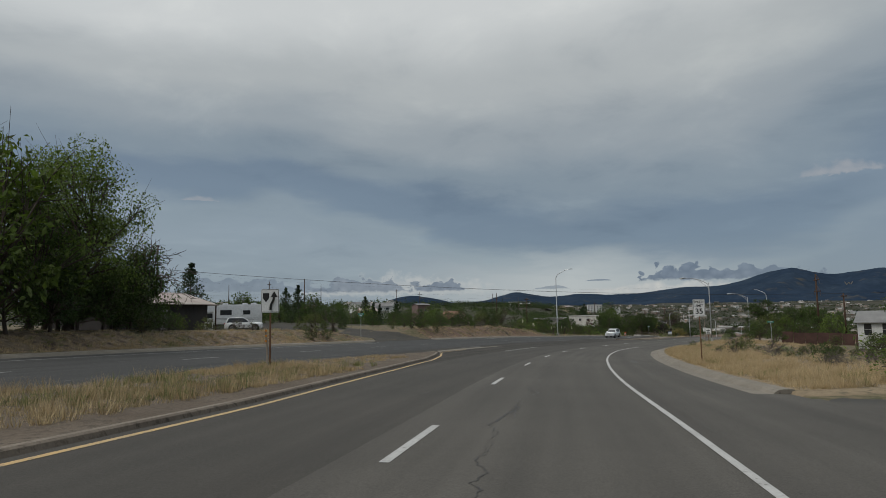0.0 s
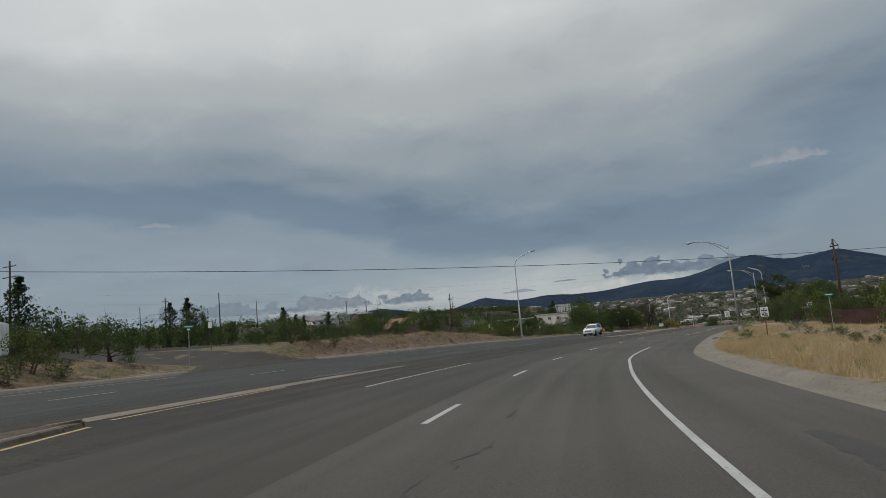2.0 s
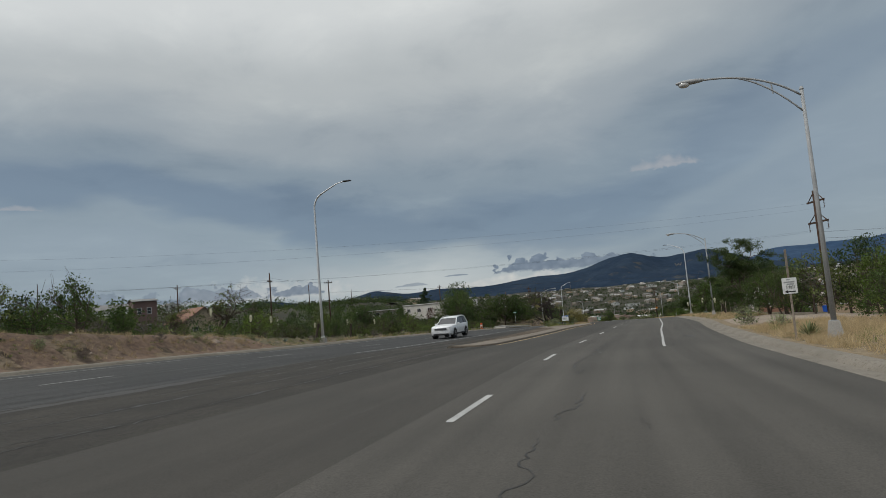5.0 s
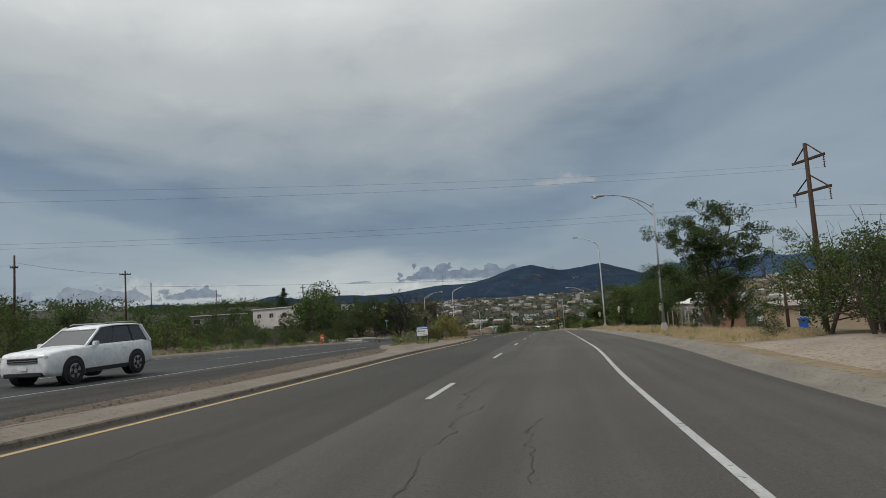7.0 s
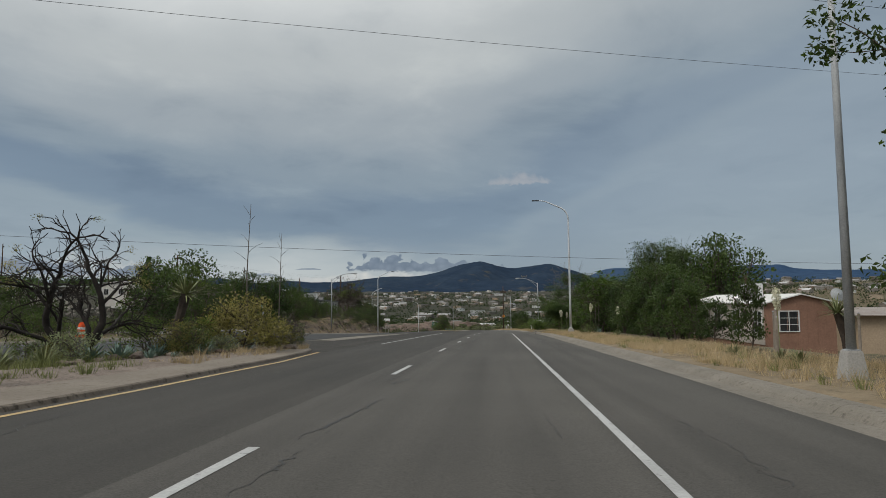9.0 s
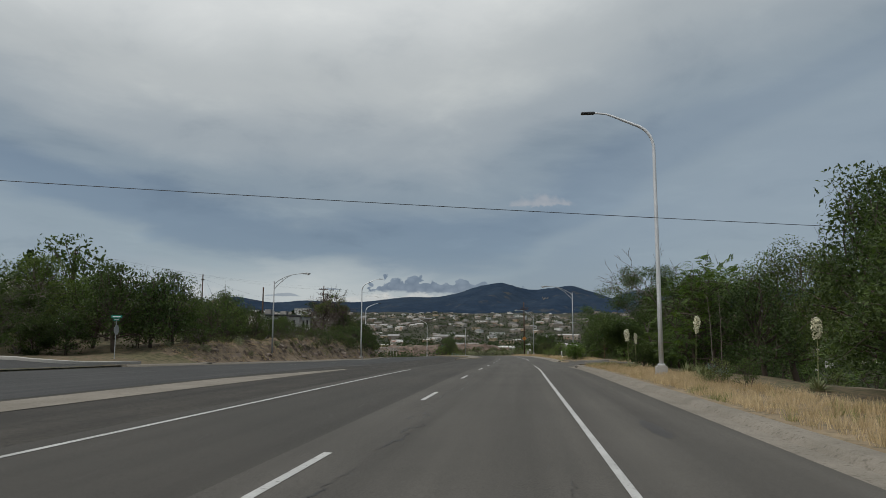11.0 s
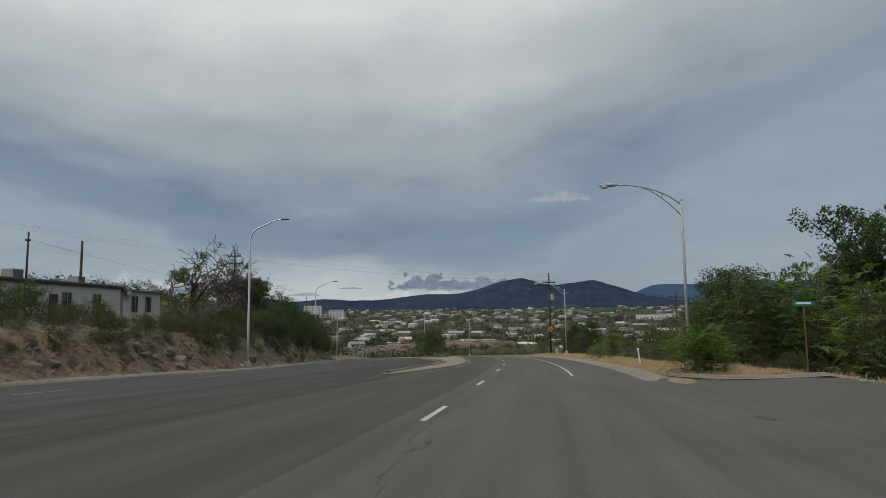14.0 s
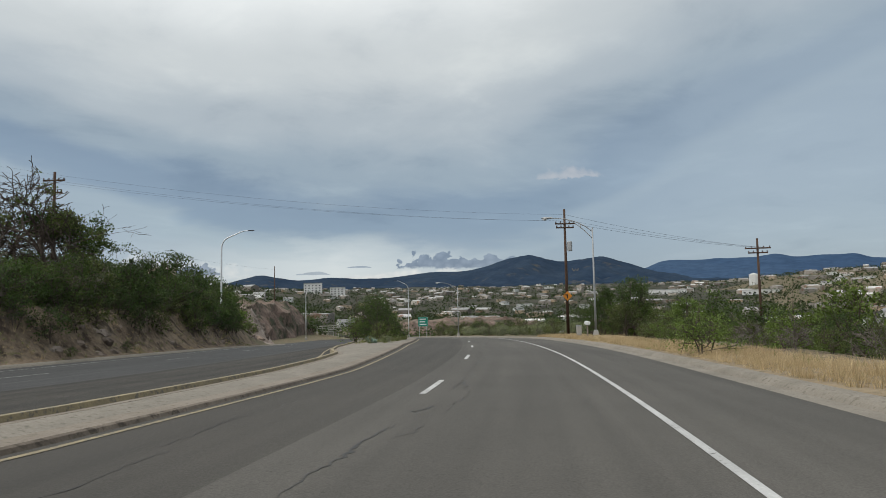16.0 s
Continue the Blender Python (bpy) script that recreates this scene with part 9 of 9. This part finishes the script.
def suv(name, m, label, L=4.9, W=1.96, H=1.76):
    """A five-door sport utility car: x runs from nose to tail, y across."""
    e = thing(name, m, label, "car")
    h = W / 2
    k = H / 1.76
    st = [(0.0, 0.42, 0.88, 0.78), (0.05, 0.34, 0.96, 0.85), (0.16, 0.29, 1.00, 0.91), (0.42, 0.27, 1.04, 0.965), (1.15, 0.26, 1.09, 0.99), (1.55, 0.26, 1.115, 1.0), (3.3, 0.26, 1.13, 1.0), (4.3, 0.28, 1.14, 0.98), (4.78, 0.34, 1.12, 0.92), (4.9, 0.42, 1.0, 0.86)]
    rings = []
    for x, zb, zt, hw in st:
        w = h * hw
        x *= L / 4.9
        half = [(x, w * 0.95, zb * k), (x, w * 0.99, (zb + 0.12) * k), (x, w, (zb * 0.45 + zt * 0.55) * k), (x, w * 0.965, (zt - 0.07) * k), (x, w * 0.90, zt * k), (x, w * 0.4, (zt + 0.035) * k)]
        rings.append(half + [(a, -b, c) for a, b, c in half[::-1]])
    body = part("body", loft(bmesh.new(), rings), CAR_WHITE, e, "white painted body", True)
    for md in (body.data,):
        pass
    sx = L / 4.9
    lowr = [(1.50 * sx, h * 0.90, 1.09 * k), (4.80 * sx, h * 0.87, 1.10 * k)]
    upr = [(2.40 * sx, h * 0.72, 1.67 * k), (4.46 * sx, h * 0.71, 1.68 * k)]
    ring0 = [(lowr[0][0], lowr[0][1], lowr[0][2]), (lowr[1][0], lowr[1][1], lowr[1][2]), (lowr[1][0], -lowr[1][1], lowr[1][2]), (lowr[0][0], -lowr[0][1], lowr[0][2])]
    ring1 = [(upr[0][0], upr[0][1], upr[0][2]), (upr[1][0], upr[1][1], upr[1][2]), (upr[1][0], -upr[1][1], upr[1][2]), (upr[0][0], -upr[0][1], upr[0][2])]
    cabin = part("cabin", loft(bmesh.new(), [ring0, ring1]), PLASTIC, e, "dark cabin interior")
    for nm, i, j in (("side_window", 0, 1), ("rear_window", 1, 2), ("side_window", 2, 3), ("windscreen", 3, 0)):
        q = [Vector(ring0[i]), Vector(ring0[j]), Vector(ring1[j]), Vector(ring1[i])]
        mid = sum(q, Vector()) / 4
        out_ = (q[1] - q[0]).cross(q[3] - q[0]).normalized()
        if out_.dot(mid - Vector((3 * sx, 0, 1.3))) < 0:
            out_ = -out_
        q = [mid + (c - mid) * 0.95 for c in q]
        bm = loft(bmesh.new(), [[c + out_ * 0.002 for c in q], [c + out_ * 0.012 for c in q]])
        part(nm, bm, GLASS, e, "dark tinted window")
    bm = bmesh.new()
    rr_ = []
    for u_, z_, w_ in ((-0.06, 1.655, 0.70), (0.04, 1.71, 0.735), (0.3, 1.755, 0.75), (0.65, 1.76, 0.75), (0.95, 1.735, 0.74), (1.08, 1.69, 0.72)):
        x_ = upr[0][0] + (upr[1][0] - upr[0][0]) * u_
        half_ = [(x_, h * w_, (z_ - 0.055) * k), (x_, h * w_ * 0.97, (z_ - 0.02) * k), (x_, h * w_ * 0.6, (z_ + 0.012) * k)]
        rr_.append(half_ + [(a, -b, c) for a, b, c in half_[::-1]])
    roof = part("roof", loft(bm, rr_), CAR_WHITE, e, "", True)
    for s_ in (-1, 1):
        bm = bmesh.new()
        tube(bm, [(upr[0][0] + 0.2, s_ * h * 0.66, 1.77 * k), (upr[0][0] + 0.35, s_ * h * 0.66, 1.81 * k), (upr[1][0] - 0.3, s_ * h * 0.66, 1.81 * k), (upr[1][0] - 0.15, s_ * h * 0.66, 1.76 * k)], 0.022, 6)
        part("roof_rail", bm, RIM, roof)
    for s_ in (-1, 1):
        for f0, f1, r_ in ((0.0, 0.0, 0.045), (0.36, 0.30, 0.04), (0.70, 0.66, 0.05), (0.97, 0.97, 0.09)):
            a = Vector((lowr[0][0] + (lowr[1][0] - lowr[0][0]) * f0, s_ * h * 0.885, 1.07 * k))
            b = Vector((upr[0][0] + (upr[1][0] - upr[0][0]) * f1, s_ * h * 0.705, 1.68 * k))
            bm = bmesh.new()
            tube(bm, [a, b], [r_, r_ * 0.9], 5)
            part("pillar", bm, CAR_WHITE if f0 in (0.0, 0.97) else PLASTIC, e)
        bm = bmesh.new()
        box(bm, 1.72 * sx, 1.9 * sx, s_ * h * 0.93 - 0.02, s_ * h * 0.93 + s_ * 0.2 + 0.02, 1.08 * k, 1.24 * k, 0.03)
        part("mirror", bm, CAR_WHITE, e)
        bm = bmesh.new()
        box(bm, 0.0, 0.5, s_ * h * 0.66 - 0.17, s_ * h * 0.66 + 0.2, 0.82 * k, 0.93 * k, 0.03)
        part("headlight", bm, HEADLIGHT, e)
        bm = bmesh.new()
        box(bm, 4.62 * sx, 4.9 * sx, s_ * h * 0.78 - 0.08, s_ * h * 0.78 + 0.1, 0.86 * k, 1.08 * k, 0.03)
        part("tail_light", bm, TAILLIGHT, e)
        for x in (0.92 * sx, 3.86 * sx):
            bm = bmesh.new()
            tube(bm, [(x, s_ * (h - 0.3), 0.4), (x, s_ * (h + 0.004), 0.4)], [0.44, 0.44], 20)
            part("wheel_arch", bm, PLASTIC, e)
            wheel(e, x, s_ * (h - 0.08), 0.37)
        for x in (2.25 * sx, 3.1 * sx):
            bm = bmesh.new()
            box(bm, x, x + 0.22, s_ * (h + 0.002) - 0.012, s_ * (h + 0.002) + 0.012, 0.93 * k, 0.96 * k, 0.004)
            part("door_handle", bm, CAR_WHITE, e)
        bm = bmesh.new()
        box(bm, 1.4 * sx, 3.4 * sx, s_ * h * 0.99 - 0.015, s_ * h * 0.99 + 0.015, 0.27 * k, 0.4 * k, 0.01)
        part("sill_trim", bm, PLASTIC, e)
    bm = bmesh.new()
    box(bm, -0.025, 0.1, -h * 0.56, h * 0.56, 0.68 * k, 0.9 * k, 0.03)
    g = part("grille", bm, PLASTIC, e, "dark grille with bright bars")
    for z in (0.73, 0.79, 0.86):
        bm = bmesh.new()
        box(bm, -0.036, -0.026, -h * 0.52, h * 0.52, z * k - 0.012, z * k + 0.012)
        part("bar", bm, RIM, g)
    bm = bmesh.new()
    box(bm, -0.02, 0.2, -h * 0.7, h * 0.7, 0.3 * k, 0.46 * k, 0.03)
    part("lower_bumper", bm, PLASTIC, e)
    bm = bmesh.new()
    box(bm, -0.03, -0.021, -0.16, 0.16, 0.5 * k, 0.6 * k)
    part("plate", bm, SIGN_WHITE, e)
    return e


def facing(p, deg):
    """Nose (local -x) pointing to deg, counted like heading()."""
    return Matrix.Translation(p) @ Matrix.Rotation(radians(deg - 90), 4, "Z")


# on the far carriageway, coming towards the start
c_ = road_spot(123.8, -13.2)
suv("sport_utility_car", facing(c_, heading(130) + 180), "white sport utility car on the far carriageway")
# parked beside the motorhome
x_, y_ = -23.4, 75.9
suv("parked_car", Matrix.Translation((x_, y_, gz(x_, y_) + 0.02)) @ Matrix.Rotation(radians(195), 4, "Z"), "white compact crossover car parked beside a motorhome", 4.25, 1.8, 1.6)


def motorhome(m):
    e = thing("motorhome", m, "white motorhome with a grey stripe, parked behind the shed", "motorhome")
    bm = bmesh.new()
    box(bm, 0.9, 7.0, -1.2, 1.2, 0.55, 3.05, 0.12)
    body = part("body", bm, CAR_WHITE, e)
    bm = bmesh.new()
    box(bm, -0.6, 1.2, -1.15, 1.15, 1.95, 3.0, 0.18)
    part("cab_over", bm, CAR_WHITE, e)
    bm = bmesh.new()
    box(bm, -1.2, 1.0, -1.0, 1.0, 0.45, 1.35, 0.12)
    part("cab", bm, CAR_WHITE, e)
    bm = bmesh.new()
    box(bm, -0.35, 0.95, -0.95, 0.95, 1.3, 1.96, 0.1)
    part("cab_windows", bm, GLASS, e)
    for x0, x1, z0, z1 in ((1.8, 3.2, 1.7, 2.35), (4.6, 5.5, 1.75, 2.3)):
        bm = bmesh.new()
        box(bm, x0, x1, -1.225, -1.19, z0, z1, 0.02)
        part("window", bm, GLASS, e)
    for z in (1.1, 1.25):
        bm = bmesh.new()
        box(bm, 1.2, 6.9, -1.212, -1.2, z, z + 0.06)
        part("stripe", bm, SIGN_BACK, body)
    for x in (2.5, 4.9, 6.0):
        bm = bmesh.new()
        box(bm, x - 0.35, x + 0.35, -0.4, 0.4, 3.03, 3.25, 0.06)
        part("roof_unit", bm, CAR_WHITE, e)
    for x in (-0.5, 5.2):
        for y in (-1.0, 1.0):
            wheel(e, x, y, 0.38)
    return e


x_, y_ = -31.2, 77.8
motorhome(Matrix.Translation((x_, y_, gz(x_, y_) + 0.03)) @ Matrix.Rotation(radians(24), 4, "Z") @ Matrix.Scale(0.95, 4))


# ---------------------------------------------------------------- side streets and driveways
def apron(name, s0, s1_, o0, o1, material, label, flare=3.0, n=26, skew=0.0):
    """A side street or drive from the road's edge outwards, following the ground."""
    u = np.linspace(0, 1, n)
    v = np.r_[-0.06, np.linspace(0, 1, 13), 1.06]
    uu, vv = np.meshgrid(u, v, indexing="ij")
    off = o0 + (o1 - o0) * uu
    dist = np.abs(off - o0)
    widen = flare * np.clip(1 - dist / 5, 0, 1) ** 2
    s = (s0 - widen) + (s1_ - s0 + 2 * widen) * np.clip(vv, 0, 1) + np.clip(vv, -0.06, 0) + np.clip(vv - 1, 0, 0.06) + skew * dist
    x, y = at_road(s.ravel(), off.ravel())
    d = dist.ravel()
    edge = along(s.ravel())[0][:, 2] + cross_fall(s.ravel(), np.full(d.shape, float(np.clip(o0, -23.6, 8.4)))) + 0.02
    z = np.maximum(edge, ground_at(x, y) + 0.03) * (1 - smooth(d, 0.5, 6)) + (ground_at(x, y) + 0.06) * smooth(d, 0.5, 6)
    z = np.maximum(z, np.where(d > 0.3, ground_at(x, y) + 0.03, -1e9))
    z = z - np.where(d < 0.02, 0.06, 0.0)
    z = z - np.where((vv.ravel() < -0.5 / 12) | (vv.ravel() > 1 + 0.5 / 12), 0.5, 0.0)
    ob = mesh_ob(name, np.stack([x, y, z], 1), grid_faces(*uu.shape), material, smooth_=True)
    return tagged(ob, label, "side street", kind="structure")


apron("side_street_hill", 59.5, 66.5, -22.4, -120, ASPHALT_WORN, "narrow worn asphalt side street climbing the hill", 4.0, 60, 0.32)
apron("side_street_start", -20, 4.5, 8.05, 60, ASPHALT, "asphalt side street joining beside the start", 4.0, 40)
apron("side_street_east", 240, 256.2, 8.05, 70, ASPHALT, "grey asphalt side street past the trees", 4.5, 40, 0.05)
apron("side_street_west", 197, 210, -23.55, -80, ASPHALT_OLD, "asphalt side street with pale kerbs", 4.5, 40, 0.1)
apron("drive_notice", 76, 82, 8.05, 16, CONCRETE, "short concrete driveway apron", 2.0, 14)
apron("drive_gravel", 118.5, 131, 8.5, 34, DRIVE, "pale gravel driveway to the houses", 2.0, 26, 0.35)

# pale kerbs of the west street's mouth
wk = tagged(new("kerb_west_street"), "pale new concrete kerb curving into the side street", "kerb", kind="structure")
for side_, cs in ((1, 212.5), (-1, 194.5)):
    pts = []
    for k in range(13):
        a = radians(90 * k / 12)
        pts.append((cs + side_ * 6 * (1 - math.sin(a)) - side_ * 2.6, -23.3 - 6 * (1 - math.cos(a))))
    pts += [(pts[-1][0] + 0.1 * j, pts[-1][1] - 3 * j) for j in (1, 2, 3)]
    vs, fs = [], []
    for k, (s_, o_) in enumerate(pts):
        for d_, h_ in ((-0.18, 0.0), (-0.15, 0.2), (0.15, 0.22), (0.18, 0.0)):
            x_, y_ = at(s_ + d_ * side_, o_ - abs(d_))
            vs.append((x_, y_, gz(x_, y_) + h_ + 0.03))
    mesh_ob("kerb_length", vs, grid_faces(len(pts), 4), CONCRETE_PALE, wk)


# kerb along the far edge of the east street
ek = tagged(new("kerb_east_street"), "weathered concrete kerb curving into the side street", "kerb", kind="structure")
vs = []
offs_ = np.linspace(8.4, 44, 40)
for o_ in offs_:
    d0 = o_ - 8.05
    s_ = 256.25 + 4.5 * max(0.0, 1 - d0 / 5) ** 2 + 0.05 * d0
    for d_, h_ in ((-0.35, 0.03), (-0.1, 0.05), (-0.04, 0.14), (0.14, 0.16), (0.18, -0.25)):
        x_, y_ = at(s_ + d_, o_)
        vs.append((x_, y_, gz(x_, y_) + h_ + 0.03))
mesh_ob("kerb_length", vs, grid_faces(len(offs_), 5), CONCRETE, ek)
# and along its near edge, curving out of the road's own kerb
vs = []
for o_ in np.linspace(7.75, 40, 44):
    d0 = max(0.0, o_ - 8.05)
    s_ = 240 - 4.5 * max(0.0, 1 - d0 / 5) ** 2 + 0.05 * d0
    for d_, h_ in ((0.3, 0.03), (0.1, 0.05), (0.04, 0.14), (-0.22, 0.16), (-0.26, -0.25)):
        x_, y_ = at(s_ + d_, o_)
        vs.append((x_, y_, gz(x_, y_) + h_ + 0.03))
mesh_ob("kerb_length", vs, grid_faces(44, 5), CONCRETE, ek)

# storm drain inlets in the kerb
def inlet(s, off, turn_):
    e = thing("storm_drain", Matrix.Translation(road_spot(s, off)) @ Matrix.Rotation(radians(heading(s) + turn_), 4, "Z"), "concrete storm drain inlet with a dark opening in the kerb", "storm drain")
    bm = bmesh.new()
    box(bm, -0.7, 0.7, 0.0, 0.75, 0.085, 0.165, 0.025)
    part("slab", bm, CONCRETE, e, "cast concrete cover slab")
    # solid block, not a hole: the inlet's inner shade is given by black colour
    bm = bmesh.new()
    box(bm, -0.58, 0.58, -0.04, 0.12, -0.05, 0.086)
    part("opening", bm, PLASTIC, e, "black block standing in for the shaded gutter opening")
    for x_ in (-0.68, 0.68):
        bm = bmesh.new()
        box(bm, x_ - 0.1, x_ + 0.1, -0.06, 0.3, -0.06, 0.12, 0.03)
        part("cheek", bm, CONCRETE, e)
    return e


inlet(232.4, 7.7, -90)
inlet(225.5, -23.2, 90)


# ---------------------------------------------------------------- rocks
def rock_proto(seed, name="rock", label="weathered brown boulder on the bank"):
    r = np.random.RandomState(seed)
    bm = bmesh.new()
    bmesh.ops.create_icosphere(bm, subdivisions=2, radius=0.5)
    for v in bm.verts:
        n = noise.noise(v.co * 2.1 + Vector((seed, 0, 0))) * 0.35 + noise.noise(v.co * 5 + Vector((0, seed, 0))) * 0.12
        v.co *= 1 + n
        v.co.z *= 0.72
    for _ in range(9):
        d = Vector(r.normal(size=3)).normalized()
        for v in bm.verts:
            q = v.co.dot(d)
            if q > 0.26:
                v.co -= d * (q - 0.26) * 0.95
    return tagged(part(name, bm, ROCK), label, "rock")


rocks = [rock_proto(k) for k in range(4)]
rr = random.Random(8)
first = [True] * 4


def rock(s, off, size, sink=0.2, on=None):
    k = rr.randrange(4)
    p = spot(s, off, -sink * size) if on is None else road_spot(s, off, on - sink * size)
    m = Matrix.Translation(p) @ Euler((rr.uniform(-0.5, 0.5), rr.uniform(-0.5, 0.5), rr.uniform(0, 6))).to_matrix().to_4x4() @ Matrix.Diagonal((size * rr.uniform(0.8, 1.3), size * rr.uniform(0.8, 1.2), size * rr.uniform(0.8, 1.1), 1))
    if first[k]:
        first[k] = False
        rocks[k].matrix_basis = m
        return
    o = new("rock", rocks[k].data)
    o.matrix_basis = m
    tagged(o, rocks[k]["label"], "rock")


for k in range(150):
    rock(rr.uniform(252, 342), -24.6 - abs(rr.gauss(0, 1.7)), rr.uniform(0.3, 1.3), 0.38)
for k in range(60):
    rock(rr.uniform(238, 262), -24.8 - abs(rr.gauss(0, 2.0)), rr.uniform(0.2, 0.6), 0.35)
for k in range(18):
    rock(rr.uniform(76, 112), -25 - abs(rr.gauss(0, 1.5)), rr.uniform(0.2, 0.5))
for k in range(9):
    rock(112 + 3.9 * k + rr.uniform(-1, 1), -25.2 - rr.uniform(0, 0.8), rr.uniform(0.5, 1.1))
for k in range(16):
    rock(155.6 + 0.72 * k, -8.35 + 0.2 * max(0, k - 3) - 0.05 * (k % 3), rr.uniform(0.35, 0.7), 0.15, 0.18)
for k in range(60):
    rock(rr.uniform(356, 412), -25.5 - abs(rr.gauss(0, 4)), rr.uniform(0.8, 2.6))

for k in range(44):
    rock(rr.uniform(233, 300), -25.0 - abs(rr.gauss(0, 1.6)), rr.uniform(1.1, 2.3), 0.55)
for k in range(34):
    rock(rr.uniform(229, 263), -24.7 - abs(rr.gauss(0, 1.3)), rr.uniform(0.6, 1.25), 0.42)

pebbles = np.random.RandomState(21)
pv, pf = [], []
for k in range(900):
    s_ = pebbles.uniform(112, 146)
    o_ = np.interp(s_, [112, 120, 138, 146], [-6.6, -6.2, -6.3, -8.4]) - pebbles.uniform(0, 1) ** 1.3 * 1.9
    c_ = road_spot(s_, float(o_), 0.03)
    q_ = pebbles.uniform(0.012, 0.045)
    i_ = len(pv)
    for dx_, dy_, dz_ in ((1, 0, 0), (0, 1, 0), (-1, 0, 0), (0, -1, 0), (0, 0, 0.8)):
        pv.append(c_ + Vector((dx_, dy_, dz_)) * q_ * pebbles.uniform(0.6, 1.3))
    pf += [(i_, i_ + 1, i_ + 4), (i_ + 1, i_ + 2, i_ + 4), (i_ + 2, i_ + 3, i_ + 4), (i_ + 3, i_, i_ + 4)]
tagged(mesh_ob("rubble", pv, pf, GRAVEL), "loose stones along the median edge", "stones", kind="stuff")
